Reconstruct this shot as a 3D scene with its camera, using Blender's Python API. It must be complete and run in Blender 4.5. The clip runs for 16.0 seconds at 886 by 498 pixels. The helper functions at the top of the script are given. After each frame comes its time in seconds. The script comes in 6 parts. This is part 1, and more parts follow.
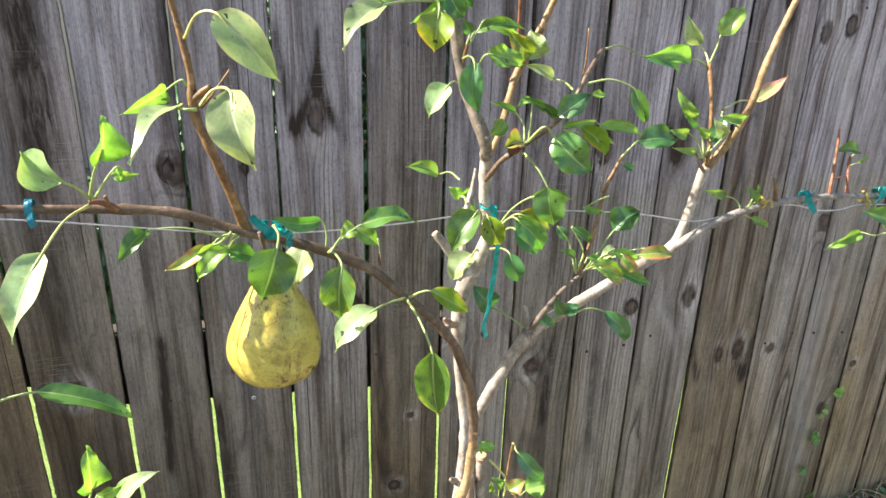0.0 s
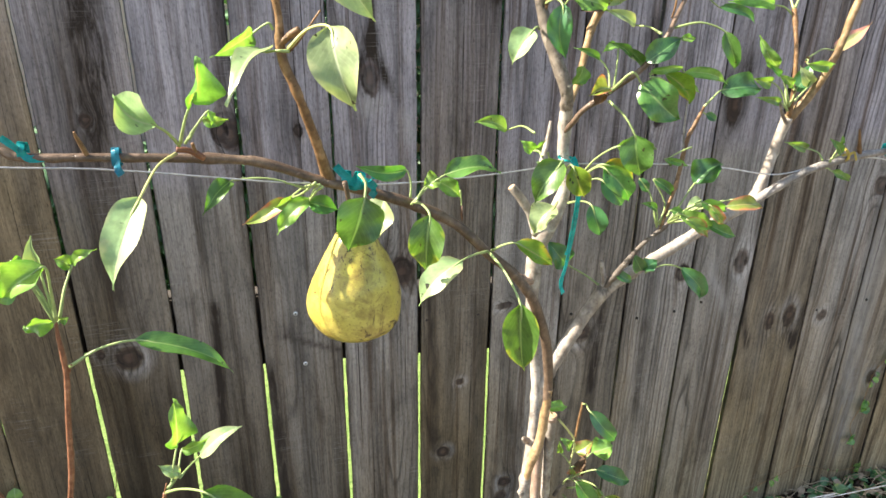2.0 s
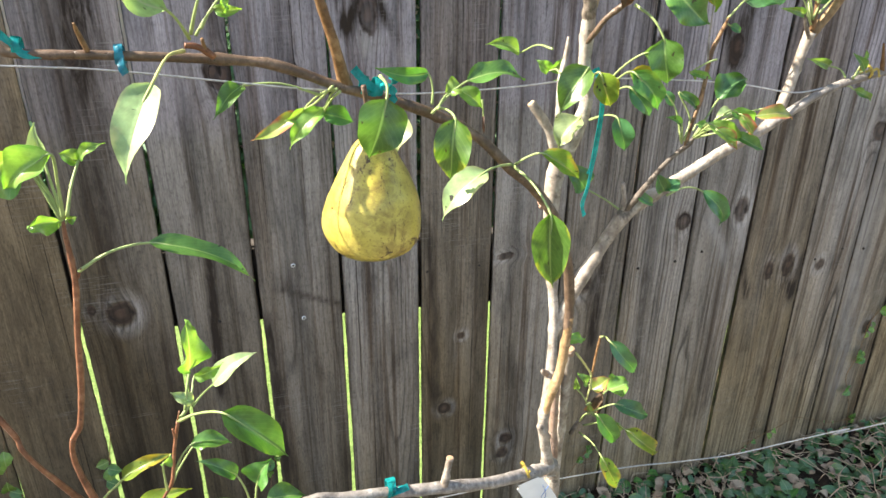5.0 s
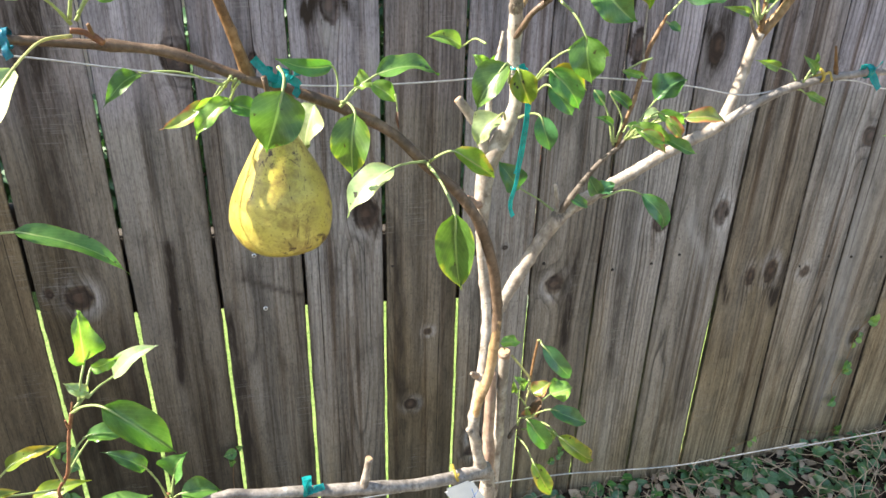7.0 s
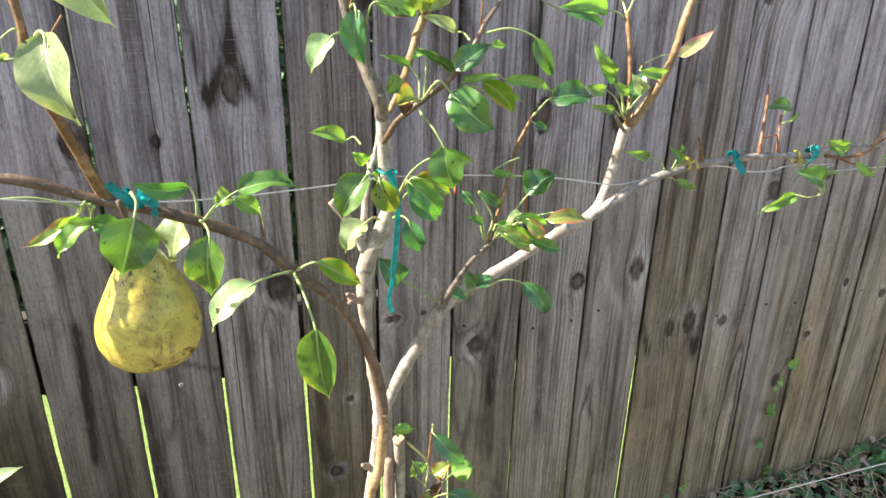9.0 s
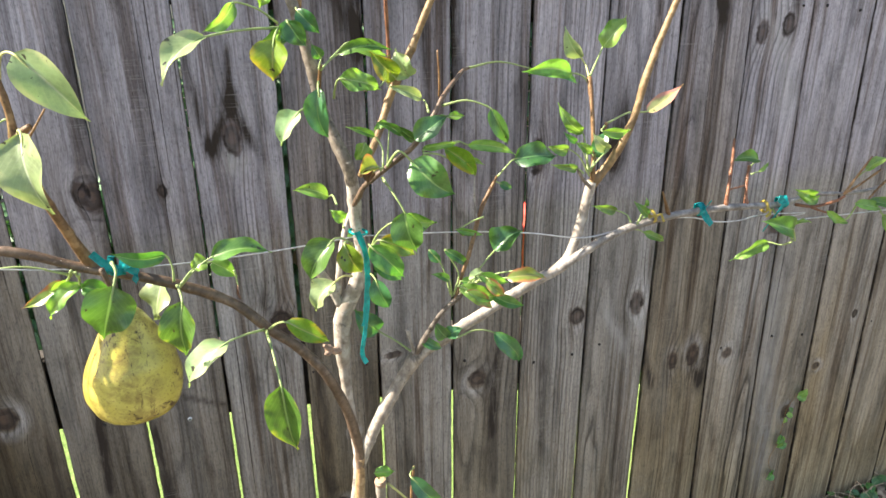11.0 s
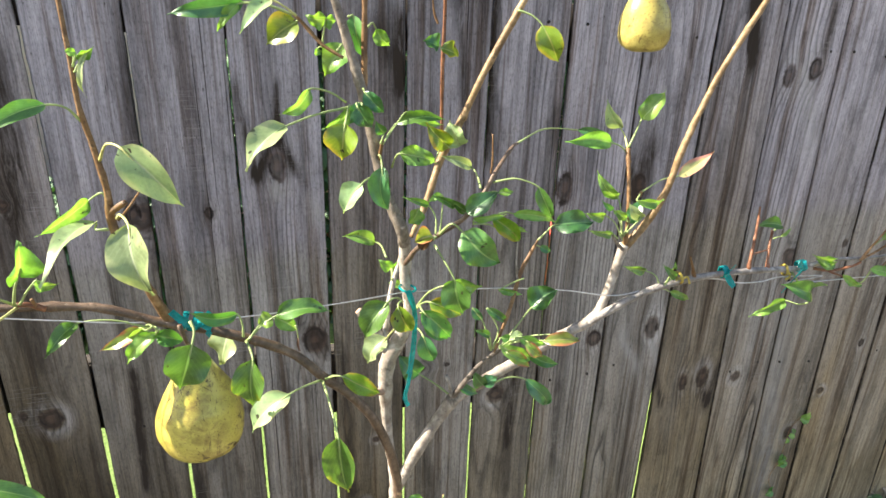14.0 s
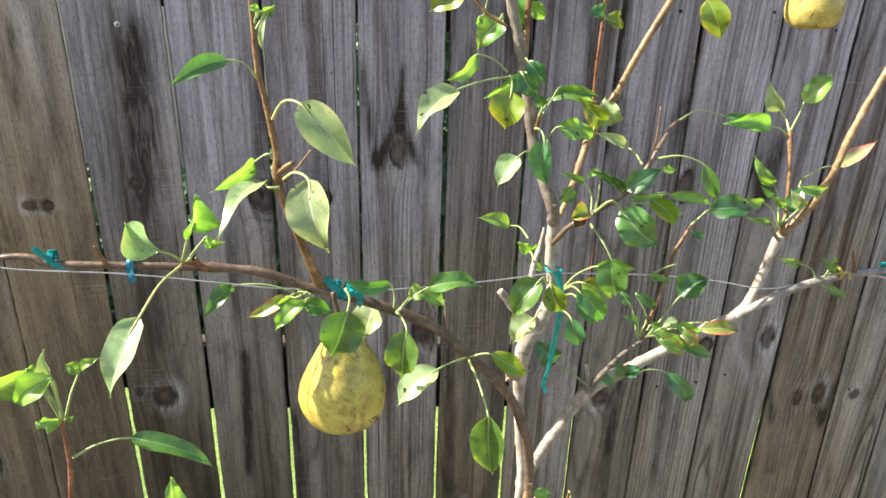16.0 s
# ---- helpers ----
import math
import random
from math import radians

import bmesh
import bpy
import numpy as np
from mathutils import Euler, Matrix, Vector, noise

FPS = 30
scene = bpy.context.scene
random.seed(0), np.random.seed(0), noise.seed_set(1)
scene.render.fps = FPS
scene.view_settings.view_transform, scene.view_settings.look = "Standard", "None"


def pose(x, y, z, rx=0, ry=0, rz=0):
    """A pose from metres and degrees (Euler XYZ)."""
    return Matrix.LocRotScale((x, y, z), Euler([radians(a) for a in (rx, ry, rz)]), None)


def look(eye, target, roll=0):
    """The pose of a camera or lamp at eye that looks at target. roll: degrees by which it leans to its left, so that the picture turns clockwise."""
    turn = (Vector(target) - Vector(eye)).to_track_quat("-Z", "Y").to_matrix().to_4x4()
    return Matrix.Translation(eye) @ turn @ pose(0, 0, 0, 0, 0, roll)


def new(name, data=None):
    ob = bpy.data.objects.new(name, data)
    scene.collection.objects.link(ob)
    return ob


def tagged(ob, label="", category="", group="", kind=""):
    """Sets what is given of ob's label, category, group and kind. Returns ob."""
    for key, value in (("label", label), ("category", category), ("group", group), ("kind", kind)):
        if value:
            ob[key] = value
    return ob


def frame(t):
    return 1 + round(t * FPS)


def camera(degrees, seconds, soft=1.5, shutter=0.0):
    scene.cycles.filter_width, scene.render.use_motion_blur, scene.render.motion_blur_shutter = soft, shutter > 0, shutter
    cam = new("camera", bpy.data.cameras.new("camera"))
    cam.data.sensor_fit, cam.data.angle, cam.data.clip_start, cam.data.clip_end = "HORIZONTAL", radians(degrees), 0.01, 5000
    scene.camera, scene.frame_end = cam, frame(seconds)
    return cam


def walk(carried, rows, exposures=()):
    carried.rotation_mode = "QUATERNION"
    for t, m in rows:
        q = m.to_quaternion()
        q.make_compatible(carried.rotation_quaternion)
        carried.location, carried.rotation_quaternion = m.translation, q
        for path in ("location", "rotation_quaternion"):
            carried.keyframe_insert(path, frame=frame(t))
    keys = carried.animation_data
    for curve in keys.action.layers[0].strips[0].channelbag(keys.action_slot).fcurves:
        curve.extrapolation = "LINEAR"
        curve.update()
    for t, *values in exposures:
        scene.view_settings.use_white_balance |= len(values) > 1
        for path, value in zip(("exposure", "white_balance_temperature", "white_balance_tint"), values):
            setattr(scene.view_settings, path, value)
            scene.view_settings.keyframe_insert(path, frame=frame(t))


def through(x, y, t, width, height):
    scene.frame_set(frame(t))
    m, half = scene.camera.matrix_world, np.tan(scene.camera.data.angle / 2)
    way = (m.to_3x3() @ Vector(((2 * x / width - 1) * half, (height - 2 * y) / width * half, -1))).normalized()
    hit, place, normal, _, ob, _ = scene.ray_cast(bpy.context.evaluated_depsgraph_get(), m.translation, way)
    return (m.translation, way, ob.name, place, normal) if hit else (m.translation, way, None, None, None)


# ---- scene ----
cam = camera(63.3, 16.0, soft=1.6)
METRES, EYE, TILT, LEAN, TURN = 0.75, 1.4, 0.0, 0.0, -16.8
ROWS = [
    (0.0, 0.0, 0.0, 0.0, 0.61, -22.6, -1.47),
    (0.5, -0.0297, -0.0095, -0.002, 0.96, -22.54, -1.44),
    (1.0, -0.0586, -0.005, -0.0159, 1.39, -23.01, -0.73),
    (1.5, -0.0795, -0.0011, -0.033, 1.75, -23.78, -0.48),
    (2.0, -0.0851, 0.0058, -0.0419, 1.73, -24.35, -0.64),
    (2.5, -0.0971, 0.0129, -0.0601, 1.4, -25.01, -0.85),
    (3.0, -0.1189, 0.0151, -0.0783, 0.89, -25.46, -0.88),
    (3.5, -0.1431, 0.006, -0.0892, 0.14, -25.3, -0.45),
    (4.0, -0.1617, 0.003, -0.1108, -1.08, -25.27, 0.1),
    (6.5, -0.0468, 0.0287, -0.1476, 1.71, -26.24, -1.52),
    (7.0, -0.0053, 0.0368, -0.1399, 2.0, -26.29, -1.4),
    (7.5, 0.0418, 0.0525, -0.1261, 1.59, -25.69, -1.29),
    (8.0, 0.0785, 0.0699, -0.09, 0.71, -24.71, -1.3),
    (8.5, 0.1044, 0.0714, -0.0631, -0.59, -23.79, -1.18),
    (9.0, 0.1103, 0.0622, -0.0458, -1.37, -23.88, -0.99),
    (11.5, 0.2151, 0.0271, 0.0491, 1.34, -22.43, 0.65),
    (12.0, 0.206, 0.0174, 0.0736, 1.15, -23.02, 0.33),
    (12.5, 0.1974, 0.0108, 0.1012, 1.07, -23.7, -0.25),
    (13.0, 0.1838, 0.0069, 0.1279, 1.24, -24.26, -0.92),
    (13.5, 0.1698, 0.0089, 0.156, 1.63, -24.48, -1.32),
    (14.0, 0.1452, 0.0089, 0.1722, 2.48, -24.55, -1.63),
    (14.5, 0.1126, 0.0159, 0.171, 3.76, -24.54, -1.56),
    (15.0, 0.0816, 0.0206, 0.1607, 5.47, -24.5, -1.07),
    (15.5, 0.0526, 0.0157, 0.1455, 7.15, -24.36, -0.93),
    (16.0, 0.0224, 0.0042, 0.1084, 7.94, -23.62, -1.56),
]
walk(cam, [(t, pose(0, 0, EYE, TILT, LEAN, TURN) @ pose(METRES * x, METRES * y, METRES * z, 90 + pitch, roll, yaw)) for t, x, y, z, yaw, pitch, roll in ROWS],
     exposures=[(0.0, 1.76), (4.2, 1.77), (6.5, 1.87), (9.0, 1.83), (12.5, 1.83), (14.5, 1.70), (16.0, 1.66)])

# ---- light ----
SUN = Vector((-0.75, 0.17, 0.63)).normalized()
world = bpy.data.worlds.new("world")
scene.world = world
world.use_nodes = True
wn = world.node_tree
sky = wn.nodes.new("ShaderNodeTexSky")
sky.sky_type, sky.sun_disc = "NISHITA", False
sky.sun_elevation = math.asin(SUN.z)
sky.sun_rotation = math.atan2(SUN.x, SUN.y)
wn.links.new(sky.outputs[0], wn.nodes["Background"].inputs[0])
wn.nodes["Background"].inputs[1].default_value = 0.100
sun_data = bpy.data.lights.new("sun", "SUN")
sun_data.energy, sun_data.angle, sun_data.color = 5.0, radians(0.6), (1.0, 0.965, 0.91)
sun = new("sun", sun_data)
sun.matrix_world = look(SUN * 20, (0, 0, 0))
scene.view_settings.use_white_balance = True
scene.view_settings.white_balance_temperature = 7300


# ---- materials ----
class Nodes:
    """Small wrapper to write node materials in few lines."""

    def __init__(self, name):
        self.mat = bpy.data.materials.new(name)
        self.mat.use_nodes = True
        self.tree = self.mat.node_tree
        self.tree.nodes.clear()
        self.out = self.tree.nodes.new("ShaderNodeOutputMaterial")

    def node(self, kind, props=None, **inputs):
        n = self.tree.nodes.new(kind)
        props = props or {}
        if "operation" in props:
            n.operation = props["operation"]
            if "use_clamp" in props:
                n.use_clamp = props["use_clamp"]
        if "attribute_name" in props:
            n.attribute_name = props["attribute_name"]
        if "data_type" in props:
            n.data_type, n.blend_type = props["data_type"], props["blend_type"]
        if "feature" in props:
            n.feature = props["feature"]
        if "dimensions" in props:
            n.noise_dimensions = props["dimensions"]
        for key, value in inputs.items():
            key = int(key[1:]) if key[0] == "i" and key[1:].isdigit() else key.replace("_", " ")
            self.put(n.inputs[key], value)
        return n

    def put(self, socket, value):
        if isinstance(value, bpy.types.NodeSocket):
            self.tree.links.new(value, socket)
        elif isinstance(value, (tuple, list)) and len(value) == 3 and socket.type == "RGBA":
            socket.default_value = (*value, 1)
        else:
            socket.default_value = value

    def math(self, op, a, b=0.0, c=0.0, clamp=False):
        return self.node("ShaderNodeMath", {"operation": op, "use_clamp": clamp}, i0=a, i1=b, i2=c).outputs[0]

    def ramp(self, fac, *stops):
        n = self.tree.nodes.new("ShaderNodeValToRGB")
        self.put(n.inputs[0], fac)
        e = n.color_ramp.elements
        while len(e) < len(stops):
            e.new(0.5)
        for el, (p, c) in zip(e, stops):
            el.position = p
            el.color = (c, c, c, 1) if isinstance(c, (int, float)) else (*c, 1)
        return n.outputs[0]

    def noise(self, vec, scale, detail=4.0, rough=0.55, distort=0.0):
        return self.node("ShaderNodeTexNoise", None, Vector=vec, Scale=scale, Detail=detail, Roughness=rough, Distortion=distort).outputs[0]

    def mix(self, fac, a, b, blend="MIX"):
        n = self.node("ShaderNodeMix", {"data_type": "RGBA", "blend_type": blend})
        self.put(n.inputs[0], fac)
        self.put(n.inputs[6], a)
        self.put(n.inputs[7], b)
        return n.outputs[2]

    def scaled(self, vec, s):
        return self.node("ShaderNodeVectorMath", {"operation": "MULTIPLY", "vector": 1}, i0=vec, i1=s).outputs[0]

    def bump(self, height, strength, distance):
        return self.node("ShaderNodeBump", None, Height=height, Strength=strength, Distance=distance).outputs[0]

    def finish(self, shader):
        self.tree.links.new(shader, self.out.inputs[0])
        return self.mat

    def bsdf(self, color, rough=0.6, normal=None, spec=0.4, metal=0.0, coat=0.0):
        n = self.node("ShaderNodeBsdfPrincipled", None, Base_Color=color, Roughness=rough, Metallic=metal)
        n.inputs["Specular IOR Level"].default_value = spec
        n.inputs["Coat Weight"].default_value = coat
        if normal:
            self.put(n.inputs["Normal"], normal)
        return n.outputs[0]


def position(n):
    return n.node("ShaderNodeNewGeometry").outputs["Position"]


def wood_material():
    """Weathered softwood: 'grain' holds the bent grain coordinate, the height and the distance to the nearest knot;
    'ring' the place in the log, counted in year rings; 'tone' how brown and how light the board is, with light and
    shade by height painted in.
    """
    n = Nodes("weathered_wood")
    vec = n.node("ShaderNodeAttribute", {"attribute_name": "grain"}).outputs["Vector"]
    sep = n.node("ShaderNodeSeparateXYZ", None, i0=vec)
    tone = n.node("ShaderNodeSeparateXYZ", None, i0=n.node("ShaderNodeAttribute", {"attribute_name": "tone"}).outputs["Vector"])
    log = n.node("ShaderNodeSeparateXYZ", None, i0=n.node("ShaderNodeAttribute", {"attribute_name": "ring"}).outputs["Vector"])
    g, kd = sep.outputs[0], sep.outputs[2]
    flat = n.node("ShaderNodeCombineXYZ", None, i0=g, i1=sep.outputs[1]).outputs[0]
    fine = n.noise(n.scaled(flat, (520, 6, 1)), 1.0, 3.0, 0.6)
    broad = n.noise(n.scaled(flat, (9, 1.1, 1)), 1.0, 4.0, 0.6, 0.4)
    patch = n.noise(n.scaled(flat, (24, 6, 1)), 1.0, 5.0, 0.65, 0.5)
    band = n.noise(n.scaled(flat, (34, 0.5, 1)), 1.0, 2.0, 0.5)
    # year rings of the log, cut lengthwise: thin dark late wood, fading back to pale early wood
    radius = n.math("SQRT", n.math("ADD", n.math("MULTIPLY", log.outputs[0], log.outputs[0]), n.math("MULTIPLY", log.outputs[1], log.outputs[1])))
    wave = n.math("MULTIPLY", n.math("SUBTRACT", n.noise(n.scaled(flat, (9, 2.4, 1)), 1.0, 2.0, 0.5), 0.5), 3.6)
    wave = n.math("ADD", wave, n.math("MULTIPLY", n.math("SUBTRACT", n.noise(n.scaled(flat, (40, 9, 1)), 1.0, 2.0, 0.5), 0.5), 0.7))
    count = n.math("ADD", n.math("ADD", radius, log.outputs[2]), n.math("ADD", wave, 40.0))
    within = n.math("FRACT", count)
    late = n.ramp(within, (0.0, 0.0), (0.10, 0.05), (0.30, 0.72), (0.62, 1.0), (0.90, 0.86), (1.0, 0.0))
    year = n.node("ShaderNodeTexWhiteNoise", {"dimensions": "1D"}, W=n.math("FLOOR", count)).outputs["Value"]
    where = n.ramp(n.noise(n.scaled(flat, (13, 0.9, 1)), 1.0, 3.0, 0.6, 0.3), (0.40, 0.16), (0.60, 0.92))
    where = n.math("MULTIPLY", where, n.math("MULTIPLY_ADD", year, 0.75, 0.35))
    lines = n.node("ShaderNodeAttribute", {"attribute_name": "lines"}).outputs["Fac"]
    where = n.math("MULTIPLY", where, lines)
    plain = n.math("MULTIPLY_ADD", lines, -1.7, 1.0, clamp=True)
    where = n.math("MAXIMUM", where, n.ramp(n.math("DIVIDE", kd, 6.0), (0.17, 0.62), (0.48, 0.0)))
    fade = n.math("SUBTRACT", 1.0, n.math("MULTIPLY", n.math("SUBTRACT", 1.0, late), where))
    grain = n.math("MULTIPLY", fade, n.ramp(fine, (0.33, 0.80), (0.5, 1.0), (0.67, 1.14)))
    grain = n.math("MULTIPLY", grain, n.ramp(band, (0.36, 0.68), (0.5, 1.0), (0.66, 1.14)))
    pore = n.noise(n.scaled(flat, (800, 40, 1)), 1.0, 2.0, 0.6)
    grain = n.math("MULTIPLY", grain, n.ramp(pore, (0.32, 0.72), (0.47, 1.0), (0.70, 1.12)))
    dirt = n.noise(n.scaled(flat, (1, 0.45, 1)), 300.0, 3.0, 0.7)
    grain = n.math("MULTIPLY", grain, n.ramp(dirt, (0.32, 0.66), (0.46, 1.0), (0.72, 1.14)))
    # with height the colour turns from brown to grey, then bluish
    height_tone = n.math("MULTIPLY", n.math("SUBTRACT", 0.92, tone.outputs[2]), 1.0)
    upper_blue = n.ramp(tone.outputs[2], (0.95, 0.0), (1.25, 1.0))
    hue = n.math("ADD", n.math("ADD", tone.outputs[0], height_tone), n.math("MULTIPLY", n.math("SUBTRACT", broad, 0.5), 1.1), clamp=True)
    col = n.mix(hue, n.mix(upper_blue, (0.300, 0.282, 0.276), (0.306, 0.284, 0.316)), (0.198, 0.150, 0.094))
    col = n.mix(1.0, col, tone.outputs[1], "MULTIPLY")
    # pale weathered swirl round a knot
    halo = n.math("MULTIPLY", n.ramp(n.math("DIVIDE", kd, 4.0), (0.30, 0.0), (0.40, 1.0), (0.50, 0.7), (0.72, 0.0)), n.ramp(patch, (0.42, 0.08), (0.60, 0.60)))
    col = n.mix(halo, col, (0.40, 0.375, 0.375))
    col = n.mix(1.0, col, grain, "MULTIPLY")
    col = n.mix(1.0, col, n.ramp(patch, (0.33, 0.60), (0.50, 1.0), (0.70, 1.20)), "MULTIPLY")
    streak = n.ramp(n.noise(n.scaled(flat, (30, 0.8, 1)), 1.0, 6.0, 0.68, 0.3), (0.355, 0.0), (0.485, 1.0))
    col = n.mix(1.0, col, n.mix(n.math("MAXIMUM", streak, plain), (0.40, 0.33, 0.28), (1, 1, 1)), "MULTIPLY")
    thread = n.ramp(n.noise(n.scaled(flat, (75, 0.9, 1)), 1.0, 4.0, 0.65, 0.2), (0.35, 0.0), (0.43, 1.0))
    col = n.mix(1.0, col, n.mix(n.math("MAXIMUM", thread, plain), (0.62, 0.57, 0.54), (1, 1, 1)), "MULTIPLY")
    # stains, broad dark areas and silvered patches of the single boards, and their darkened edges
    stain_edge = n.node("ShaderNodeAttribute", {"attribute_name": "stain_edge"}).outputs["Fac"]
    rag = n.math("MULTIPLY_ADD", n.noise(n.scaled(flat, (110, 16, 1)), 1.0, 5.0, 0.7, 0.5), 2.2, -0.4, clamp=True)
    col = n.mix(n.math("MULTIPLY", n.math("MULTIPLY", n.math("MAXIMUM", stain_edge, 0.0), 1.7), rag, clamp=True), col, (0.028, 0.020, 0.016))
    col = n.mix(n.math("MULTIPLY", n.math("MAXIMUM", n.math("MULTIPLY", stain_edge, -1.0), 0.0), rag, clamp=True), col, (0.40, 0.385, 0.385))
    # saw marks: short pale lines across the grain, in few places
    cross = n.noise(n.scaled(flat, (14, 420, 1)), 1.0, 2.0, 0.6, 0.6)
    place = n.noise(n.scaled(flat, (11, 5, 1)), 1.0, 2.0, 0.5, 0.5)
    scuff = n.math("MULTIPLY", n.ramp(cross, (0.56, 0.0), (0.66, 1.0)), n.ramp(place, (0.55, 0.0), (0.68, 0.26)))
    col = n.mix(scuff, col, (0.42, 0.40, 0.39))
    # knots: a red brown heart with uneven rings, a dark broken edge
    wob = n.math("ADD", kd, n.math("MULTIPLY", n.math("SUBTRACT", n.noise(n.scaled(flat, (70, 48, 1)), 1.0, 3.0, 0.6, 0.6), 0.5), 1.1))
    heart = n.ramp(n.math("DIVIDE", wob, 3.0), (0.20, 0.80), (0.33, 0.72), (0.46, 0.0))
    rings = n.math("SINE", n.math("MULTIPLY", wob, 7.0))
    kcol = n.mix(n.math("MULTIPLY_ADD", rings, 0.5, 0.5), (0.032, 0.021, 0.017), (0.085, 0.052, 0.040))
    rim = n.math("MULTIPLY", n.ramp(n.math("DIVIDE", wob, 3.0), (0.24, 0.0), (0.30, 1.0), (0.35, 0.9), (0.44, 0.0)), n.ramp(n.noise(n.scaled(flat, (60, 30, 1)), 1.0, 2.0, 0.5), (0.42, 0.0), (0.58, 1.0)))
    col = n.mix(heart, col, kcol)
    col = n.mix(rim, col, (0.022, 0.016, 0.014))
    crack = n.ramp(n.noise(n.scaled(flat, (230, 1.1, 1)), 1.0, 2.0, 0.5, 0.2), (0.29, 0.0), (0.325, 1.0))
    col = n.mix(1.0, col, n.mix(crack, (0.13, 0.11, 0.10), (1, 1, 1)), "MULTIPLY")
    pits = n.ramp(n.noise(n.scaled(flat, (210, 38, 1)), 1.0, 3.0, 0.6), (0.68, 0.0), (0.73, 0.75))
    col = n.mix(pits, col, (0.035, 0.028, 0.024))
    height = n.math("ADD", n.math("MULTIPLY", fade, 0.9), n.math("MULTIPLY", fine, 0.5))
    height = n.math("ADD", height, n.math("MULTIPLY", crack, 0.5))
    return n.finish(n.bsdf(col, 0.8, n.bump(height, 0.7, 0.0018), 0.28))


def bark_material(name, low, mid, high, scale=1.0, rough=0.6, lenticels=0.5, blotches=0.5):
    n = Nodes(name)
    uv = n.node("ShaderNodeTexCoord").outputs["UV"]
    pos = position(n)
    a = n.noise(n.scaled(pos, (150 * scale, 150 * scale, 120 * scale)), 1.0, 4.0, 0.6)
    b = n.noise(pos, 38 * scale, 4.0, 0.6, 0.4)
    col = n.ramp(n.math("ADD", n.math("MULTIPLY", a, 0.5), n.math("MULTIPLY", b, 0.5)), (0.36, low), (0.5, mid), (0.63, high))
    worn = n.ramp(n.noise(n.scaled(pos, (26, 26, 11)), 1.0, 5.0, 0.65, 0.8), (0.48, 0.0), (0.62, 0.6))
    col = n.mix(worn, col, tuple(0.45 * c + 0.25 * h for c, h in zip(mid, low)))
    spot = n.ramp(n.noise(pos, 95 * scale, 2.0, 0.5), (0.63, 0.0), (0.70, lenticels))
    col = n.mix(spot, col, tuple(min(1, 1.5 * c + 0.03) for c in high))
    dark = n.ramp(n.noise(pos, 60 * scale, 5.0, 0.7, 0.6), (0.58, 0.0), (0.66, blotches))
    col = n.mix(dark, col, tuple(0.30 * c for c in mid))
    pits = n.ramp(n.noise(n.scaled(pos, (300, 300, 420)), 1.0, 2.0, 0.5), (0.66, 0.0), (0.72, 0.7))
    col = n.mix(pits, col, tuple(0.28 * c for c in mid))
    return n.finish(n.bsdf(col, rough, n.bump(n.math("SUBTRACT", n.math("ADD", a, b), n.math("ADD", dark, pits)), 0.6, 0.0014), 0.35))


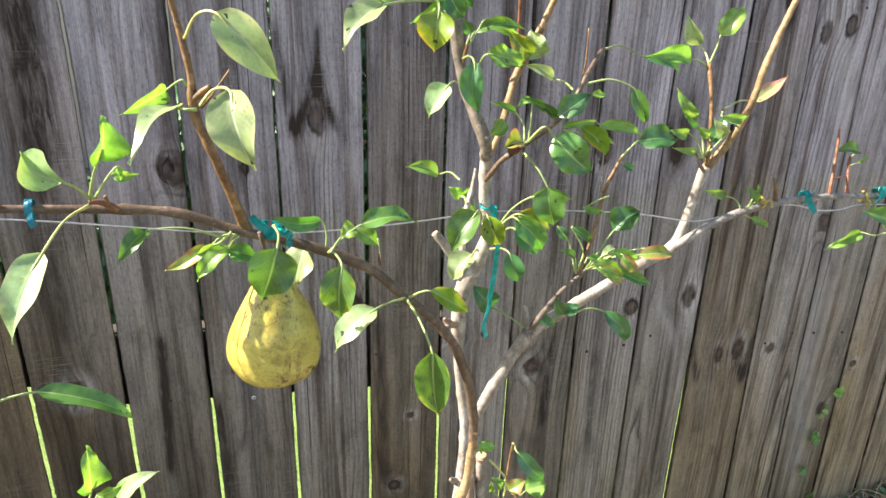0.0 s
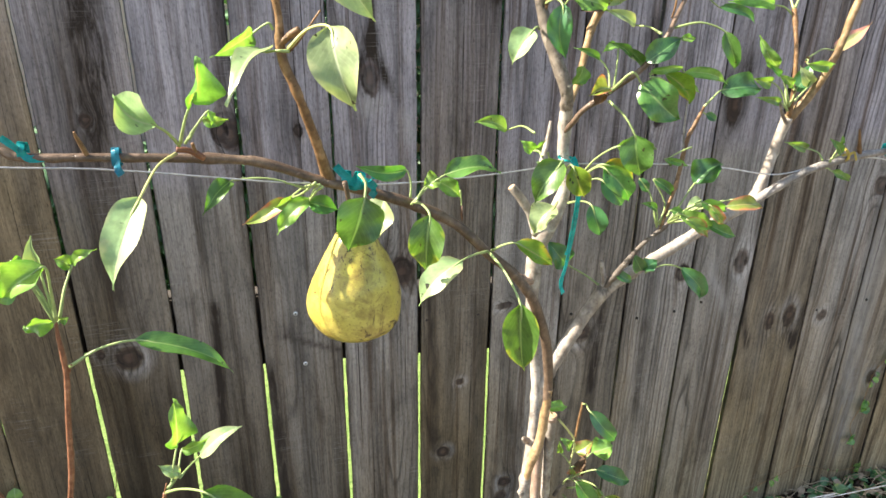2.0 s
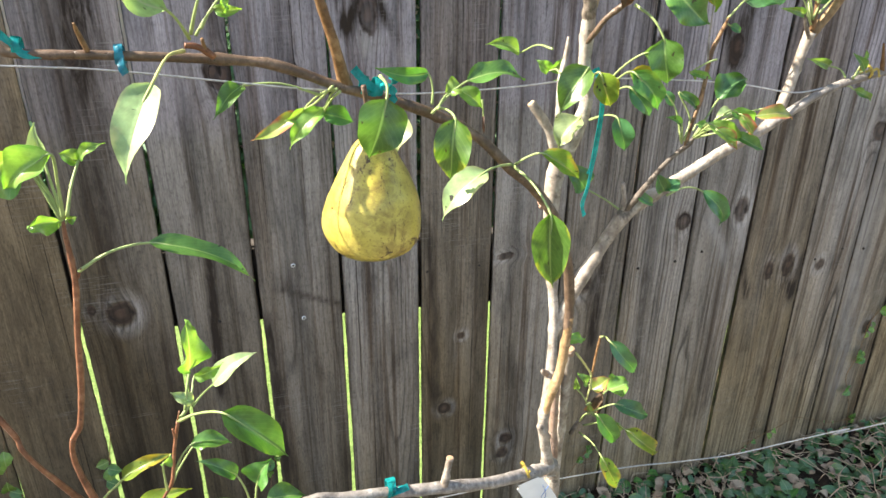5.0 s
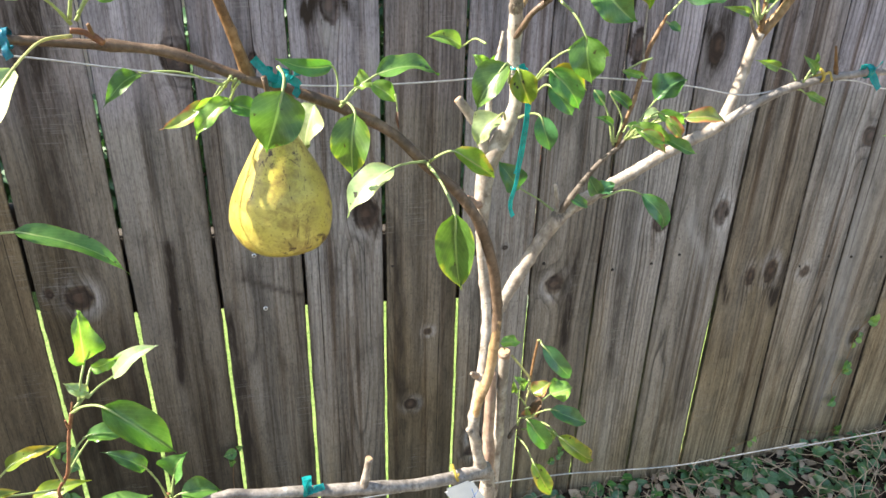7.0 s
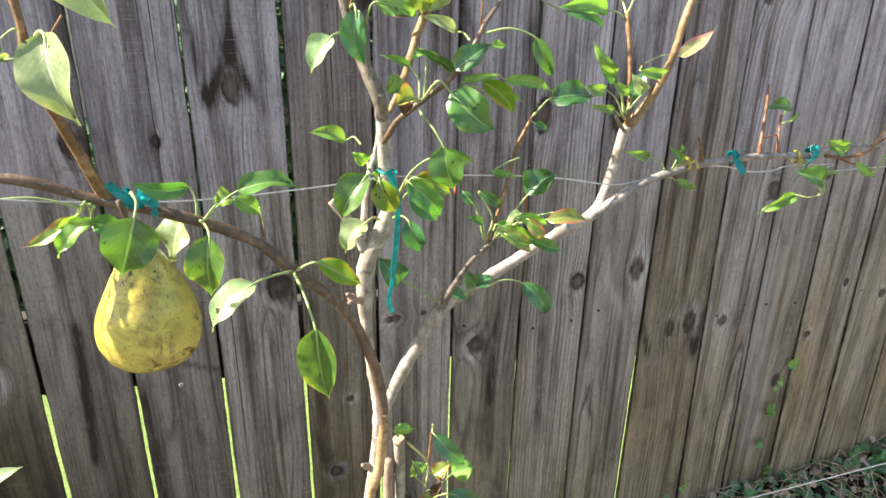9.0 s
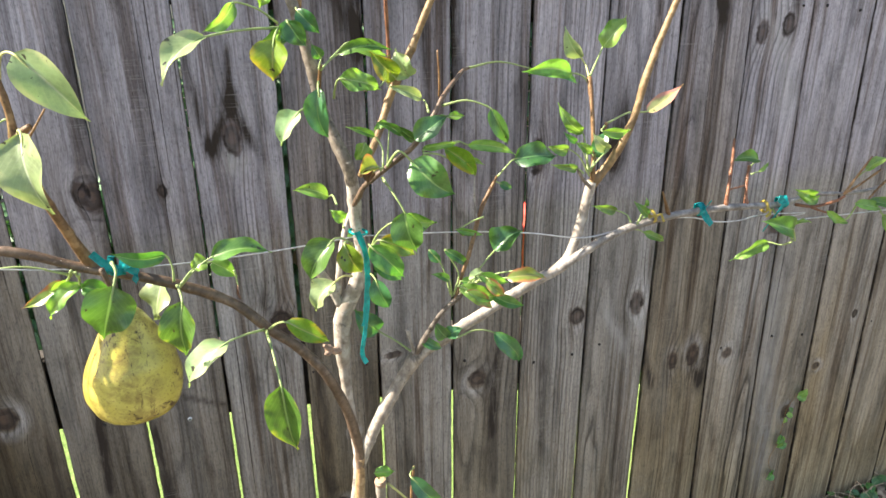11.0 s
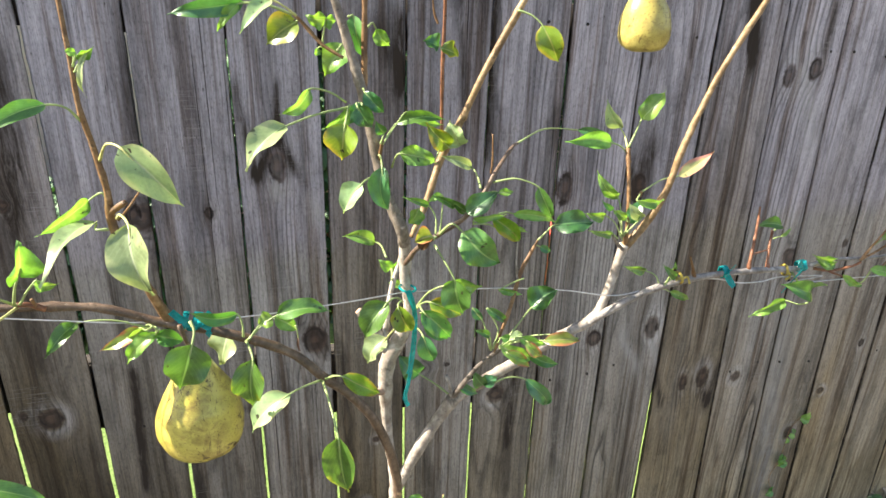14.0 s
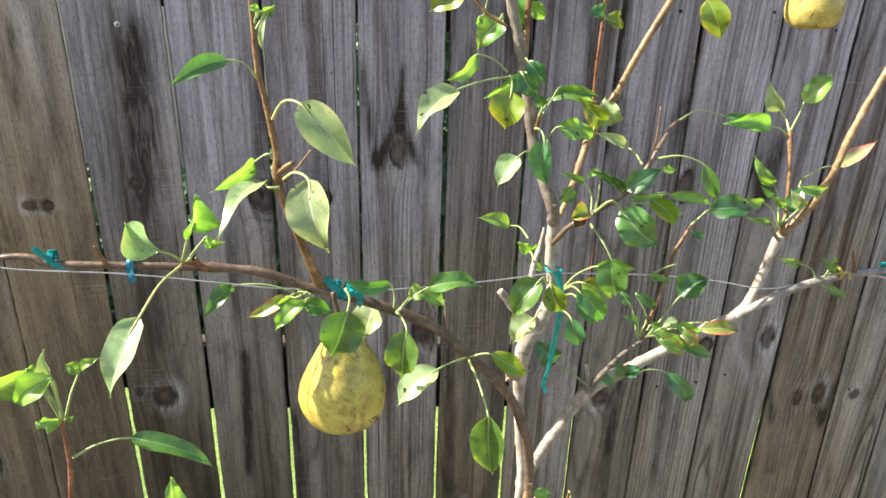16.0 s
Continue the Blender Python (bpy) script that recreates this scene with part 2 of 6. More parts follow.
def leaf_material(name, face, vein, patch, spread, spots, through, glow, rough=0.33):
    """A leaf: paler veins by the UV map, patches of another colour, dark spots, light shining through."""
    n = Nodes(name)
    uv = n.node("ShaderNodeTexCoord").outputs["UV"]
    sep = n.node("ShaderNodeSeparateXYZ", None, i0=uv)
    rnd = n.node("ShaderNodeObjectInfo").outputs["Random"]
    pos = n.node("ShaderNodeVectorMath", {"operation": "ADD", "vector": 1}, i0=position(n), i1=n.node("ShaderNodeCombineXYZ", None, i0=n.math("MULTIPLY", rnd, 7.0)).outputs[0]).outputs[0]
    u, v = sep.outputs[0], n.math("ABSOLUTE", n.math("SUBTRACT", sep.outputs[1], 0.5))
    rib = n.ramp(v, (0.012, 1.0), (0.035, 0.0))
    side = n.math("SINE", n.math("MULTIPLY", n.math("SUBTRACT", u, n.math("MULTIPLY", v, 0.75)), 62.0))
    side = n.ramp(side, (0.70, 0.0), (1.0, 0.13))
    net = n.noise(pos, 420.0, 2.0, 0.5)
    soft = n.noise(pos, 55.0, 4.0, 0.6)
    col = n.mix(n.ramp(soft, (0.36, 0.0), (0.66, 1.0)), tuple(min(1.0, 1.18 * c) for c in face), tuple(0.70 * c for c in face))
    col = n.mix(n.ramp(n.noise(pos, 190.0, 3.0, 0.6), (0.45, 0.0), (0.75, 0.5)), col, tuple(1.3 * c + 0.02 for c in face))
    tint = n.node("ShaderNodeHueSaturation", None, Hue=n.math("MULTIPLY_ADD", rnd, 0.035, 0.4825), Saturation=1.0, Value=n.math("MULTIPLY_ADD", rnd, 0.4, 0.8), Color=col).outputs[0]
    ageing = n.math("ADD", n.math("MULTIPLY_ADD", n.noise(pos, 42.0, 3.0, 0.55, 0.4), 0.75, 0.125), n.math("MULTIPLY", n.math("SUBTRACT", v, 0.25), 0.6))
    col = n.mix(n.ramp(ageing, (0.66 - spread, 0.0), (0.78 - spread, 1.0)), tint, patch)
    col = n.mix(n.math("MAXIMUM", rib, side), col, vein)
    dots = n.ramp(n.noise(pos, 150.0, 2.0, 0.5, 0.3), (0.735 - 0.06 * spots, 0.0), (0.765 - 0.06 * spots, min(1.0, 0.4 + spots)))
    col = n.mix(dots, col, (0.03, 0.018, 0.01))
    blotch = n.ramp(n.noise(pos, 48.0, 3.0, 0.6, 0.3), (0.735 - 0.05 * spots, 0.0), (0.76 - 0.05 * spots, 0.85 if spots > 0.25 else 0.0))
    col = n.mix(blotch, col, (0.045, 0.03, 0.015))
    height = n.math("ADD", n.math("MULTIPLY", net, 0.25), n.math("ADD", n.math("MULTIPLY", side, -0.8), n.math("MULTIPLY", rib, -0.8)))
    surf = n.bsdf(col, rough, n.bump(n.math("ADD", height, n.math("MULTIPLY", soft, 1.2)), 0.4, 0.0006), 0.85)
    thru = n.mix(1.0, col, glow, "MULTIPLY")
    tr = n.node("ShaderNodeBsdfTranslucent", None, Color=thru).outputs[0]
    return n.finish(n.node("ShaderNodeMixShader", None, i0=through, i1=surf, i2=tr).outputs[0])


def simple_material(name, color, rough=0.5, scale=60.0, vary=0.25, spec=0.4, metal=0.0, bump=0.2, through=0.0):
    n = Nodes(name)
    pos = position(n)
    a = n.noise(pos, scale, 4.0, 0.6)
    col = n.mix(n.ramp(a, (0.3, 0.0), (0.7, 1.0)), tuple(c * (1 - vary) for c in color), tuple(min(1, c * (1 + vary)) for c in color))
    s = n.bsdf(col, rough, n.bump(n.noise(pos, scale * 5, 3.0), bump, 0.001), spec, metal)
    if through:
        s = n.node("ShaderNodeMixShader", None, i0=through, i1=s, i2=n.node("ShaderNodeBsdfTranslucent", None, Color=col).outputs[0]).outputs[0]
    return n.finish(s)


def pear_material(name, light, deep, russet):
    """Ripe pear skin: soft colour drift, netted russet, fine dots, a few dark healed scars."""
    n = Nodes(name)
    pos = position(n)
    a = n.noise(pos, 24.0, 4.0, 0.55)
    col = n.mix(n.ramp(a, (0.35, 0.0), (0.65, 1.0)), light, deep)
    blot = n.noise(n.scaled(pos, (1, 1, 1.3)), 60.0, 6.0, 0.72, 0.5)
    region = n.ramp(n.noise(pos, 20.0, 3.0, 0.6), (0.34, 0.35), (0.55, 1.0))
    col = n.mix(n.math("MULTIPLY", n.ramp(blot, (0.42, 0.0), (0.60, russet)), region), col, (0.185, 0.115, 0.035))
    dots = n.ramp(n.node("ShaderNodeTexVoronoi", {"feature": "F1"}, Vector=pos, Scale=300.0).outputs[0], (0.16, 1.0), (0.32, 0.0))
    col = n.mix(n.math("MULTIPLY", dots, n.ramp(n.noise(pos, 60.0), (0.40, 0.1), (0.58, 0.85))), col, (0.20, 0.135, 0.035))
    scar = n.ramp(n.noise(n.scaled(pos, (1, 1, 0.55)), 58.0, 5.0, 0.75, 1.6), (0.575, 0.0), (0.64, min(1.0, russet * 1.4)))
    col = n.mix(n.math("MULTIPLY", scar, n.ramp(region, (0.3, 0.15), (0.8, 1.0))), col, (0.060, 0.032, 0.014))
    return n.finish(n.bsdf(col, 0.30, n.bump(n.math("ADD", blot, n.noise(pos, 300.0, 2.0)), 0.20, 0.0008), 0.5))


def ground_material():
    """Dark moist soil with crumbs of litter close to the fence; further out, unseen, a pale dry mulch added to throw
    light on the boards.
    """
    n = Nodes("soil_and_litter")
    pos = position(n)
    a = n.noise(pos, 9.0, 6.0, 0.7)
    b = n.noise(pos, 70.0, 5.0, 0.7)
    mixed = n.math("ADD", n.math("MULTIPLY", a, 0.5), n.math("MULTIPLY", b, 0.5))
    dry = n.ramp(mixed, (0.36, (0.15, 0.120, 0.074)), (0.5, (0.28, 0.230, 0.150)), (0.64, (0.40, 0.34, 0.23)))
    wet = n.ramp(mixed, (0.40, (0.016, 0.011, 0.007)), (0.52, (0.040, 0.028, 0.018)), (0.64, (0.13, 0.095, 0.06)))
    edge = n.math("MULTIPLY_ADD", n.math("SUBTRACT", a, 0.5), 0.5, n.node("ShaderNodeSeparateXYZ", None, i0=pos).outputs[1])
    return n.finish(n.bsdf(n.mix(n.ramp(edge, (0.62, 0.0), (0.74, 1.0)), dry, wet), 0.9, n.bump(b, 0.8, 0.01), 0.2))


def earth_material():
    n = Nodes("bare_earth")
    pos = position(n)
    a = n.noise(pos, 7.0, 6.0, 0.7)
    b = n.noise(pos, 60.0, 5.0, 0.7)
    mixed = n.math("ADD", n.math("MULTIPLY", a, 0.5), n.math("MULTIPLY", b, 0.5))
    wet = n.ramp(mixed, (0.36, (0.024, 0.017, 0.010)), (0.5, (0.055, 0.040, 0.025)), (0.64, (0.10, 0.077, 0.05)))
    dry = n.ramp(mixed, (0.36, (0.058, 0.046, 0.030)), (0.5, (0.115, 0.094, 0.064)), (0.64, (0.18, 0.150, 0.105)))
    edge = n.math("MULTIPLY_ADD", n.math("SUBTRACT", a, 0.5), 0.5, n.node("ShaderNodeSeparateXYZ", None, i0=pos).outputs[1])
    col = n.mix(n.ramp(edge, (0.45, 0.0), (0.70, 1.0)), dry, wet)
    return n.finish(n.bsdf(col, 0.95, n.bump(b, 0.8, 0.012), 0.2))


def lawn_material():
    n = Nodes("sunlit_lawn")
    pos = position(n)
    a = n.noise(pos, 3.0, 5.0, 0.65)
    b = n.noise(pos, 90.0, 4.0, 0.7)
    col = n.ramp(n.math("ADD", n.math("MULTIPLY", a, 0.4), n.math("MULTIPLY", b, 0.6)), (0.36, (0.09, 0.16, 0.04)), (0.5, (0.19, 0.29, 0.085)), (0.64, (0.31, 0.41, 0.15)))
    return n.finish(n.bsdf(col, 0.7, n.bump(b, 0.6, 0.02), 0.2))


WOOD = wood_material()
BARK_PALE = bark_material("pale_bark", (0.15, 0.115, 0.09), (0.34, 0.295, 0.25), (0.54, 0.49, 0.435), 0.75, 0.65, 0.3, 0.85)
BARK_BROWN = bark_material("brown_bark", (0.078, 0.051, 0.034), (0.132, 0.088, 0.060), (0.200, 0.138, 0.098), 1.2, 0.42, 0.35, 0.3)
# lit copy of the bent limb's brown bark, sunlight put into the colour
BARK_SUNLIT = bark_material("sunlit_bark", (0.17, 0.10, 0.05), (0.33, 0.215, 0.11), (0.47, 0.33, 0.19), 0.9, 0.5, 0.3, 0.4)
BARK_PINK = bark_material("pinkish_bark", (0.22, 0.135, 0.095), (0.36, 0.25, 0.19), (0.48, 0.36, 0.29), 0.8, 0.65, 0.2, 0.5)
BARK_TAN = bark_material("tan_bark", (0.10, 0.05, 0.022), (0.21, 0.115, 0.052), (0.33, 0.20, 0.10), 1.0, 0.5, 0.35, 0.6)
BARK_GOLD = bark_material("golden_brown_bark", (0.13, 0.078, 0.036), (0.25, 0.16, 0.078), (0.38, 0.26, 0.14), 1.0, 0.5, 0.3, 0.5)
BARK_RED = bark_material("red_brown_bark", (0.12, 0.050, 0.028), (0.23, 0.098, 0.052), (0.33, 0.165, 0.095), 1.3, 0.42, 0.25, 0.3)
BARK_GREY = bark_material("grey_bark", (0.13, 0.112, 0.10), (0.27, 0.245, 0.225), (0.41, 0.38, 0.35), 1.2, 0.55, 0.35, 0.5)
BARK_DARK = bark_material("dark_grey_bark", (0.055, 0.045, 0.038), (0.135, 0.112, 0.095), (0.30, 0.26, 0.22), 0.8, 0.6, 0.4, 0.75)
BARK_OLIVE = bark_material("olive_brown_bark", (0.095, 0.076, 0.060), (0.20, 0.165, 0.135), (0.33, 0.28, 0.235), 1.0, 0.55, 0.35, 0.6)
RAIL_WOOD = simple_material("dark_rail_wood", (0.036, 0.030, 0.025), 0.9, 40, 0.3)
CUT_WOOD = simple_material("cut_wood", (0.46, 0.30, 0.19), 0.8, 140, 0.35)
DRY_STEM = simple_material("dry_stem", (0.52, 0.39, 0.26), 0.7, 90, 0.4)
PETIOLE = simple_material("petiole", (0.28, 0.36, 0.14), 0.45, 90, 0.25)
PETIOLE_PALE = simple_material("pale_petiole", (0.50, 0.50, 0.20), 0.45, 90, 0.25)
LEAF = {
    "hedge": leaf_material("hedge_leaf", (0.065, 0.165, 0.070), (0.09, 0.19, 0.08), (0.08, 0.17, 0.05), 0.05, 0.0, 0.15, (1.5, 1.5, 0.5), 0.6),
    "ivy": leaf_material("vine_leaf", (0.11, 0.27, 0.12), (0.22, 0.34, 0.17), (0.22, 0.31, 0.08), 0.08, 0.1, 0.2, (1.5, 1.5, 0.5), 0.30),
    "straw": leaf_material("dry_leaf", (0.48, 0.37, 0.25), (0.42, 0.33, 0.22), (0.16, 0.09, 0.05), 0.12, 0.3, 0.2, (1.2, 1.0, 0.7), 0.6),
    "green": leaf_material("green_leaf", (0.086, 0.212, 0.044), (0.25, 0.39, 0.13), (0.16, 0.29, 0.045), 0.04, 0.45, 0.36, (1.15, 1.5, 0.45)),
    "dark": leaf_material("dark_green_leaf", (0.046, 0.155, 0.052), (0.13, 0.27, 0.10), (0.08, 0.20, 0.035), 0.08, 0.3, 0.30, (1.6, 1.8, 0.5)),
    # young lime green, with some backlight put into the face colour
    "lime": leaf_material("lime_backlit_leaf", (0.23, 0.42, 0.095), (0.38, 0.52, 0.22), (0.12, 0.29, 0.05), 0.13, 0.3, 0.46, (1.25, 1.35, 0.5), 0.34),
    # undersides and pale leaves, with sun glare put into the face colour
    "pale": leaf_material("pale_glare_leaf", (0.30, 0.42, 0.19), (0.47, 0.54, 0.32), (0.46, 0.50, 0.25), 0.10, 0.55, 0.30, (1.2, 1.25, 0.55), 0.35),
    "rim": leaf_material("yellow_rimmed_leaf", (0.080, 0.185, 0.032), (0.28, 0.42, 0.13), (0.40, 0.44, 0.06), 0.06, 0.5, 0.40, (1.3, 1.4, 0.45)),
    "pink": leaf_material("pinkish_leaf", (0.33, 0.34, 0.14), (0.5, 0.4, 0.22), (0.50, 0.22, 0.18), 0.20, 0.3, 0.3, (1.2, 1.1, 0.7)),
    "yellow": leaf_material("yellowing_leaf", (0.17, 0.29, 0.03), (0.38, 0.42, 0.12), (0.44, 0.36, 0.05), 0.09, 0.9, 0.4, (1.35, 1.25, 0.5)),
    "red": leaf_material("reddening_leaf", (0.25, 0.36, 0.07), (0.48, 0.42, 0.18), (0.46, 0.17, 0.09), 0.14, 0.4, 0.38, (1.3, 1.1, 0.6)),
    "brown": leaf_material("withered_leaf", (0.10, 0.05, 0.025), (0.2, 0.1, 0.05), (0.05, 0.025, 0.015), 0.12, 0.5, 0.2, (1.2, 1.0, 0.6), 0.7),
}
TEAL = simple_material("teal_tape", (0.003, 0.36, 0.36), 0.25, 120, 0.35, 0.5, 0.0, 0.3, 0.42)
BLUE = simple_material("blue_tape", (0.004, 0.19, 0.28), 0.35, 120, 0.3, 0.5, 0.0, 0.3, 0.2)
YELLOW = simple_material("yellow_tape", (0.45, 0.34, 0.07), 0.4, 120, 0.3, 0.4, 0.0, 0.3, 0.2)
WIRE = simple_material("galvanised_wire", (0.55, 0.56, 0.58), 0.38, 200, 0.25, 0.5, 0.8)
STEEL = simple_material("pale_screw_metal", (0.62, 0.63, 0.64), 0.45, 200, 0.2, 0.5, 0.5)
NAIL = simple_material("rusted_nail", (0.03, 0.024, 0.02), 0.8, 200, 0.4)
TAG = simple_material("white_plastic_tag", (0.80, 0.80, 0.78), 0.4, 40, 0.06)
INK = simple_material("blue_ink", (0.05, 0.16, 0.45), 0.5, 40, 0.1)
SOIL = ground_material()
EARTH = earth_material()
LAWN = lawn_material()
STUCCO = simple_material("pale_pink_stucco", (0.80, 0.64, 0.55), 0.85, 3, 0.1)


# ---- building helpers ----
def part(name, bm, material, parent, label="", smooth=True):
    me = bpy.data.meshes.new(name)
    if smooth:
        for f in bm.faces:
            f.smooth = True
    bm.to_mesh(me)
    bm.free()
    me.materials.append(material)
    ob = new(name, me)
    ob.parent = parent
    return tagged(ob, label)


def thing(name, place, label, category, group="", kind=""):
    ob = new(name)
    ob.location = place
    ob.empty_display_size = 0.02
    return tagged(ob, label, category, group, kind)


def spline(points, steps):
    """A smooth line through points of any dimension (Catmull-Rom)."""
    p = [np.array(q, float) for q in points]
    p = [2 * p[0] - p[1]] + p + [2 * p[-1] - p[-2]]
    out = []
    for i in range(1, len(p) - 2):
        a, b, c, d = p[i - 1:i + 3]
        for k in range(steps):
            t = k / steps
            out.append(0.5 * (2 * b + (c - a) * t + (2 * a - 5 * b + 4 * c - d) * t * t + (3 * b - a - 3 * c + d) * t ** 3))
    return np.array(out + [p[-2]])


def tube_mesh(points, sides=10, steps=8, rough=0.06, swell=0.0, seed=0, origin=(0, 0, 0)):
    """A bent tube through (x, y, z, radius) points, with an uneven surface and closed ends."""
    rows = spline(points, steps)
    rng = random.Random(seed)
    bm = bmesh.new()
    up = Vector((0.3, -0.9, 0.2))
    rings, o = [], Vector(origin)
    run, last = 0.0, Vector(rows[0][:3])
    nodes = [(0.012 + 0.031 * k + rng.uniform(-0.008, 0.008), rng.uniform(0, 6.28)) for k in range(60)] if swell else []
    for i, r in enumerate(rows):
        here = Vector(r[:3])
        a, b = Vector(rows[max(i - 1, 0)][:3]), Vector(rows[min(i + 1, len(rows) - 1)][:3])
        d = (b - a).normalized()
        side = d.cross(up).normalized()
        up = side.cross(d).normalized()
        rad = max(r[3], 0.0003)
        ring = []
        run += (here - last).length
        last = here
        for k in range(sides):
            ang = 2 * math.pi * k / sides
            way = side * math.cos(ang) + up * math.sin(ang)
            q = here + way * rad
            f = 1 + rough * 2 * noise.noise(q * 55 + Vector((seed, 0, 0))) + rough * noise.noise(q * 160) + swell * max(0, noise.noise(here * 30 + Vector((0, seed, 0)))) ** 2
            for s0, a0 in nodes:
                if abs(run - s0) < 0.012:
                    f += min(1.0, 0.0045 / rad) * (0.07 + 0.25 * max(0.0, math.cos(ang - a0)) ** 3) * math.exp(-((run - s0) / 0.0035) ** 2)
            ring.append(bm.verts.new(here + way * rad * f - o))
        rings.append(ring)
    for a, b in zip(rings, rings[1:]):
        for k in range(sides):
            bm.faces.new((a[k], a[(k + 1) % sides], b[(k + 1) % sides], b[k]))
    bm.faces.new(rings[0][::-1])
    bm.faces.new(rings[-1])
    bmesh.ops.recalc_face_normals(bm, faces=bm.faces)
    return bm


COUNT = [0]


def branch(name, points, material, parent, label="", sides=10, steps=8, rough=0.06, swell=0.5):
    COUNT[0] += 1
    return part(name, tube_mesh(points, sides, steps, rough, swell, COUNT[0], parent.location), material, parent, label)


def cut_end(place, way, radius, parent):
    """The sawn end of a stub: a paler ringed disc with a rim."""
    bm = bmesh.new()
    bmesh.ops.create_cone(bm, cap_ends=True, segments=16, radius1=radius, radius2=radius * 0.9, depth=0.0016)
    turn = Vector(way).to_track_quat("Z", "Y").to_matrix()
    bmesh.ops.transform(bm, matrix=Matrix.Translation(Vector(place) - parent.location) @ turn.to_4x4(), verts=bm.verts)
    return part("cut_end", bm, CUT_WOOD, parent, "pinkish sawn end", smooth=False)


VIEW = Vector((0.12, 0.0, 1.36))
LIFT = Vector((-0.30, 0.05, 0.42))
GLINT = Vector((-0.70, 0.12, 0.58))
BACKLIT = Vector((0.30, 0.05, -0.20))


def leaf(parent, root, base, tip, width, tone, roll=0.0, fold=0.35, bend=0.12, mid=None, label="", twist=None):
    """One leaf from its base to its tip, its upper or under side turned to the open side of the fence and rolled about its rib; with its stalk."""
    COUNT[0] += 1
    rng = random.Random(COUNT[0] * 7 + 3)
    root, base, tip = Vector(root), Vector(base), Vector(tip)
    axis = tip - base
    length = axis.length
    axis.normalize()
    facing = (VIEW - (base + tip) / 2).normalized() + (GLINT if tone == "pale" else BACKLIT if tone == "lime" and COUNT[0] % 3 else LIFT)
    n = (facing - axis * facing.dot(axis)).normalized()
    n = Matrix.Rotation(radians(roll), 3, axis) @ n
    side = axis.cross(n)
    nu, nv = 16, 4
    wave, phase, turn = rng.uniform(0.04, 0.13), rng.uniform(0, 6), rng.uniform(-0.4, 0.4)
    if tone == "lime":
        wave *= 1.8
    twist = turn if twist is None else twist
    fold *= rng.uniform(0.8, 1.5) * (1.05 if tone == "pale" else 1.25)
    bend += rng.uniform(-0.03, 0.05)
    sway = 0.15 * twist + rng.uniform(-0.05, 0.05)
    hook = rng.uniform(-0.10, 0.10)
    bm = bmesh.new()
    uv = bm.loops.layers.uv.new("UVMap")
    rows, coords = [], {}
    for i in range(nu + 1):
        u = i / nu
        w = (2.66 * (u ** 0.55) * max(0.0, 1 - 1.05 * u) ** 0.92 + 0.10 * (1 - u)) * (1 + 0.02 * math.sin(9 * u + phase))
        w = max(w * 0.5 * width, 0.0004)
        tw = twist * (u - 0.4)
        s2 = side * math.cos(tw) + n * math.sin(tw)
        n2 = n * math.cos(tw) - side * math.sin(tw)
        centre = base + axis * (length * u) + n * (bend * length * 4 * u * (1 - u)) + side * (length * (sway * math.sin(math.pi * u) + hook * max(0.0, u - 0.7) ** 2 * 4)) - n * (0.2 * length * max(0.0, u - 0.65) ** 2)
        row = []
        for j in range(-nv, nv + 1):
            v = j / nv
            lift = fold * abs(v) * w * (0.55 + 0.45 * abs(v)) + wave * width * abs(v) ** 2 * math.sin(11 * u + phase + (1.7 if v > 0 else 0))
            lift -= 0.02 * width * (1 if j == 0 else 0)
            vert = bm.verts.new(centre + s2 * (v * w * (1 - 0.12 * fold * abs(v))) + n2 * lift - parent.location)
            coords[vert] = (u, 0.5 + 0.5 * v)
            row.append(vert)
        rows.append(row)
    for a, b in zip(rows, rows[1:]):
        for j in range(2 * nv):
            f = bm.faces.new((a[j], a[j + 1], b[j + 1], b[j]))
            for loop in f.loops:
                loop[uv].uv = coords[loop.vert]
    blade = part("leaf", bm, LEAF[tone], parent, label)
    way = base - root
    if way.length > 0.004:
        if mid is None:
            mid = (root + base) / 2 + Vector((0, -0.1, 0.16)) * way.length * 0.5
        r = min(0.0014, 0.0008 + 0.009 * width)
        pts = [(*root, r * 1.5), (*Vector(mid), r), (*base, r * 0.95), (*(base + axis * length * 0.3 + n * (bend * length * 4 * 0.3 * 0.7 - 0.03 * width)), r * 0.3)]
        stalk = part("petiole", tube_mesh(pts, 6, 5, 0.03, 0.0, COUNT[0], parent.location), PETIOLE_PALE if tone in ("pale",) and COUNT[0] % 2 else PETIOLE, blade)
    return blade


def small_leaf(bm, uv, place, way, up, length, width):
    """A little ovate leaf with a folded rib, six faces."""
    way, up = Vector(way).normalized(), Vector(up)
    up = (up - way * up.dot(way)).normalized()
    side = way.cross(up)
    rib = [bm.verts.new(Vector(place) + way * length * u + up * length * 0.18 * math.sin(3.1 * u)) for u in (0, 0.35, 0.7, 1)]
    for sgn in (-1, 1):
        edge = [bm.verts.new(Vector(place) + way * length * u + side * sgn * width * 0.5 * w + up * (0.16 * width + length * 0.12 * math.sin(3.1 * u))) for u, w in ((0.12, 0.7), (0.42, 1.0), (0.75, 0.62))]
        quads = [(rib[0], edge[0], rib[1]), (edge[0], edge[1], rib[1]), (rib[1], edge[1], rib[2]), (edge[1], edge[2], rib[2]), (rib[2], edge[2], rib[3])]
        for q in quads:
            f = bm.faces.new(q if sgn < 0 else q[::-1])
            for loop in f.loops:
                v = loop.vert
                loop[uv].uv = ((v.co - Vector(place)).dot(way) / length, 0.5 + (v.co - Vector(place)).dot(side) / width)


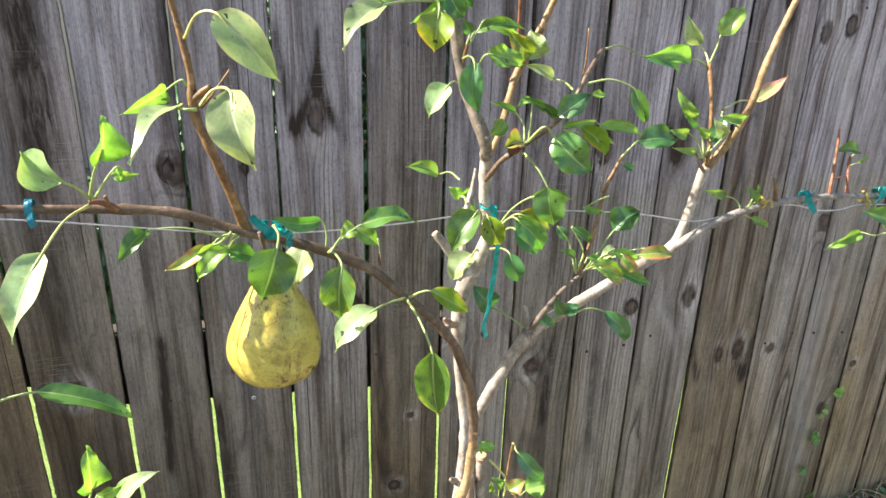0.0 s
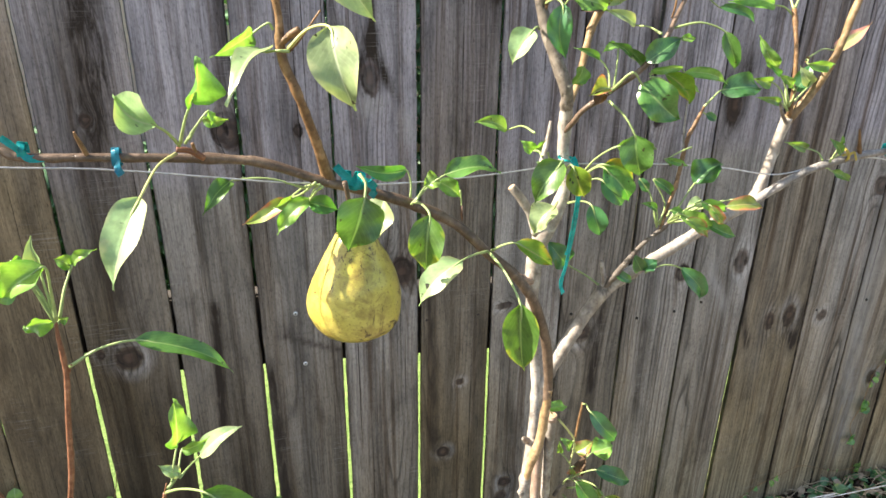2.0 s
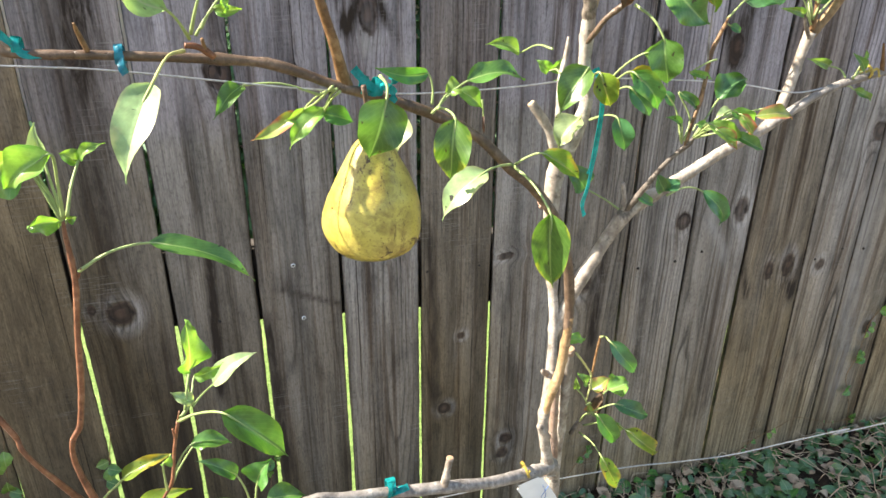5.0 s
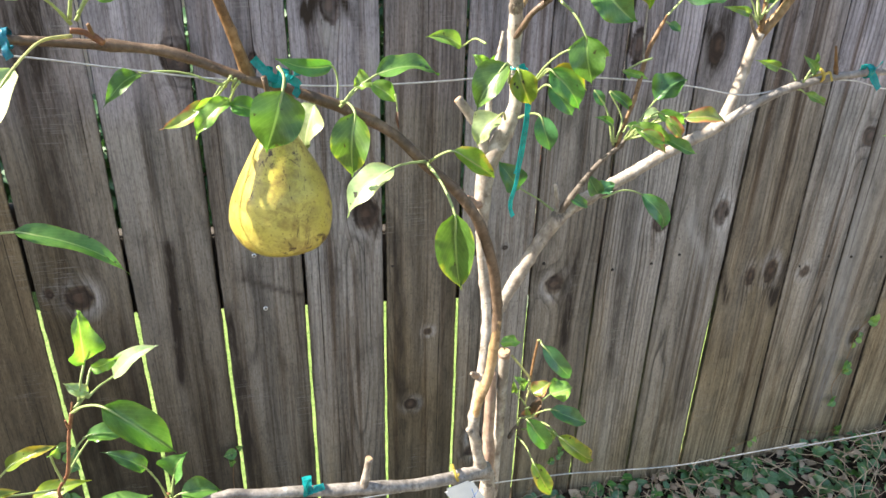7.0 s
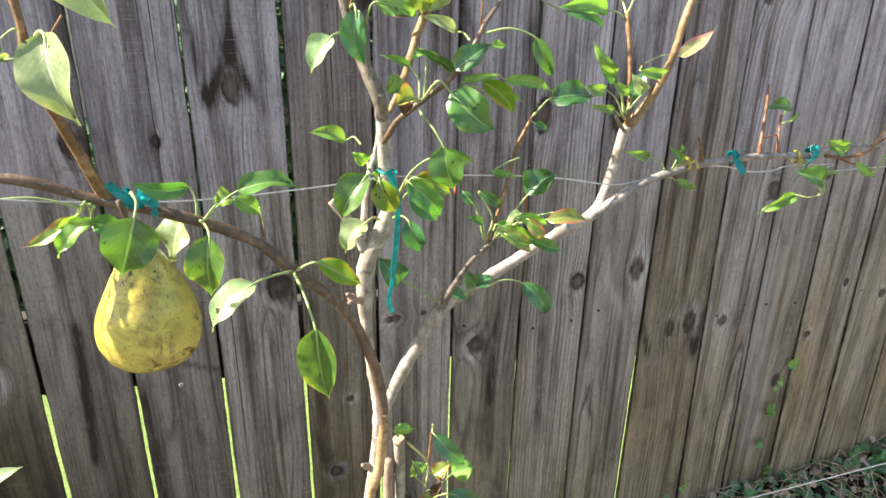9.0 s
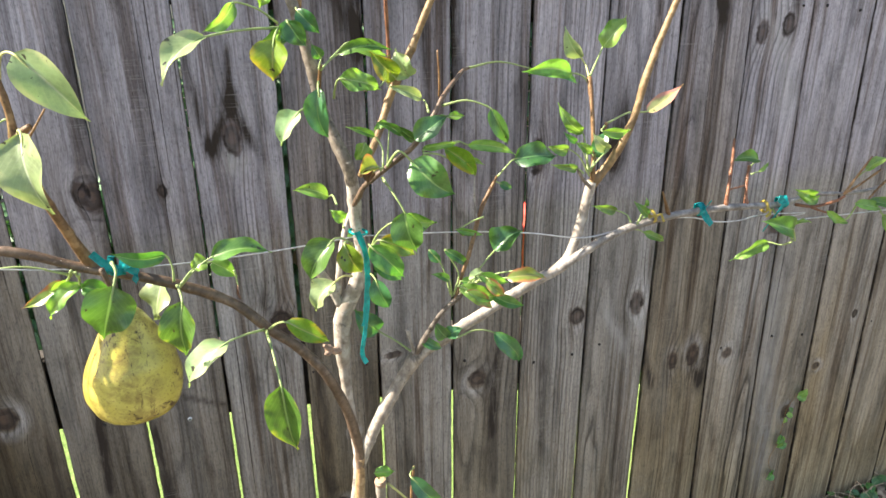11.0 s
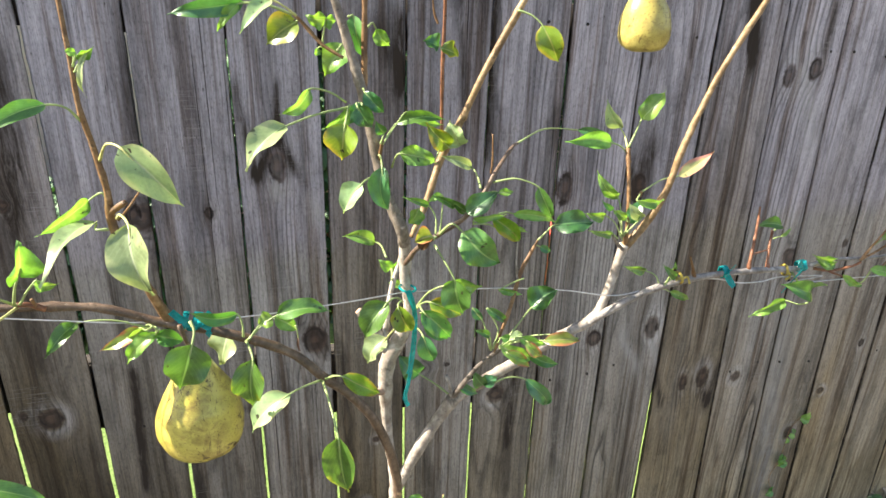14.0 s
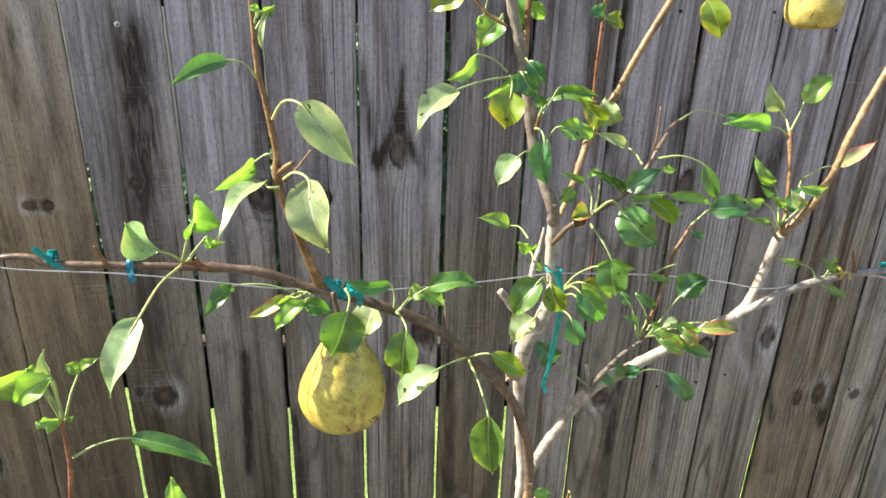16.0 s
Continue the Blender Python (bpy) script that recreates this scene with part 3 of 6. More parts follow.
# ---- setting: ground, lawn behind, fence ----
FENCE_Y = 1.190
# where board meets board at 0.6 m height, and how wide the slit is at the foot
JOINT = {-2: -0.527, -1: -0.370, 0: -0.2225, 1: -0.079, 2: 0.068, 3: 0.2145, 4: 0.358, 5: 0.507, 6: 0.655, 7: 0.802, 8: 0.950, 9: 1.117, 10: 1.258, 11: 1.405}
SLIT = {-2: 0.0025, -1: 0.0096, 0: 0.0082, 1: 0.0095, 2: 0.0075, 3: 0.0058, 4: 0.0048, 5: 0.0092, 7: 0.0052, 8: 0.0068}


def joint(i, z):
    x = JOINT[i] if i in JOINT else (-0.527 + 0.1449 * (i + 2) if i < 0 else 1.405 + 0.1465 * (i - 11))
    return x + (-0.028 if i >= 9 else 0.0) * (z - 0.6)


def slit(i, z):
    if i == 8:
        return 0.0030 + 0.0046 * min(1.0, max(0.0, (0.62 - z) / 0.22))
    if i == 3:
        return 0.0058 + 0.0016 * min(1.0, max(0.0, (z - 0.5) / 0.3))
    if i == 6:
        return 0.0022 + 0.0020 * min(1.0, max(0.0, (z - 0.6) / 0.2))
    return SLIT.get(i, 0.0072) * (0.86 - 0.42 * min(max(z, 0.0), 1.3))


def sheet(name, x0, x1, y0, y1, z, material, label, cuts=1):
    bm = bmesh.new()
    bmesh.ops.create_grid(bm, x_segments=cuts, y_segments=cuts, size=0.5)
    for v in bm.verts:
        v.co = ((x0 + x1) / 2 + v.co.x * (x1 - x0), (y0 + y1) / 2 + v.co.y * (y1 - y0), z)
    ob = part(name, bm, material, None, label)
    return tagged(ob, label, name, kind="structure")


sheet("ground", -400, 400, -400, 400, 0.0, EARTH, "bare earth, dark along the fence and dry farther out")
sheet("lawn", -40, 40, 1.24, 60, 0.012, LAWN, "bright sunlit green lawn behind the fence")


def litter_bounce_bed_bm():
    """A low uneven bed of dry litter along the foot of the fence, its unseen outer part added to bounce light; thinning
    out at its edge.
    """
    bm = bmesh.new()
    bmesh.ops.create_grid(bm, x_segments=90, y_segments=80, size=0.5)
    for v in bm.verts:
        x, y = 0.28 + (v.co.x + 0.5) * 3.3, -1.60 + (v.co.y + 0.5) * 2.786
        rise = min(1.0, (x - 0.28) * 6, (3.58 - x) * 4, (y + 1.60) * 6)
        ragged = 0.22 * noise.noise(Vector((x * 1.3, y * 1.3, 9))) + 0.08 * noise.noise(Vector((x * 5, y * 5, 4)))
        v.co = (x + ragged, y + min(0.0, ragged - 0.1) * min(1.0, 1.186 - y), 0.002 + rise * (0.016 + 0.010 * noise.noise(Vector((x * 5, y * 5, 2))) + 0.006 * noise.noise(Vector((x * 22, y * 22, 5)))))
    return bm


# the pale outer part is an added reflector, out of view
tagged(part("litter_bed", litter_bounce_bed_bm(), SOIL, None), "bed of crumbled plant litter along the fence, its pale unseen part added to bounce light", "ground cover", kind="stuff")


HEDGE_LOW, HEDGE_HIGH = 0.55, 1.42


def hedge_bm():
    bm = bmesh.new()
    uv = bm.loops.layers.uv.new("UVMap")
    rng = random.Random(77)
    for _ in range(17000):
        place = (rng.uniform(-2.6, 3.6), 2.55 + 0.35 * rng.random() ** 2 + 0.1 * math.sin(3 * rng.random()), 0.0)
        tall = HEDGE_LOW + (HEDGE_HIGH - HEDGE_LOW) * min(1.0, max(0.0, (place[0] + 0.35) / 0.5)) + 0.12 * math.sin(5 * rng.random())
        place = (place[0], place[1], tall * rng.random() ** 0.75)
        small_leaf(bm, uv, place, (rng.uniform(-1, 1), -0.6, rng.uniform(-1, 0.6)), (rng.uniform(-0.5, 0.5), -0.6, 1), rng.uniform(0.05, 0.10), rng.uniform(0.03, 0.06))
    return bm


neighbour = thing("neighbour_house", (0, 3.2, 0), "pale pink stucco house wall behind the shrubs", "house")
bm = bmesh.new()
bmesh.ops.create_cube(bm, size=1)
for v in bm.verts:
    v.co = (v.co.x * 30, v.co.y * 0.3, (v.co.z + 0.5) * 1.5)
part("wall", bm, STUCCO, neighbour, smooth=False)


def lathe_bm(outline, sides=28):
    """A turned body from (radius, height) pairs, open where the radius is zero."""
    bm = bmesh.new()
    rings = [[bm.verts.new((r * math.cos(2 * math.pi * k / sides), r * math.sin(2 * math.pi * k / sides), z)) for k in range(sides)] for r, z in outline]
    for a, b in zip(rings, rings[1:]):
        for k in range(sides):
            bm.faces.new((a[k], a[(k + 1) % sides], b[(k + 1) % sides], b[k]))
    bm.faces.new(rings[0][::-1])
    bm.faces.new(rings[-1])
    return bm


# bowl and stand are invented; only something red is known here
planter = thing("planter", (0.945, 2.06, 0.012), "unidentified red thing behind the fence, built as a bowl on a grey green stand", "planter")
part("stand", lathe_bm([(0.11, 0.0), (0.11, 0.03), (0.07, 0.06), (0.07, 0.33), (0.10, 0.37)]), simple_material("grey_green_plastic", (0.16, 0.22, 0.15), 0.6, 30, 0.2), planter)
part("bowl", lathe_bm([(0.06, 0.37), (0.09, 0.385), (0.125, 0.59), (0.135, 0.595), (0.135, 0.612), (0.118, 0.612), (0.112, 0.585)]), simple_material("red_plastic", (0.62, 0.085, 0.06), 0.4, 30, 0.15), planter, "coral red bowl with a rolled rim")


def board_mesh(number, tone, light, knots, stains):
    """A fence board with worn edges; 'grain' holds the grain bent round the knots, the height and the distance to a knot."""
    rng = random.Random(number * 13 + 5)
    top, thick = 1.83, 0.0185
    middle = (joint(number, 0.6) + joint(number + 1, 0.6)) / 2
    proud, bow, cup = rng.uniform(-0.0055, 0.0025), rng.uniform(-0.003, 0.003), rng.uniform(-0.0035, 0.0035)
    pith, depth, slant, year = rng.uniform(-0.055, 0.055), rng.uniform(0.004, 0.05), rng.uniform(-0.045, 0.045), rng.uniform(0.0070, 0.0120)
    shift = Vector((number * 3.37, number * 5.71, 0))
    nx, nz = (30, 240) if -5 < number < 13 else (12, 90)
    xs = [-0.5, -0.487, -0.46] + [-0.42 + 0.84 * i / (nx - 6) for i in range(nx - 5)] + [0.46, 0.487, 0.5]
    verts, grain, log, stain_edge, faces = [], [], [], [], []
    ring = len(xs) + 2
    for k in range(nz + 1):
        z = -0.03 + (top + 0.03) * k / nz
        left = joint(number, z) + slit(number, z) / 2 - middle
        right = joint(number + 1, z) - slit(number + 1, z) / 2 - middle
        for i, f in enumerate(xs + [0.5, -0.5]):
            back = i >= len(xs)
            worn = 0.0011 * noise.noise(Vector((0.7 * f, z * 9, number * 7.0))) + 0.0009 * noise.noise(Vector((3 * f, z * 52, number * 4.0)))
            x = left + (f + 0.5) * (right - left) + (worn if abs(f) > 0.47 else 0)
            if back:
                side = number + (1 if f > 0 else 0)
                x += math.copysign(1.0, f) * (slit(side, z) / 2 - 0.0003 if side > 8 else -0.005)
            y = (thick if back else cup * (4 * f * f - 0.5)) + bow * math.sin(z * 1.9) + proud
            if not back and abs(f) > 0.47:
                y += 0.0030 if abs(f) > 0.495 else 0.0007
            verts.append((x, y, z))
            g, kd, swirl = x, 3.0, 0.0
            for kx, kz, a, b in knots:
                dx, dz = x - kx, z - kz
                d2 = (dx / (a * 1.9)) ** 2 + (dz / (b * 2.3)) ** 2
                g -= dx * 0.85 * math.exp(-d2)
                swirl += (1.1 * a / year) * math.exp(-(dx / (a * 2.0)) ** 2 - (dz / (b * 2.6)) ** 2)
                kd = min(kd, math.sqrt((dx / a) ** 2 + (dz / b) ** 2))
            grain += [g + shift.x, z + shift.y, kd]
            log += [(x - pith) / year, (depth + slant * (z - 0.8)) / year, swirl]
            total = 0.0
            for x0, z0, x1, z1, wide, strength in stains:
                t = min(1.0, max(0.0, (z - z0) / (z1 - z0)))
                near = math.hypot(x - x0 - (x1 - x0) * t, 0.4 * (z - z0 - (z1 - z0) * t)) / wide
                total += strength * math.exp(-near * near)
            # edges and back all take one dark value, which darkens the joints
            stain_edge.append(0.75 if back or abs(f) > 0.495 else total)
    for k in range(nz):
        for i in range(ring):
            a, b = k * ring + i, k * ring + (i + 1) % ring
            faces.append((a, b, b + ring, a + ring))
    faces.append(tuple(range(ring))[::-1])
    faces.append(tuple(nz * ring + i for i in range(ring)))
    me = bpy.data.meshes.new("board")
    me.from_pydata(verts, [], faces)
    at = me.attributes.new("grain", "FLOAT_VECTOR", "POINT")
    at.data.foreach_set("vector", grain)
    # light by height painted in: shaded feet left, sky and ground bounce right
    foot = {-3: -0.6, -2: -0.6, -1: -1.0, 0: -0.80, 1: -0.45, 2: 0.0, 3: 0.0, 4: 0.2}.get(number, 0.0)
    height_tone = 1.05 if number > 4 else 0.0
    lines = 0.14 if number < -1 else 0.45 if number < 2 or number > 9 else 0.62 if number < 5 else 0.82
    me.attributes.new("lines", "FLOAT", "POINT").data.foreach_set("value", [lines] * len(verts))
    at = me.attributes.new("ring", "FLOAT_VECTOR", "POINT")
    at.data.foreach_set("vector", log)
    at = me.attributes.new("tone", "FLOAT_VECTOR", "POINT")
    at.data.foreach_set("vector", [c for v in verts for c in (tone, light * (1 + foot * (0.8 - v[2]) + height_tone * (v[2] - 0.85) ** 2), v[2])])
    me.attributes.new("stain_edge", "FLOAT", "POINT").data.foreach_set("value", stain_edge)
    me.polygons.foreach_set("use_smooth", [i % ring < len(xs) - 1 for i in range(len(faces) - 2)] + [False] * 2)
    me.materials.append(WOOD)
    return me


fence = thing("fence", (0, FENCE_Y, 0), "tall weathered grey brown wooden privacy fence of upright boards", "fence", kind="structure")
# knots by board: across from the board's middle, height, half width, half height
KNOTS = {}
KNOTS[-2] = [(-0.0189, 1.0599, 0.0092, 0.0081), (0.0092, 1.0581, 0.0083, 0.0082)]
KNOTS[-1] = [(-0.0081, 0.6718, 0.0171, 0.0188), (-0.0002, 1.0939, 0.0055, 0.0060), (-0.0053, 1.0919, 0.0065, 0.0102), (-0.0511, 0.6858, 0.0056, 0.0082)]
KNOTS[0] = [(0.0420, 1.0639, 0.0109, 0.0179), (0.0577, 1.0564, 0.0135, 0.0213)]
KNOTS[2] = [(-0.0080, 1.1420, 0.0130, 0.0260), (0.0391, 0.7880, 0.0200, 0.0242)]
KNOTS[3] = [(0.0129, 0.5229, 0.0069, 0.0064), (-0.0214, 0.3508, 0.0108, 0.0106)]
KNOTS[4] = [(-0.0465, 0.6872, 0.0176, 0.0061), (-0.0249, 0.2381, 0.0126, 0.0111), (-0.0330, 0.2000, 0.0114, 0.0125), (0.0162, 0.6917, 0.0054, 0.0048)]
KNOTS[5] = [(-0.0210, 0.5955, 0.0166, 0.0170)]
KNOTS[6] = [(0.0520, 0.7110, 0.0132, 0.0185), (-0.0546, 1.0629, 0.0140, 0.0285)]
KNOTS[7] = [(0.0410, 0.7226, 0.0135, 0.0242), (-0.0418, 1.0591, 0.0134, 0.0226)]
KNOTS[8] = [(0.0400, 0.5700, 0.0125, 0.0225), (-0.0105, 0.5641, 0.0105, 0.0185)]
KNOTS[9] = [(0.0501, 0.8684, 0.0164, 0.0180), (-0.0010, 1.2825, 0.0125, 0.0190), (-0.0590, 1.2710, 0.0125, 0.0200), (-0.0205, 0.5572, 0.0107, 0.0118)]
# stains and broader dark areas by board, dark above zero and silvery below: from x, z to x, z, half width, strength
STAINS = {}
# the first entry darkens the lower part of this board, from 0.68 m down
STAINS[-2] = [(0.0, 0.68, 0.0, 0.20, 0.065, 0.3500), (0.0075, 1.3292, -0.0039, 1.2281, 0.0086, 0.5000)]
STAINS[-1] = [(0.0137, 1.3081, 0.0077, 1.1215, 0.0232, 0.7000), (0.0052, 1.0594, -0.0027, 0.8029, 0.0201, 0.5000), (0.0498, 0.5756, 0.0526, 0.2461, 0.0168, 0.4000), (0.0361, 1.3279, 0.0350, 1.1035, 0.0158, 0.4000)]
STAINS[0] = [(-0.0019, 0.7433, -0.0141, 0.4900, 0.0090, 1.0000), (0.0760, 1.3927, 0.0525, 1.1438, 0.0125, 0.4000)]
STAINS[1] = [(-0.0639, 0.5985, -0.0553, 0.2800, 0.0129, 0.7000), (-0.0277, 0.6754, 0.0792, 0.6277, 0.0142, 0.6000)]
STAINS[2] = [(-0.0054, 1.1900, -0.0400, 1.1300, 0.0100, 1.0000), (-0.0050, 1.1900, 0.0330, 1.1050, 0.0110, 0.9000), (-0.0004, 1.2765, -0.0050, 1.1950, 0.0050, 0.8000), (-0.0110, 1.1400, -0.0150, 1.1000, 0.0090, -0.8000), (0.0277, 1.1035, 0.0570, 1.0546, 0.0137, -0.6000), (0.0103, 0.8323, 0.0700, 0.7515, 0.0140, 0.5000), (0.0087, 0.7626, 0.0595, 0.7299, 0.0101, -0.5000), (-0.0656, 1.2670, -0.0489, 1.1349, 0.0102, 0.6000)]
STAINS[3] = [(0.0602, 1.3700, 0.0618, 1.2800, 0.0110, 0.9000), (0.0273, 1.3509, 0.0573, 1.2914, 0.0187, 0.6000), (-0.0502, 0.7328, -0.0378, 0.3732, 0.0109, 0.5000)]
STAINS[4] = [(0.0163, 1.4115, 0.0355, 1.1700, 0.0078, 0.6000)]
STAINS[5] = [(-0.0690, 1.4500, -0.0725, 1.1400, 0.0090, 0.9000), (0.0002, 0.6240, 0.0204, 0.3115, 0.0119, 0.5000), (0.0235, 0.6568, 0.0204, 0.4656, 0.0105, 0.6000)]
STAINS[6] = [(-0.0269, 0.7368, -0.0143, 0.3842, 0.0106, 0.5000)]
STAINS[7] = [(-0.0563, 1.3489, -0.0560, 1.3000, 0.0040, 0.8000), (0.0245, 1.3471, 0.0260, 1.3150, 0.0040, 0.7000), (-0.0306, 1.1233, -0.0409, 1.0498, 0.0222, 0.7000), (-0.0718, 1.1030, -0.0477, 1.0524, 0.0120, 0.7000), (-0.0263, 0.6988, 0.0183, 0.6293, 0.0141, -0.6000), (0.0421, 0.6926, 0.0687, 0.6375, 0.0107, -0.6000)]
STAINS[8] = [(0.0440, 0.5350, 0.0640, 0.4950, 0.0120, 0.6000), (0.0300, 0.6150, 0.0260, 0.5850, 0.0080, 0.5000), (-0.1013, 0.6321, -0.0600, 0.5166, 0.0110, 0.7000), (-0.0178, 1.4200, -0.0012, 1.3136, 0.0127, 1.6000), (0.0760, 0.5787, 0.0680, 0.5000, 0.0100, 0.8000)]
STAINS[9] = [(-0.0462, 1.3472, -0.0358, 1.2997, 0.0050, 0.9000), (0.0127, 1.4000, 0.0140, 1.3300, 0.0100, 0.6000), (-0.0384, 1.2998, 0.0309, 1.1403, 0.0249, -0.5000)]
STAINS[10] = [(-0.0710, 0.6862, -0.0038, 0.2076, 0.0336, -0.4500)]
# how brown (0 grey, 1 brown) each board has weathered, and how light it is
TONES = {-4: (0.4, 0.9), -3: (0.9, 1.15), -2: (1.1, 1.12), -1: (0.58, 0.80), 0: (0.30, 0.88), 1: (0.22, 0.88), 2: (0.02, 1.02), 3: (0.50, 0.84),
         4: (0.10, 1.00), 5: (0.28, 0.86), 6: (0.10, 1.04), 7: (0.14, 0.98), 8: (0.46, 0.96), 9: (0.08, 1.16), 10: (0.24, 1.04), 11: (0.26, 1.14), 12: (0.30, 1.12), 13: (0.35, 1.12), 14: (0.35, 1.12)}
rng = random.Random(11)
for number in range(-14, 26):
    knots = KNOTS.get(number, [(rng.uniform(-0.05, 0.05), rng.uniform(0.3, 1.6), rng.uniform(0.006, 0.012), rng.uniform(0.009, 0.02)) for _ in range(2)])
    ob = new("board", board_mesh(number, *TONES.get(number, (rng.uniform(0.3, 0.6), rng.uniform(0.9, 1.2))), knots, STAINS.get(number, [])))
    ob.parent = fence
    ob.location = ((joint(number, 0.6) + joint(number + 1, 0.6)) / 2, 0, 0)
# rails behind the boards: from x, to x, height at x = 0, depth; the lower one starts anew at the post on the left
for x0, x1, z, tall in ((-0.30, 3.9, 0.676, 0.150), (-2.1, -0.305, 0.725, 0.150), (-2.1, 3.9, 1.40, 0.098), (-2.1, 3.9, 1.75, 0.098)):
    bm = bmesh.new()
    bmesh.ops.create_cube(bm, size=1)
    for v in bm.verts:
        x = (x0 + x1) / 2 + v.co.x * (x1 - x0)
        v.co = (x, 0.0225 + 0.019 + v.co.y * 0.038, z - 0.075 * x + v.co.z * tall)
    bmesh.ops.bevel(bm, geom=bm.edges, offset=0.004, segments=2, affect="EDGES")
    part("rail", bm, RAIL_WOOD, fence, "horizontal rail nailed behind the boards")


def disc_bm(radius, depth, segments=12, dome=0.3):
    bm = bmesh.new()
    bmesh.ops.create_cone(bm, cap_ends=True, segments=segments, radius1=radius, radius2=radius * (1 - dome), depth=depth)
    bmesh.ops.rotate(bm, verts=bm.verts, cent=(0, 0, 0), matrix=Matrix.Rotation(radians(90), 3, "X"))
    return bm


nail = part("nail", disc_bm(0.0033, 0.003, 8), NAIL, fence)
nail.location = (-0.15, -0.001, 0.63)
for number in range(-5, 17):
    for height in (0.675, 1.418):
        for dx in (-0.045, 0.042):
            if rng.random() < 0.35:
                continue
            z = height - 0.075 * joint(number, 0.6)
            ob = new("nail", nail.data)
            ob.parent = fence
            ob.location = ((joint(number, z) + joint(number + 1, z)) / 2 + dx + rng.uniform(-0.012, 0.012), -0.001, z + rng.uniform(-0.02, 0.02))
for x, z in [(-0.0045, 0.6144), (-0.0151, 0.7229), (-0.2910, 1.3443), (1.4850, 0.5289)]:
    ob = part("screw", disc_bm(0.0048, 0.003, 14, 0.15), STEEL, fence, "pale metal screw head")
    ob.location = (x, -0.0015, z)
    # no hole is cut; a dark disc gives the recess its shade
    part("recess", disc_bm(0.0019, 0.0034, 10, 0.1), NAIL, ob, "dark disc painted in for the shaded driver recess")



# ---- the pear tree, trained along two wires ----
tree = thing("pear_tree", (0.25, 0.70, 0.0), "young espaliered pear tree with pale trunk and sparse leaves", "tree")
# trunk and limbs
branch("trunk", [(0.2500, 0.7000, -0.0200, 0.0180), (0.2450, 0.6900, 0.3000, 0.0145), (0.2485, 0.6680, 0.6148, 0.0090), (0.2362, 0.6600, 0.6599, 0.0080), (0.2268, 0.6550, 0.7021, 0.0064), (0.2203, 0.6530, 0.7393, 0.0066), (0.2221, 0.6540, 0.7654, 0.0065), (0.2257, 0.6560, 0.7890, 0.0058), (0.2308, 0.6640, 0.8045, 0.0045)], BARK_PALE, tree, "pale foot of the trunk", sides=14)
branch("trunk", [(0.2253, 0.6570, 0.7763, 0.0068), (0.2322, 0.6680, 0.8031, 0.0062), (0.2399, 0.6850, 0.8373, 0.0055), (0.2419, 0.6930, 0.8740, 0.0055), (0.2364, 0.7030, 0.9380, 0.0056), (0.2346, 0.7050, 1.0023, 0.0087), (0.2389, 0.7050, 1.0429, 0.0092), (0.2535, 0.7020, 1.0774, 0.0074), (0.2625, 0.7000, 1.1100, 0.0063), (0.2578, 0.7020, 1.1503, 0.0062), (0.2570, 0.7000, 1.1871, 0.0067), (0.2505, 0.6900, 1.2241, 0.0050)], BARK_PALE, tree, "pale grey trunk with smooth bark", sides=14)
branch("limb", [(0.2207, 0.6500, 0.7558, 0.0033), (0.2244, 0.6470, 0.7857, 0.0054), (0.2327, 0.6480, 0.8110, 0.0057), (0.2374, 0.6500, 0.8454, 0.0053), (0.2394, 0.6500, 0.8673, 0.0049), (0.2396, 0.6500, 0.8853, 0.0046)], BARK_SUNLIT, tree, "base of the bent limb, sunlight put into its tan colour", sides=12)
branch("limb", [(0.2392, 0.6510, 0.8652, 0.0043), (0.2391, 0.6500, 0.8818, 0.0052), (0.2387, 0.6500, 0.8996, 0.0054), (0.2280, 0.6430, 0.9555, 0.0055), (0.2075, 0.6380, 1.0102, 0.0053), (0.1812, 0.6391, 1.0465, 0.0051), (0.1557, 0.6419, 1.0694, 0.0052), (0.1244, 0.6474, 1.1006, 0.0048), (0.0795, 0.6474, 1.1259, 0.0046), (0.0326, 0.6474, 1.1440, 0.0041), (-0.0011, 0.6474, 1.1545, 0.0043), (-0.0471, 0.6494, 1.1732, 0.0042), (-0.0879, 0.6498, 1.1812, 0.0039), (-0.1857, 0.6450, 1.1905, 0.0036), (-0.2399, 0.6470, 1.1937, 0.0033), (-0.2758, 0.6500, 1.2008, 0.0030), (-0.4200, 0.6600, 1.1800, 0.0032)], BARK_BROWN, tree, "brown limb bent over and tied along the wire", sides=12, rough=0.035)
branch("shoot", [(0.0084, 0.6484, 1.1495, 0.0046), (0.0020, 0.6494, 1.1631, 0.0055), (-0.0059, 0.6386, 1.1926, 0.0043), (-0.0194, 0.6320, 1.2371, 0.0039), (-0.0299, 0.6380, 1.2678, 0.0041), (-0.0299, 0.6400, 1.2990, 0.0031), (-0.0362, 0.6450, 1.3408, 0.0027), (-0.0414, 0.6450, 1.3751, 0.0024), (-0.0429, 0.6500, 1.4125, 0.0021), (-0.0444, 0.6550, 1.4484, 0.0019), (-0.0495, 0.6719, 1.5722, 0.0016), (-0.0546, 0.6888, 1.6959, 0.0013)], BARK_TAN, tree, "upright orange brown shoot")
branch("spur", [(-0.0305, 0.6380, 1.2779, 0.0031), (-0.0220, 0.6350, 1.2851, 0.0031), (-0.0147, 0.6320, 1.2902, 0.0023)], BARK_TAN, tree, swell=0.2)
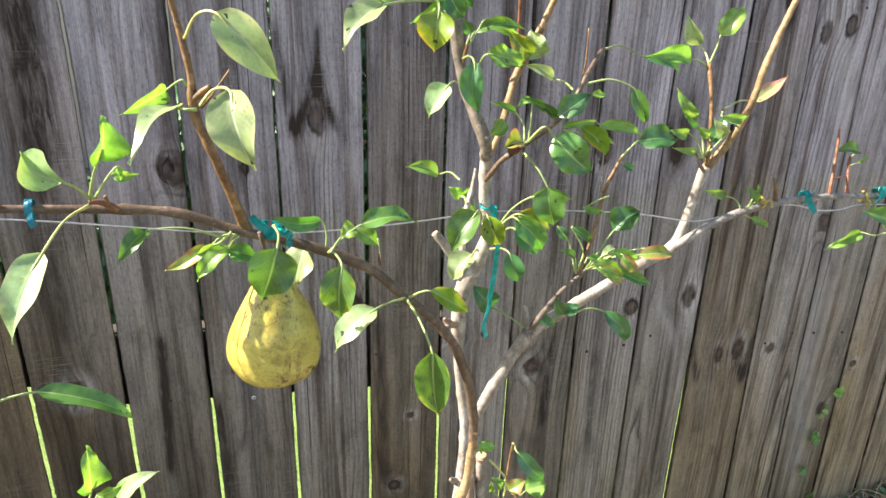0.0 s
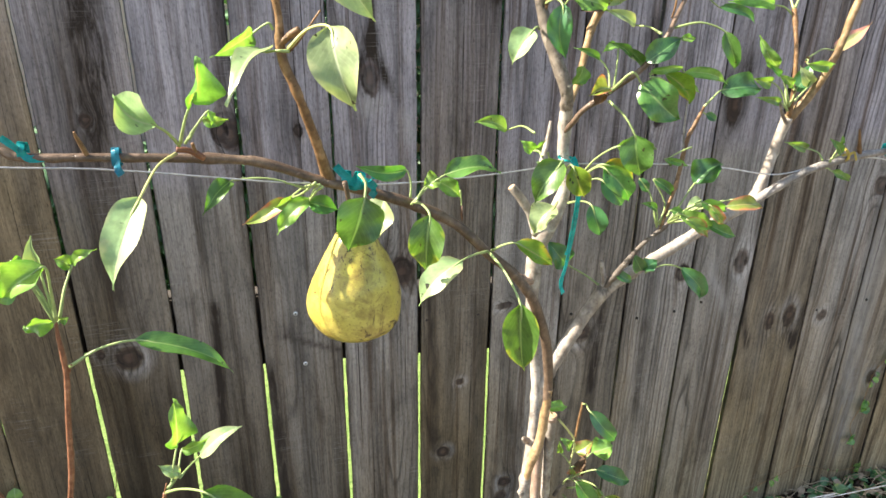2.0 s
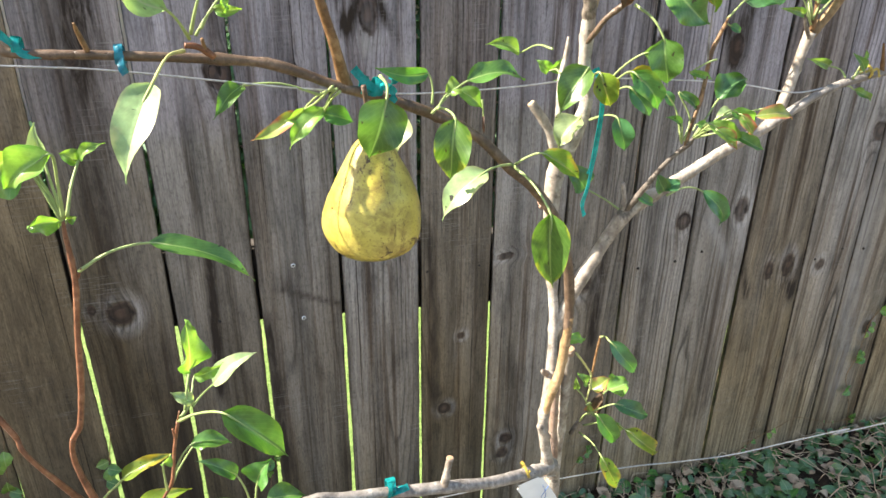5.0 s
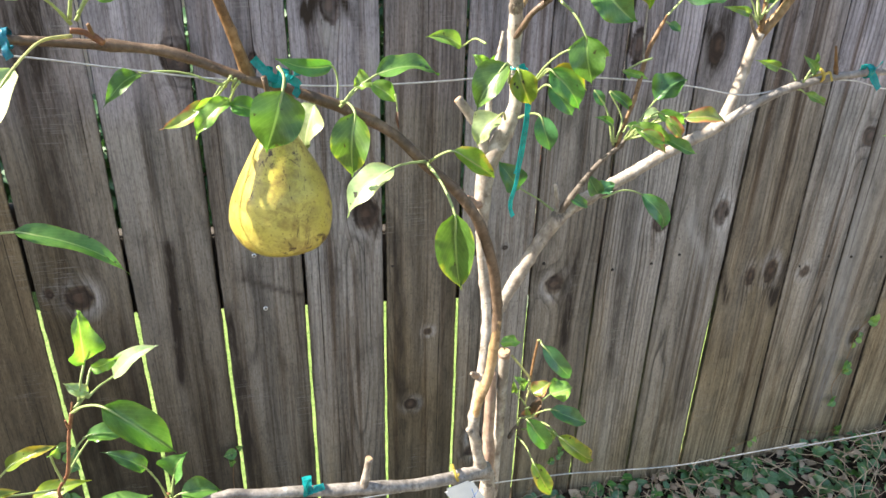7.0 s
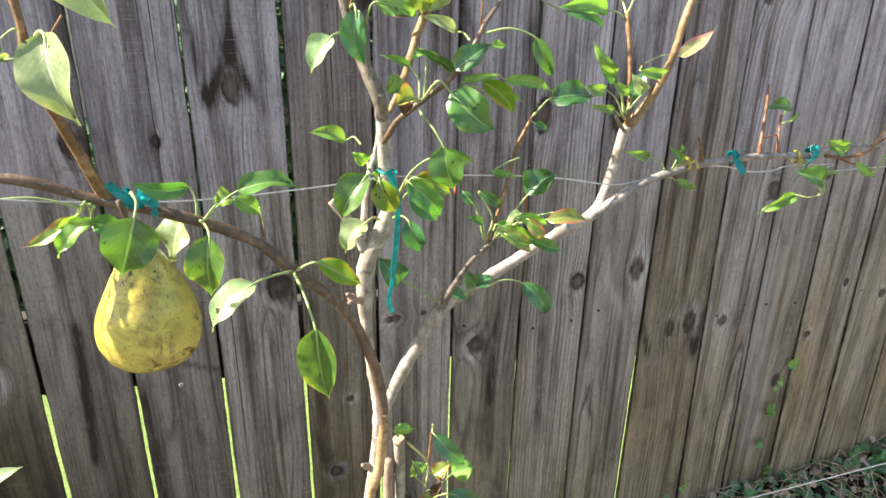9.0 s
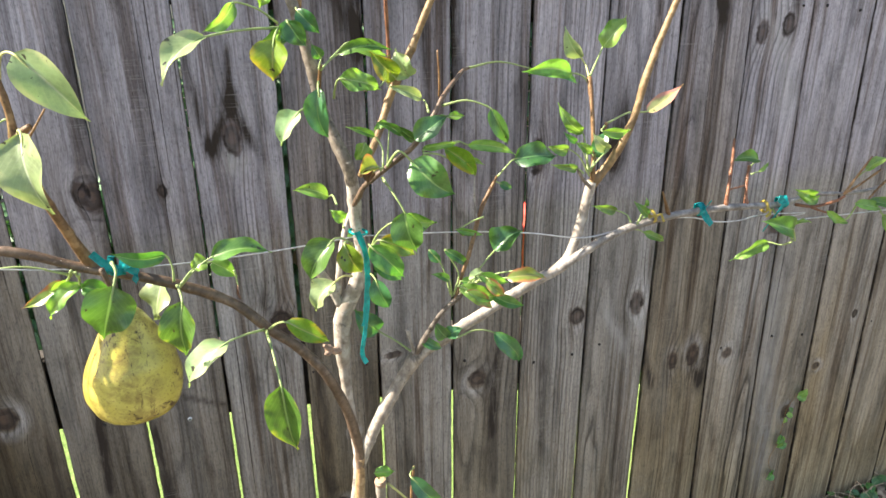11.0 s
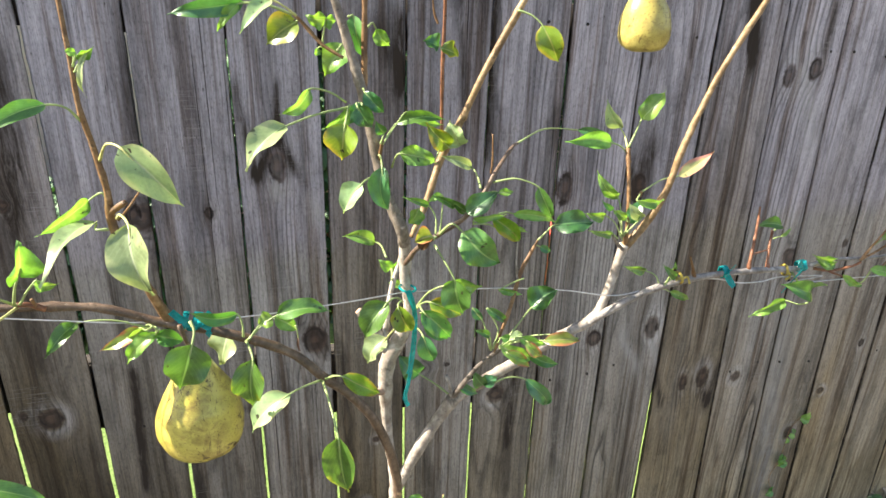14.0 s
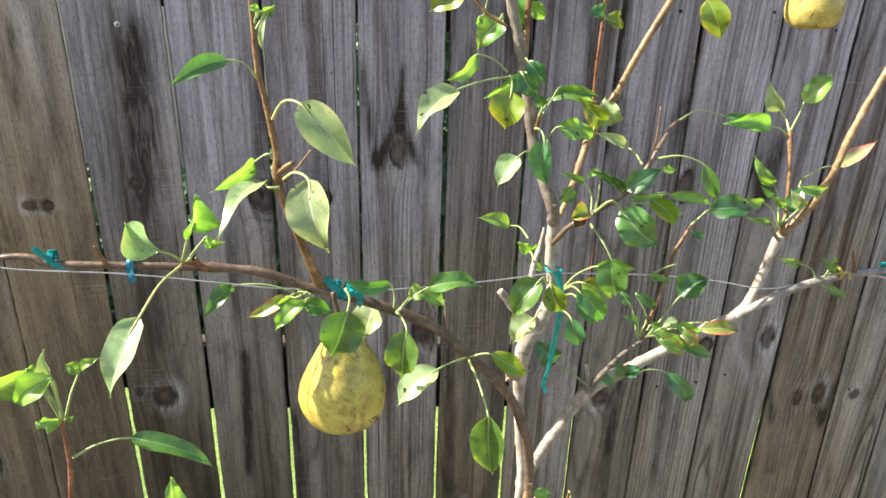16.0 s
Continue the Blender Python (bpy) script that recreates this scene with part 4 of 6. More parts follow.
branch("spur", [(-0.0235, 0.6340, 1.2724, 0.0010), (-0.0126, 0.6250, 1.2862, 0.0010), (0.0017, 0.6200, 1.3055, 0.0007)], BARK_TAN, tree, swell=0.2)
branch("spur", [(-0.1006, 0.6370, 1.1866, 0.0027), (-0.1113, 0.6320, 1.1953, 0.0024), (-0.1211, 0.6300, 1.1973, 0.0021)], BARK_RED, tree, "short fruiting spur")
branch("spur", [(-0.1062, 0.6340, 1.1907, 0.0018), (-0.1078, 0.6300, 1.2019, 0.0013)], BARK_TAN, tree)
branch("limb", [(0.2430, 0.6900, 0.8350, 0.0050), (0.2560, 0.6900, 0.8729, 0.0066), (0.2677, 0.6900, 0.8989, 0.0073), (0.2845, 0.6900, 0.9298, 0.0072), (0.3038, 0.6900, 0.9614, 0.0078), (0.3225, 0.6880, 0.9879, 0.0088), (0.3595, 0.6880, 1.0075, 0.0070), (0.3903, 0.6900, 1.0216, 0.0064), (0.4218, 0.6920, 1.0374, 0.0064), (0.4628, 0.6950, 1.0557, 0.0064), (0.4997, 0.7000, 1.0694, 0.0068), (0.5147, 0.7030, 1.0883, 0.0061), (0.5233, 0.7050, 1.1147, 0.0057), (0.5300, 0.7060, 1.1436, 0.0056), (0.5363, 0.7060, 1.1701, 0.0066)], BARK_PALE, tree, "pale forked limb rising beside the trunk", sides=12)
branch("limb", [(0.5356, 0.7060, 1.1656, 0.0059), (0.5613, 0.7020, 1.2016, 0.0048), (0.5799, 0.7000, 1.2434, 0.0040), (0.5901, 0.7020, 1.2836, 0.0040), (0.6058, 0.7050, 1.3261, 0.0036), (0.6278, 0.7100, 1.3734, 0.0035), (0.6537, 0.7150, 1.4163, 0.0032), (0.6779, 0.7200, 1.4530, 0.0032), (0.7440, 0.7332, 1.5582, 0.0027), (0.8102, 0.7464, 1.6635, 0.0022)], BARK_GOLD, tree, "slender tan limb above the fork")
branch("limb", [(0.4932, 0.6970, 1.0660, 0.0039), (0.5110, 0.6930, 1.0796, 0.0050), (0.5355, 0.6900, 1.0958, 0.0049), (0.5723, 0.6850, 1.1142, 0.0046), (0.6241, 0.6830, 1.1248, 0.0042), (0.6709, 0.6820, 1.1283, 0.0039), (0.7118, 0.6820, 1.1287, 0.0040), (0.7822, 0.6840, 1.1241, 0.0037), (0.8103, 0.6850, 1.1274, 0.0033), (0.8376, 0.6870, 1.1310, 0.0026), (0.8910, 0.6900, 1.1269, 0.0023), (0.9411, 0.6900, 1.1300, 0.0019), (0.9972, 0.6920, 1.1551, 0.0015)], BARK_GREY, tree, "grey horizontal limb tied along the wire")
branch("limb", [(0.2562, 0.6990, 1.1930, 0.0058), (0.2510, 0.6920, 1.2180, 0.0070), (0.2337, 0.7030, 1.2642, 0.0061), (0.2286, 0.7130, 1.2904, 0.0058), (0.2220, 0.7160, 1.3301, 0.0056), (0.2111, 0.7160, 1.3747, 0.0055), (0.1997, 0.7200, 1.4191, 0.0048), (0.1888, 0.7200, 1.4565, 0.0044), (0.1560, 0.7259, 1.5770, 0.0037), (0.1231, 0.7318, 1.6975, 0.0031)], BARK_OLIVE, tree, "grey upper leader of the trunk", sides=12)
branch("limb", [(0.2130, 0.7200, 1.3504, 0.0029), (0.2173, 0.7240, 1.3729, 0.0032), (0.2182, 0.7270, 1.4067, 0.0032), (0.2202, 0.7300, 1.4557, 0.0028), (0.2248, 0.7390, 1.5803, 0.0024), (0.2293, 0.7481, 1.7049, 0.0020)], BARK_TAN, tree)
branch("limb", [(0.2550, 0.7000, 1.1700, 0.0030), (0.2600, 0.6900, 1.1832, 0.0030), (0.2673, 0.6800, 1.1996, 0.0028), (0.2915, 0.6670, 1.2223, 0.0028), (0.3122, 0.6560, 1.2418, 0.0026), (0.3308, 0.6520, 1.2690, 0.0024), (0.3444, 0.6600, 1.2885, 0.0023), (0.3729, 0.6900, 1.3064, 0.0021), (0.3831, 0.7000, 1.3081, 0.0015)], BARK_BROWN, tree, "thin dark side branch")
branch("limb", [(0.2662, 0.7100, 1.2002, 0.0029), (0.2809, 0.7290, 1.2161, 0.0036), (0.2989, 0.7550, 1.2401, 0.0039), (0.3122, 0.7720, 1.2645, 0.0040), (0.3220, 0.7740, 1.2854, 0.0046), (0.3380, 0.7740, 1.3149, 0.0042), (0.3627, 0.7740, 1.3686, 0.0038), (0.3880, 0.7770, 1.4142, 0.0038), (0.4017, 0.7800, 1.4366, 0.0037), (0.4636, 0.7895, 1.5448, 0.0032), (0.5256, 0.7991, 1.6529, 0.0026)], BARK_GOLD, tree, "straight golden brown side branch")
branch("shoot", [(0.3144, 0.7698, 1.2849, 0.0020), (0.3147, 0.7748, 1.3318, 0.0019), (0.3108, 0.7620, 1.3893, 0.0021), (0.3113, 0.7600, 1.4402, 0.0017), (0.3059, 0.7375, 1.5631, 0.0015), (0.3005, 0.7150, 1.6859, 0.0012)], BARK_RED, tree, "thin reddish brown twig")
branch("shoot", [(0.2946, 0.7220, 1.4322, 0.0012), (0.2897, 0.7220, 1.4460, 0.0011), (0.2875, 0.7220, 1.4676, 0.0008)], BARK_TAN, tree)
branch("stub", [(0.2352, 0.7050, 1.0555, 0.0054), (0.2242, 0.7030, 1.0839, 0.0047), (0.2070, 0.7050, 1.1083, 0.0043), (0.2032, 0.7060, 1.1126, 0.0039)], BARK_PALE, tree, "short pruned stub with a cut end")
cut_end((0.2032, 0.7060, 1.1126), (-0.6498, 0.1704, 0.7408), 0.0042, tree)
branch("stub", [(0.2318, 0.7000, 0.9974, 0.0027), (0.2262, 0.6970, 1.0017, 0.0045), (0.2224, 0.6950, 1.0042, 0.0027), (0.2179, 0.6930, 1.0079, 0.0047), (0.2144, 0.6920, 1.0111, 0.0035), (0.2121, 0.6910, 1.0136, 0.0018)], BARK_PINK, tree, "knobbly dormant bud cluster", rough=0.25)
branch("spur", [(0.2212, 0.6950, 1.0036, 0.0021), (0.2159, 0.6900, 1.0035, 0.0033), (0.2128, 0.6880, 1.0040, 0.0018)], BARK_PINK, tree, rough=0.25)
branch("shoot", [(0.2333, 0.7000, 1.0707, 0.0034), (0.2393, 0.7150, 1.1039, 0.0030), (0.2485, 0.7350, 1.1268, 0.0031), (0.2603, 0.7500, 1.1503, 0.0027), (0.2645, 0.7550, 1.1688, 0.0014)], BARK_PALE, tree, "thin pale shoot beside the trunk")
branch("spur", [(0.3174, 0.6860, 0.9892, 0.0042), (0.3259, 0.6680, 1.0225, 0.0031), (0.3393, 0.6550, 1.0537, 0.0025), (0.3549, 0.6480, 1.0720, 0.0026), (0.3600, 0.6450, 1.0809, 0.0020)], BARK_DARK, tree, "short spur carrying a leaf cluster")
branch("spur", [(0.3168, 0.6880, 0.9844, 0.0035), (0.3112, 0.6830, 1.0074, 0.0028), (0.3052, 0.6800, 1.0252, 0.0020)], BARK_GREY, tree)
branch("shoot", [(0.3535, 0.6480, 1.0721, 0.0016), (0.3601, 0.6520, 1.0934, 0.0020), (0.3729, 0.6600, 1.1211, 0.0023), (0.3910, 0.6800, 1.1569, 0.0023), (0.4010, 0.6850, 1.1740, 0.0023), (0.4129, 0.6900, 1.1924, 0.0013)], BARK_TAN, tree, "young twig")
branch("shoot", [(0.3861, 0.6760, 1.1483, 0.0010), (0.3829, 0.6760, 1.1740, 0.0010), (0.3843, 0.6800, 1.2109, 0.0006)], BARK_GREY, tree)
branch("shoot", [(0.3400, 0.6600, 1.2887, 0.0010), (0.3395, 0.6550, 1.3038, 0.0010), (0.3364, 0.6500, 1.3339, 0.0007)], BARK_TAN, tree)
branch("shoot", [(0.5343, 0.7020, 1.1735, 0.0028), (0.5340, 0.7020, 1.2019, 0.0027), (0.5337, 0.7120, 1.2488, 0.0023), (0.5364, 0.7300, 1.2863, 0.0027)], BARK_TAN, tree, "short upright shoot with a tuft of leaves")
branch("spur", [(0.5328, 0.7020, 1.1645, 0.0021), (0.5193, 0.6950, 1.1778, 0.0020), (0.5083, 0.6900, 1.1927, 0.0013)], BARK_DARK, tree)
branch("spur", [(0.5500, 0.7100, 1.2307, 0.0017), (0.5509, 0.7100, 1.2378, 0.0020)], BARK_TAN, tree)
branch("shoot", [(0.7049, 0.6820, 1.1301, 0.0029), (0.7070, 0.6840, 1.1434, 0.0025), (0.7121, 0.6900, 1.1599, 0.0021), (0.7193, 0.7000, 1.1863, 0.0018), (0.7214, 0.7050, 1.2080, 0.0011)], BARK_RED, tree, "dry reddish twig")
branch("shoot", [(0.7351, 0.6830, 1.1286, 0.0033), (0.7389, 0.6900, 1.1378, 0.0022), (0.7448, 0.7000, 1.1569, 0.0018), (0.7534, 0.7100, 1.1694, 0.0018)], BARK_RED, tree)
branch("shoot", [(0.7110, 0.6880, 1.1491, 0.0011), (0.7265, 0.6920, 1.1492, 0.0011), (0.7446, 0.6980, 1.1490, 0.0009)], BARK_RED, tree)
branch("spur", [(0.6288, 0.6830, 1.1251, 0.0032), (0.6219, 0.6800, 1.1407, 0.0021), (0.6113, 0.6750, 1.1602, 0.0010)], BARK_TAN, tree)
branch("shoot", [(0.8119, 0.6860, 1.1205, 0.0022), (0.8387, 0.6840, 1.1160, 0.0019), (0.8654, 0.6800, 1.1212, 0.0019), (0.8781, 0.6780, 1.1279, 0.0015)], BARK_RED, tree)
branch("shoot", [(0.8344, 0.6840, 1.1157, 0.0015), (0.8543, 0.6820, 1.1078, 0.0013), (0.8699, 0.6800, 1.1036, 0.0011)], BARK_RED, tree)
branch("shoot", [(0.8778, 0.6800, 1.1288, 0.0019), (0.8871, 0.6780, 1.1477, 0.0015), (0.9045, 0.6750, 1.1785, 0.0011)], BARK_TAN, tree)
branch("shoot", [(0.8792, 0.6800, 1.1302, 0.0015), (0.8964, 0.6780, 1.1405, 0.0015), (0.9227, 0.6750, 1.1597, 0.0011)], BARK_TAN, tree)
branch("shoot", [(0.9049, 0.6720, 1.1161, 0.0011), (0.9256, 0.6720, 1.1398, 0.0015), (0.9575, 0.6720, 1.1622, 0.0015)], BARK_TAN, tree)
branch("shoot", [(0.8726, 0.6800, 1.1000, 0.0011), (0.8884, 0.6780, 1.0958, 0.0011), (0.8978, 0.6760, 1.1153, 0.0011)], PETIOLE, tree)
branch("limb", [(0.2439, 0.6620, 0.6646, 0.0070), (0.2204, 0.6500, 0.6699, 0.0078), (0.1892, 0.6400, 0.6781, 0.0073), (0.1447, 0.6250, 0.6928, 0.0067), (0.0881, 0.6130, 0.7122, 0.0068), (0.0247, 0.6130, 0.7227, 0.0060), (-0.0243, 0.6110, 0.7312, 0.0053), (-0.0686, 0.6100, 0.7379, 0.0043), (-0.1700, 0.6100, 0.7000, 0.0055), (-0.3500, 0.6000, 0.6900, 0.0050), (-0.5500, 0.6000, 0.6800, 0.0040)], BARK_GREY, tree, "low grey limb trained level along the lower wire", sides=12)
branch("stub", [(0.0843, 0.6120, 0.7157, 0.0049), (0.0872, 0.6120, 0.7345, 0.0040), (0.0907, 0.6120, 0.7543, 0.0036)], BARK_PALE, tree, "short pruned stub with a cut end")
cut_end((0.0907, 0.6120, 0.7543), (0.1731, 0.0000, 0.9849), 0.0039, tree)
branch("stub", [(0.2265, 0.6520, 0.7177, 0.0047), (0.2162, 0.6480, 0.7350, 0.0043), (0.2119, 0.6460, 0.7425, 0.0036)], BARK_PALE, tree)
branch("stub", [(0.2284, 0.6650, 0.7993, 0.0047), (0.2186, 0.6600, 0.8091, 0.0030), (0.2160, 0.6580, 0.8119, 0.0017)], BARK_PALE, tree)
branch("stem", [(0.2620, 0.7200, -0.0200, 0.0090), (0.2600, 0.7150, 0.4000, 0.0080), (0.2681, 0.7050, 0.5640, 0.0073), (0.2697, 0.7030, 0.6467, 0.0070), (0.2705, 0.7000, 0.7046, 0.0064), (0.2697, 0.6970, 0.7595, 0.0062), (0.2682, 0.6940, 0.8098, 0.0064)], BARK_PALE, tree, "cut off pale stem beside the trunk", sides=12)
cut_end((0.2682, 0.6940, 0.8098), (-0.0286, -0.0595, 0.9978), 0.0069, tree)
branch("stem", [(0.2686, 0.6955, 0.7900, 0.0060), (0.2686, 0.6950, 0.8010, 0.0068), (0.2683, 0.6940, 0.8090, 0.0069)], BARK_PINK, tree, "pinkish peeled top of the cut stem", sides=12)
branch("stem", [(0.2500, 0.7100, 0.3000, 0.0080), (0.2549, 0.6900, 0.6136, 0.0081), (0.2534, 0.6920, 0.6964, 0.0067), (0.2541, 0.6940, 0.7473, 0.0059), (0.2558, 0.6960, 0.7793, 0.0041)], BARK_PINK, tree, "pinkish brown old stem behind the trunk")
branch("spur", [(-0.1910, 0.6420, 1.1943, 0.0020), (-0.1925, 0.6400, 1.2005, 0.0019), (-0.1945, 0.6350, 1.2104, 0.0015), (-0.1950, 0.6320, 1.2160, 0.0008)], BARK_TAN, tree, "short pointed fruiting spur")
branch("shoot", [(-0.3000, 0.6000, 0.6900, 0.0050), (-0.2250, 0.5450, 0.7600, 0.0042), (-0.2407, 0.5300, 0.9029, 0.0022), (-0.2305, 0.5300, 0.9399, 0.0022), (-0.2239, 0.5300, 0.9708, 0.0023), (-0.2171, 0.5280, 1.0166, 0.0021), (-0.2098, 0.5250, 1.0598, 0.0020), (-0.2089, 0.5250, 1.0799, 0.0018), (-0.2090, 0.5250, 1.0960, 0.0015), (-0.2084, 0.5260, 1.1053, 0.0011)], BARK_RED, tree, "upright reddish young shoot")
branch("shoot", [(-0.2072, 0.5250, 1.0638, 0.0010), (-0.2037, 0.5220, 1.0716, 0.0006)], BARK_RED, tree)
branch("shoot", [(-0.2000, 0.6050, 0.6900, 0.0050), (-0.2733, 0.5600, 0.8778, 0.0021), (-0.2858, 0.5600, 0.9173, 0.0020), (-0.2971, 0.5600, 0.9470, 0.0022), (-0.3075, 0.5650, 0.9729, 0.0019), (-0.3450, 0.5750, 0.9800, 0.0020)], BARK_RED, tree, "slanting reddish shoot")
branch("shoot", [(-0.1600, 0.6100, 0.7000, 0.0030), (-0.1921, 0.5750, 0.7979, 0.0015), (-0.1822, 0.5750, 0.8291, 0.0015), (-0.1754, 0.5780, 0.8636, 0.0015), (-0.1691, 0.5800, 0.8891, 0.0015)], BARK_RED, tree, "small reddish shoot")
branch("shoot", [(-0.1736, 0.5780, 0.8744, 0.0012), (-0.1739, 0.5760, 0.8847, 0.0010)], BARK_RED, tree)
branch("shoot", [(-0.1691, 0.5800, 0.8891, 0.0010), (-0.1665, 0.5800, 0.8995, 0.0006)], BARK_RED, tree)
branch("shoot", [(-0.1691, 0.5800, 0.8891, 0.0015), (-0.1604, 0.5830, 0.8979, 0.0015), (-0.1537, 0.5850, 0.9042, 0.0010)], PETIOLE, tree)
branch("shoot", [(-0.1000, 0.6120, 0.7000, 0.0030), (-0.1218, 0.6550, 0.7059, 0.0018), (-0.1188, 0.6550, 0.7117, 0.0015)], BARK_RED, tree)
branch("shoot", [(0.2855, 0.7000, 0.6701, 0.0026), (0.2911, 0.6950, 0.6897, 0.0026), (0.2989, 0.6880, 0.7072, 0.0018)], BARK_DARK, tree)
branch("shoot", [(0.2779, 0.6940, 0.8020, 0.0014), (0.2960, 0.6980, 0.7766, 0.0013), (0.3073, 0.7000, 0.7551, 0.0013), (0.3040, 0.7000, 0.7216, 0.0011)], PETIOLE_PALE, tree)
branch("shoot", [(0.3073, 0.7000, 0.7551, 0.0015), (0.3097, 0.7000, 0.7870, 0.0018), (0.3130, 0.7000, 0.8161, 0.0014)], BARK_TAN, tree, "thin tan twig")
# leaves of the tied limb and its upright shoot
leaf(tree, (-0.1164, 0.6150, 1.2045), (-0.1280, 0.5850, 1.2290), (-0.1570, 0.6000, 1.2500), 0.0300, "pale", fold=0.9, bend=-0.05, twist=-1.2, label="curled pale green young leaf with a dry tip")
leaf(tree, (-0.1148, 0.6060, 1.2092), (-0.1020, 0.5950, 1.2430), (-0.0930, 0.5850, 1.2780), 0.0320, "lime", fold=0.7)
leaf(tree, (-0.0258, 0.6000, 1.2779), (-0.0420, 0.6300, 1.2730), (-0.0750, 0.5550, 1.2500), 0.0225, "pale", bend=0.14, mid=(-0.0362, 0.6000, 1.2786))
leaf(tree, (-0.0243, 0.6350, 1.2742), (0.0000, 0.5480, 1.3019), (0.0129, 0.5280, 1.2461), 0.0369, "pale", fold=0.3, bend=0.12, label="pale green leaf with a dark blotch")
leaf(tree, (-0.0344, 0.6550, 1.2871), (-0.0520, 0.6600, 1.2830), (-0.0830, 0.6000, 1.2740), 0.0175, "lime", mid=(-0.0386, 0.6550, 1.2924))
leaf(tree, (-0.0312, 0.6400, 1.3282), (-0.0053, 0.5950, 1.3518), (0.0390, 0.5850, 1.2996), 0.0333, "pale", bend=0.05, mid=(-0.0200, 0.6175, 1.3482))
leaf(tree, (-0.0419, 0.6450, 1.3623), (-0.0636, 0.6300, 1.3807), (-0.1059, 0.6000, 1.3650), 0.0164, "green", bend=0.12, mid=(-0.0503, 0.6375, 1.3762))
leaf(tree, (-0.0410, 0.6480, 1.4081), (-0.0383, 0.6480, 1.4174), (-0.0221, 0.6480, 1.4247), 0.0104, "lime", fold=0.6)
leaf(tree, (-0.0398, 0.6450, 1.4039), (-0.0282, 0.6450, 1.4197), (-0.0345, 0.6450, 1.3818), 0.0064, "pale")
leaf(tree, (-0.0380, 0.6450, 1.4133), (-0.0365, 0.6450, 1.4202), (-0.0446, 0.6450, 1.4217), 0.0077, "lime")
leaf(tree, (-0.1115, 0.6100, 1.2073), (-0.0967, 0.6100, 1.2258), (-0.0768, 0.6100, 1.2252), 0.0093, "lime")
leaf(tree, (-0.1072, 0.6000, 1.2135), (-0.0908, 0.6000, 1.2348), (-0.0892, 0.6000, 1.2230), 0.0068, "lime")
leaf(tree, (-0.0141, 0.6550, 1.1457), (-0.0815, 0.6550, 1.1588), (-0.1060, 0.6250, 1.1397), 0.0166, "green", mid=(-0.0501, 0.6550, 1.1587))
leaf(tree, (-0.0095, 0.6350, 1.1583), (-0.0339, 0.7000, 1.1214), (-0.0783, 0.7000, 1.0980), 0.0156, "red", bend=-0.1, mid=(-0.0218, 0.6675, 1.1365))
leaf(tree, (-0.0060, 0.6350, 1.1560), (-0.0276, 0.6900, 1.1280), (-0.0461, 0.6900, 1.1161), 0.0129, "lime")
leaf(tree, (-0.0060, 0.6350, 1.1560), (-0.0131, 0.6700, 1.1313), (-0.0464, 0.6700, 1.0964), 0.0173, "lime")
leaf(tree, (-0.0036, 0.6350, 1.1538), (-0.0134, 0.6730, 1.1255), (0.0135, 0.6730, 1.1155), 0.0193, "green", roll=10)
leaf(tree, (0.0278, 0.6200, 1.1681), (0.0291, 0.6030, 1.1528), (0.0117, 0.6030, 1.1029), 0.0430, "green", roll=-28, fold=0.12, mid=(0.0313, 0.6115, 1.1626), label="green leaf hanging before the pear")
leaf(tree, (0.0593, 0.6780, 1.1200), (0.0601, 0.6780, 1.1220), (0.0472, 0.6780, 1.0781), 0.0347, "pale", fold=0.2)
leaf(tree, (0.0779, 0.6250, 1.1362), (0.0839, 0.5910, 1.1360), (0.0812, 0.5910, 1.0814), 0.0327, "rim", mid=(0.0809, 0.6080, 1.1398), label="spotted green leaf")
leaf(tree, (0.1508, 0.6250, 1.0786), (0.1160, 0.5980, 1.0846), (0.0757, 0.5980, 1.0415), 0.0280, "pale", mid=(0.1334, 0.6115, 1.0832))
leaf(tree, (0.1525, 0.6250, 1.0770), (0.1600, 0.5560, 1.0560), (0.1670, 0.5560, 0.9810), 0.0345, "rim", fold=0.3, bend=0.03, twist=0.05, label="hanging green leaf yellowing at its edges")
leaf(tree, (0.1559, 0.6280, 1.0773), (0.1716, 0.6050, 1.0939), (0.2113, 0.6050, 1.0664), 0.0207, "yellow", fold=0.5, mid=(0.1636, 0.6165, 1.0878))
leaf(tree, (0.0754, 0.6300, 1.1388), (0.0717, 0.6300, 1.1655), (0.0263, 0.6300, 1.1733), 0.0149, "green", roll=-25, bend=0.14, mid=(0.0758, 0.6300, 1.1533))
leaf(tree, (0.0784, 0.6420, 1.1271), (0.1055, 0.6420, 1.1512), (0.0909, 0.6420, 1.1447), 0.0183, "lime", mid=(0.0918, 0.6420, 1.1405))
leaf(tree, (0.0784, 0.6400, 1.1283), (0.1102, 0.6400, 1.1545), (0.1661, 0.6400, 1.1548), 0.0220, "green", roll=-15, mid=(0.0948, 0.6400, 1.1441))
leaf(tree, (0.0802, 0.6300, 1.1342), (0.1083, 0.6550, 1.1435), (0.1313, 0.6550, 1.1258), 0.0173, "lime", mid=(0.0920, 0.6425, 1.1429))
leaf(tree, (0.1288, 0.6500, 1.1346), (0.1306, 0.6500, 1.1204), (0.1324, 0.6500, 1.1018), 0.0030, "brown")
# leaves of the leader and its side shoots
leaf(tree, (0.2014, 0.7000, 1.3543), (0.1308, 0.6280, 1.3555), (0.0922, 0.6080, 1.3223), 0.0275, "pale", mid=(0.1633, 0.6640, 1.3569))
leaf(tree, (0.1953, 0.7050, 1.3579), (0.1567, 0.6720, 1.3796), (0.1275, 0.6720, 1.3554), 0.0151, "lime", bend=0.15, mid=(0.1777, 0.6885, 1.3722))
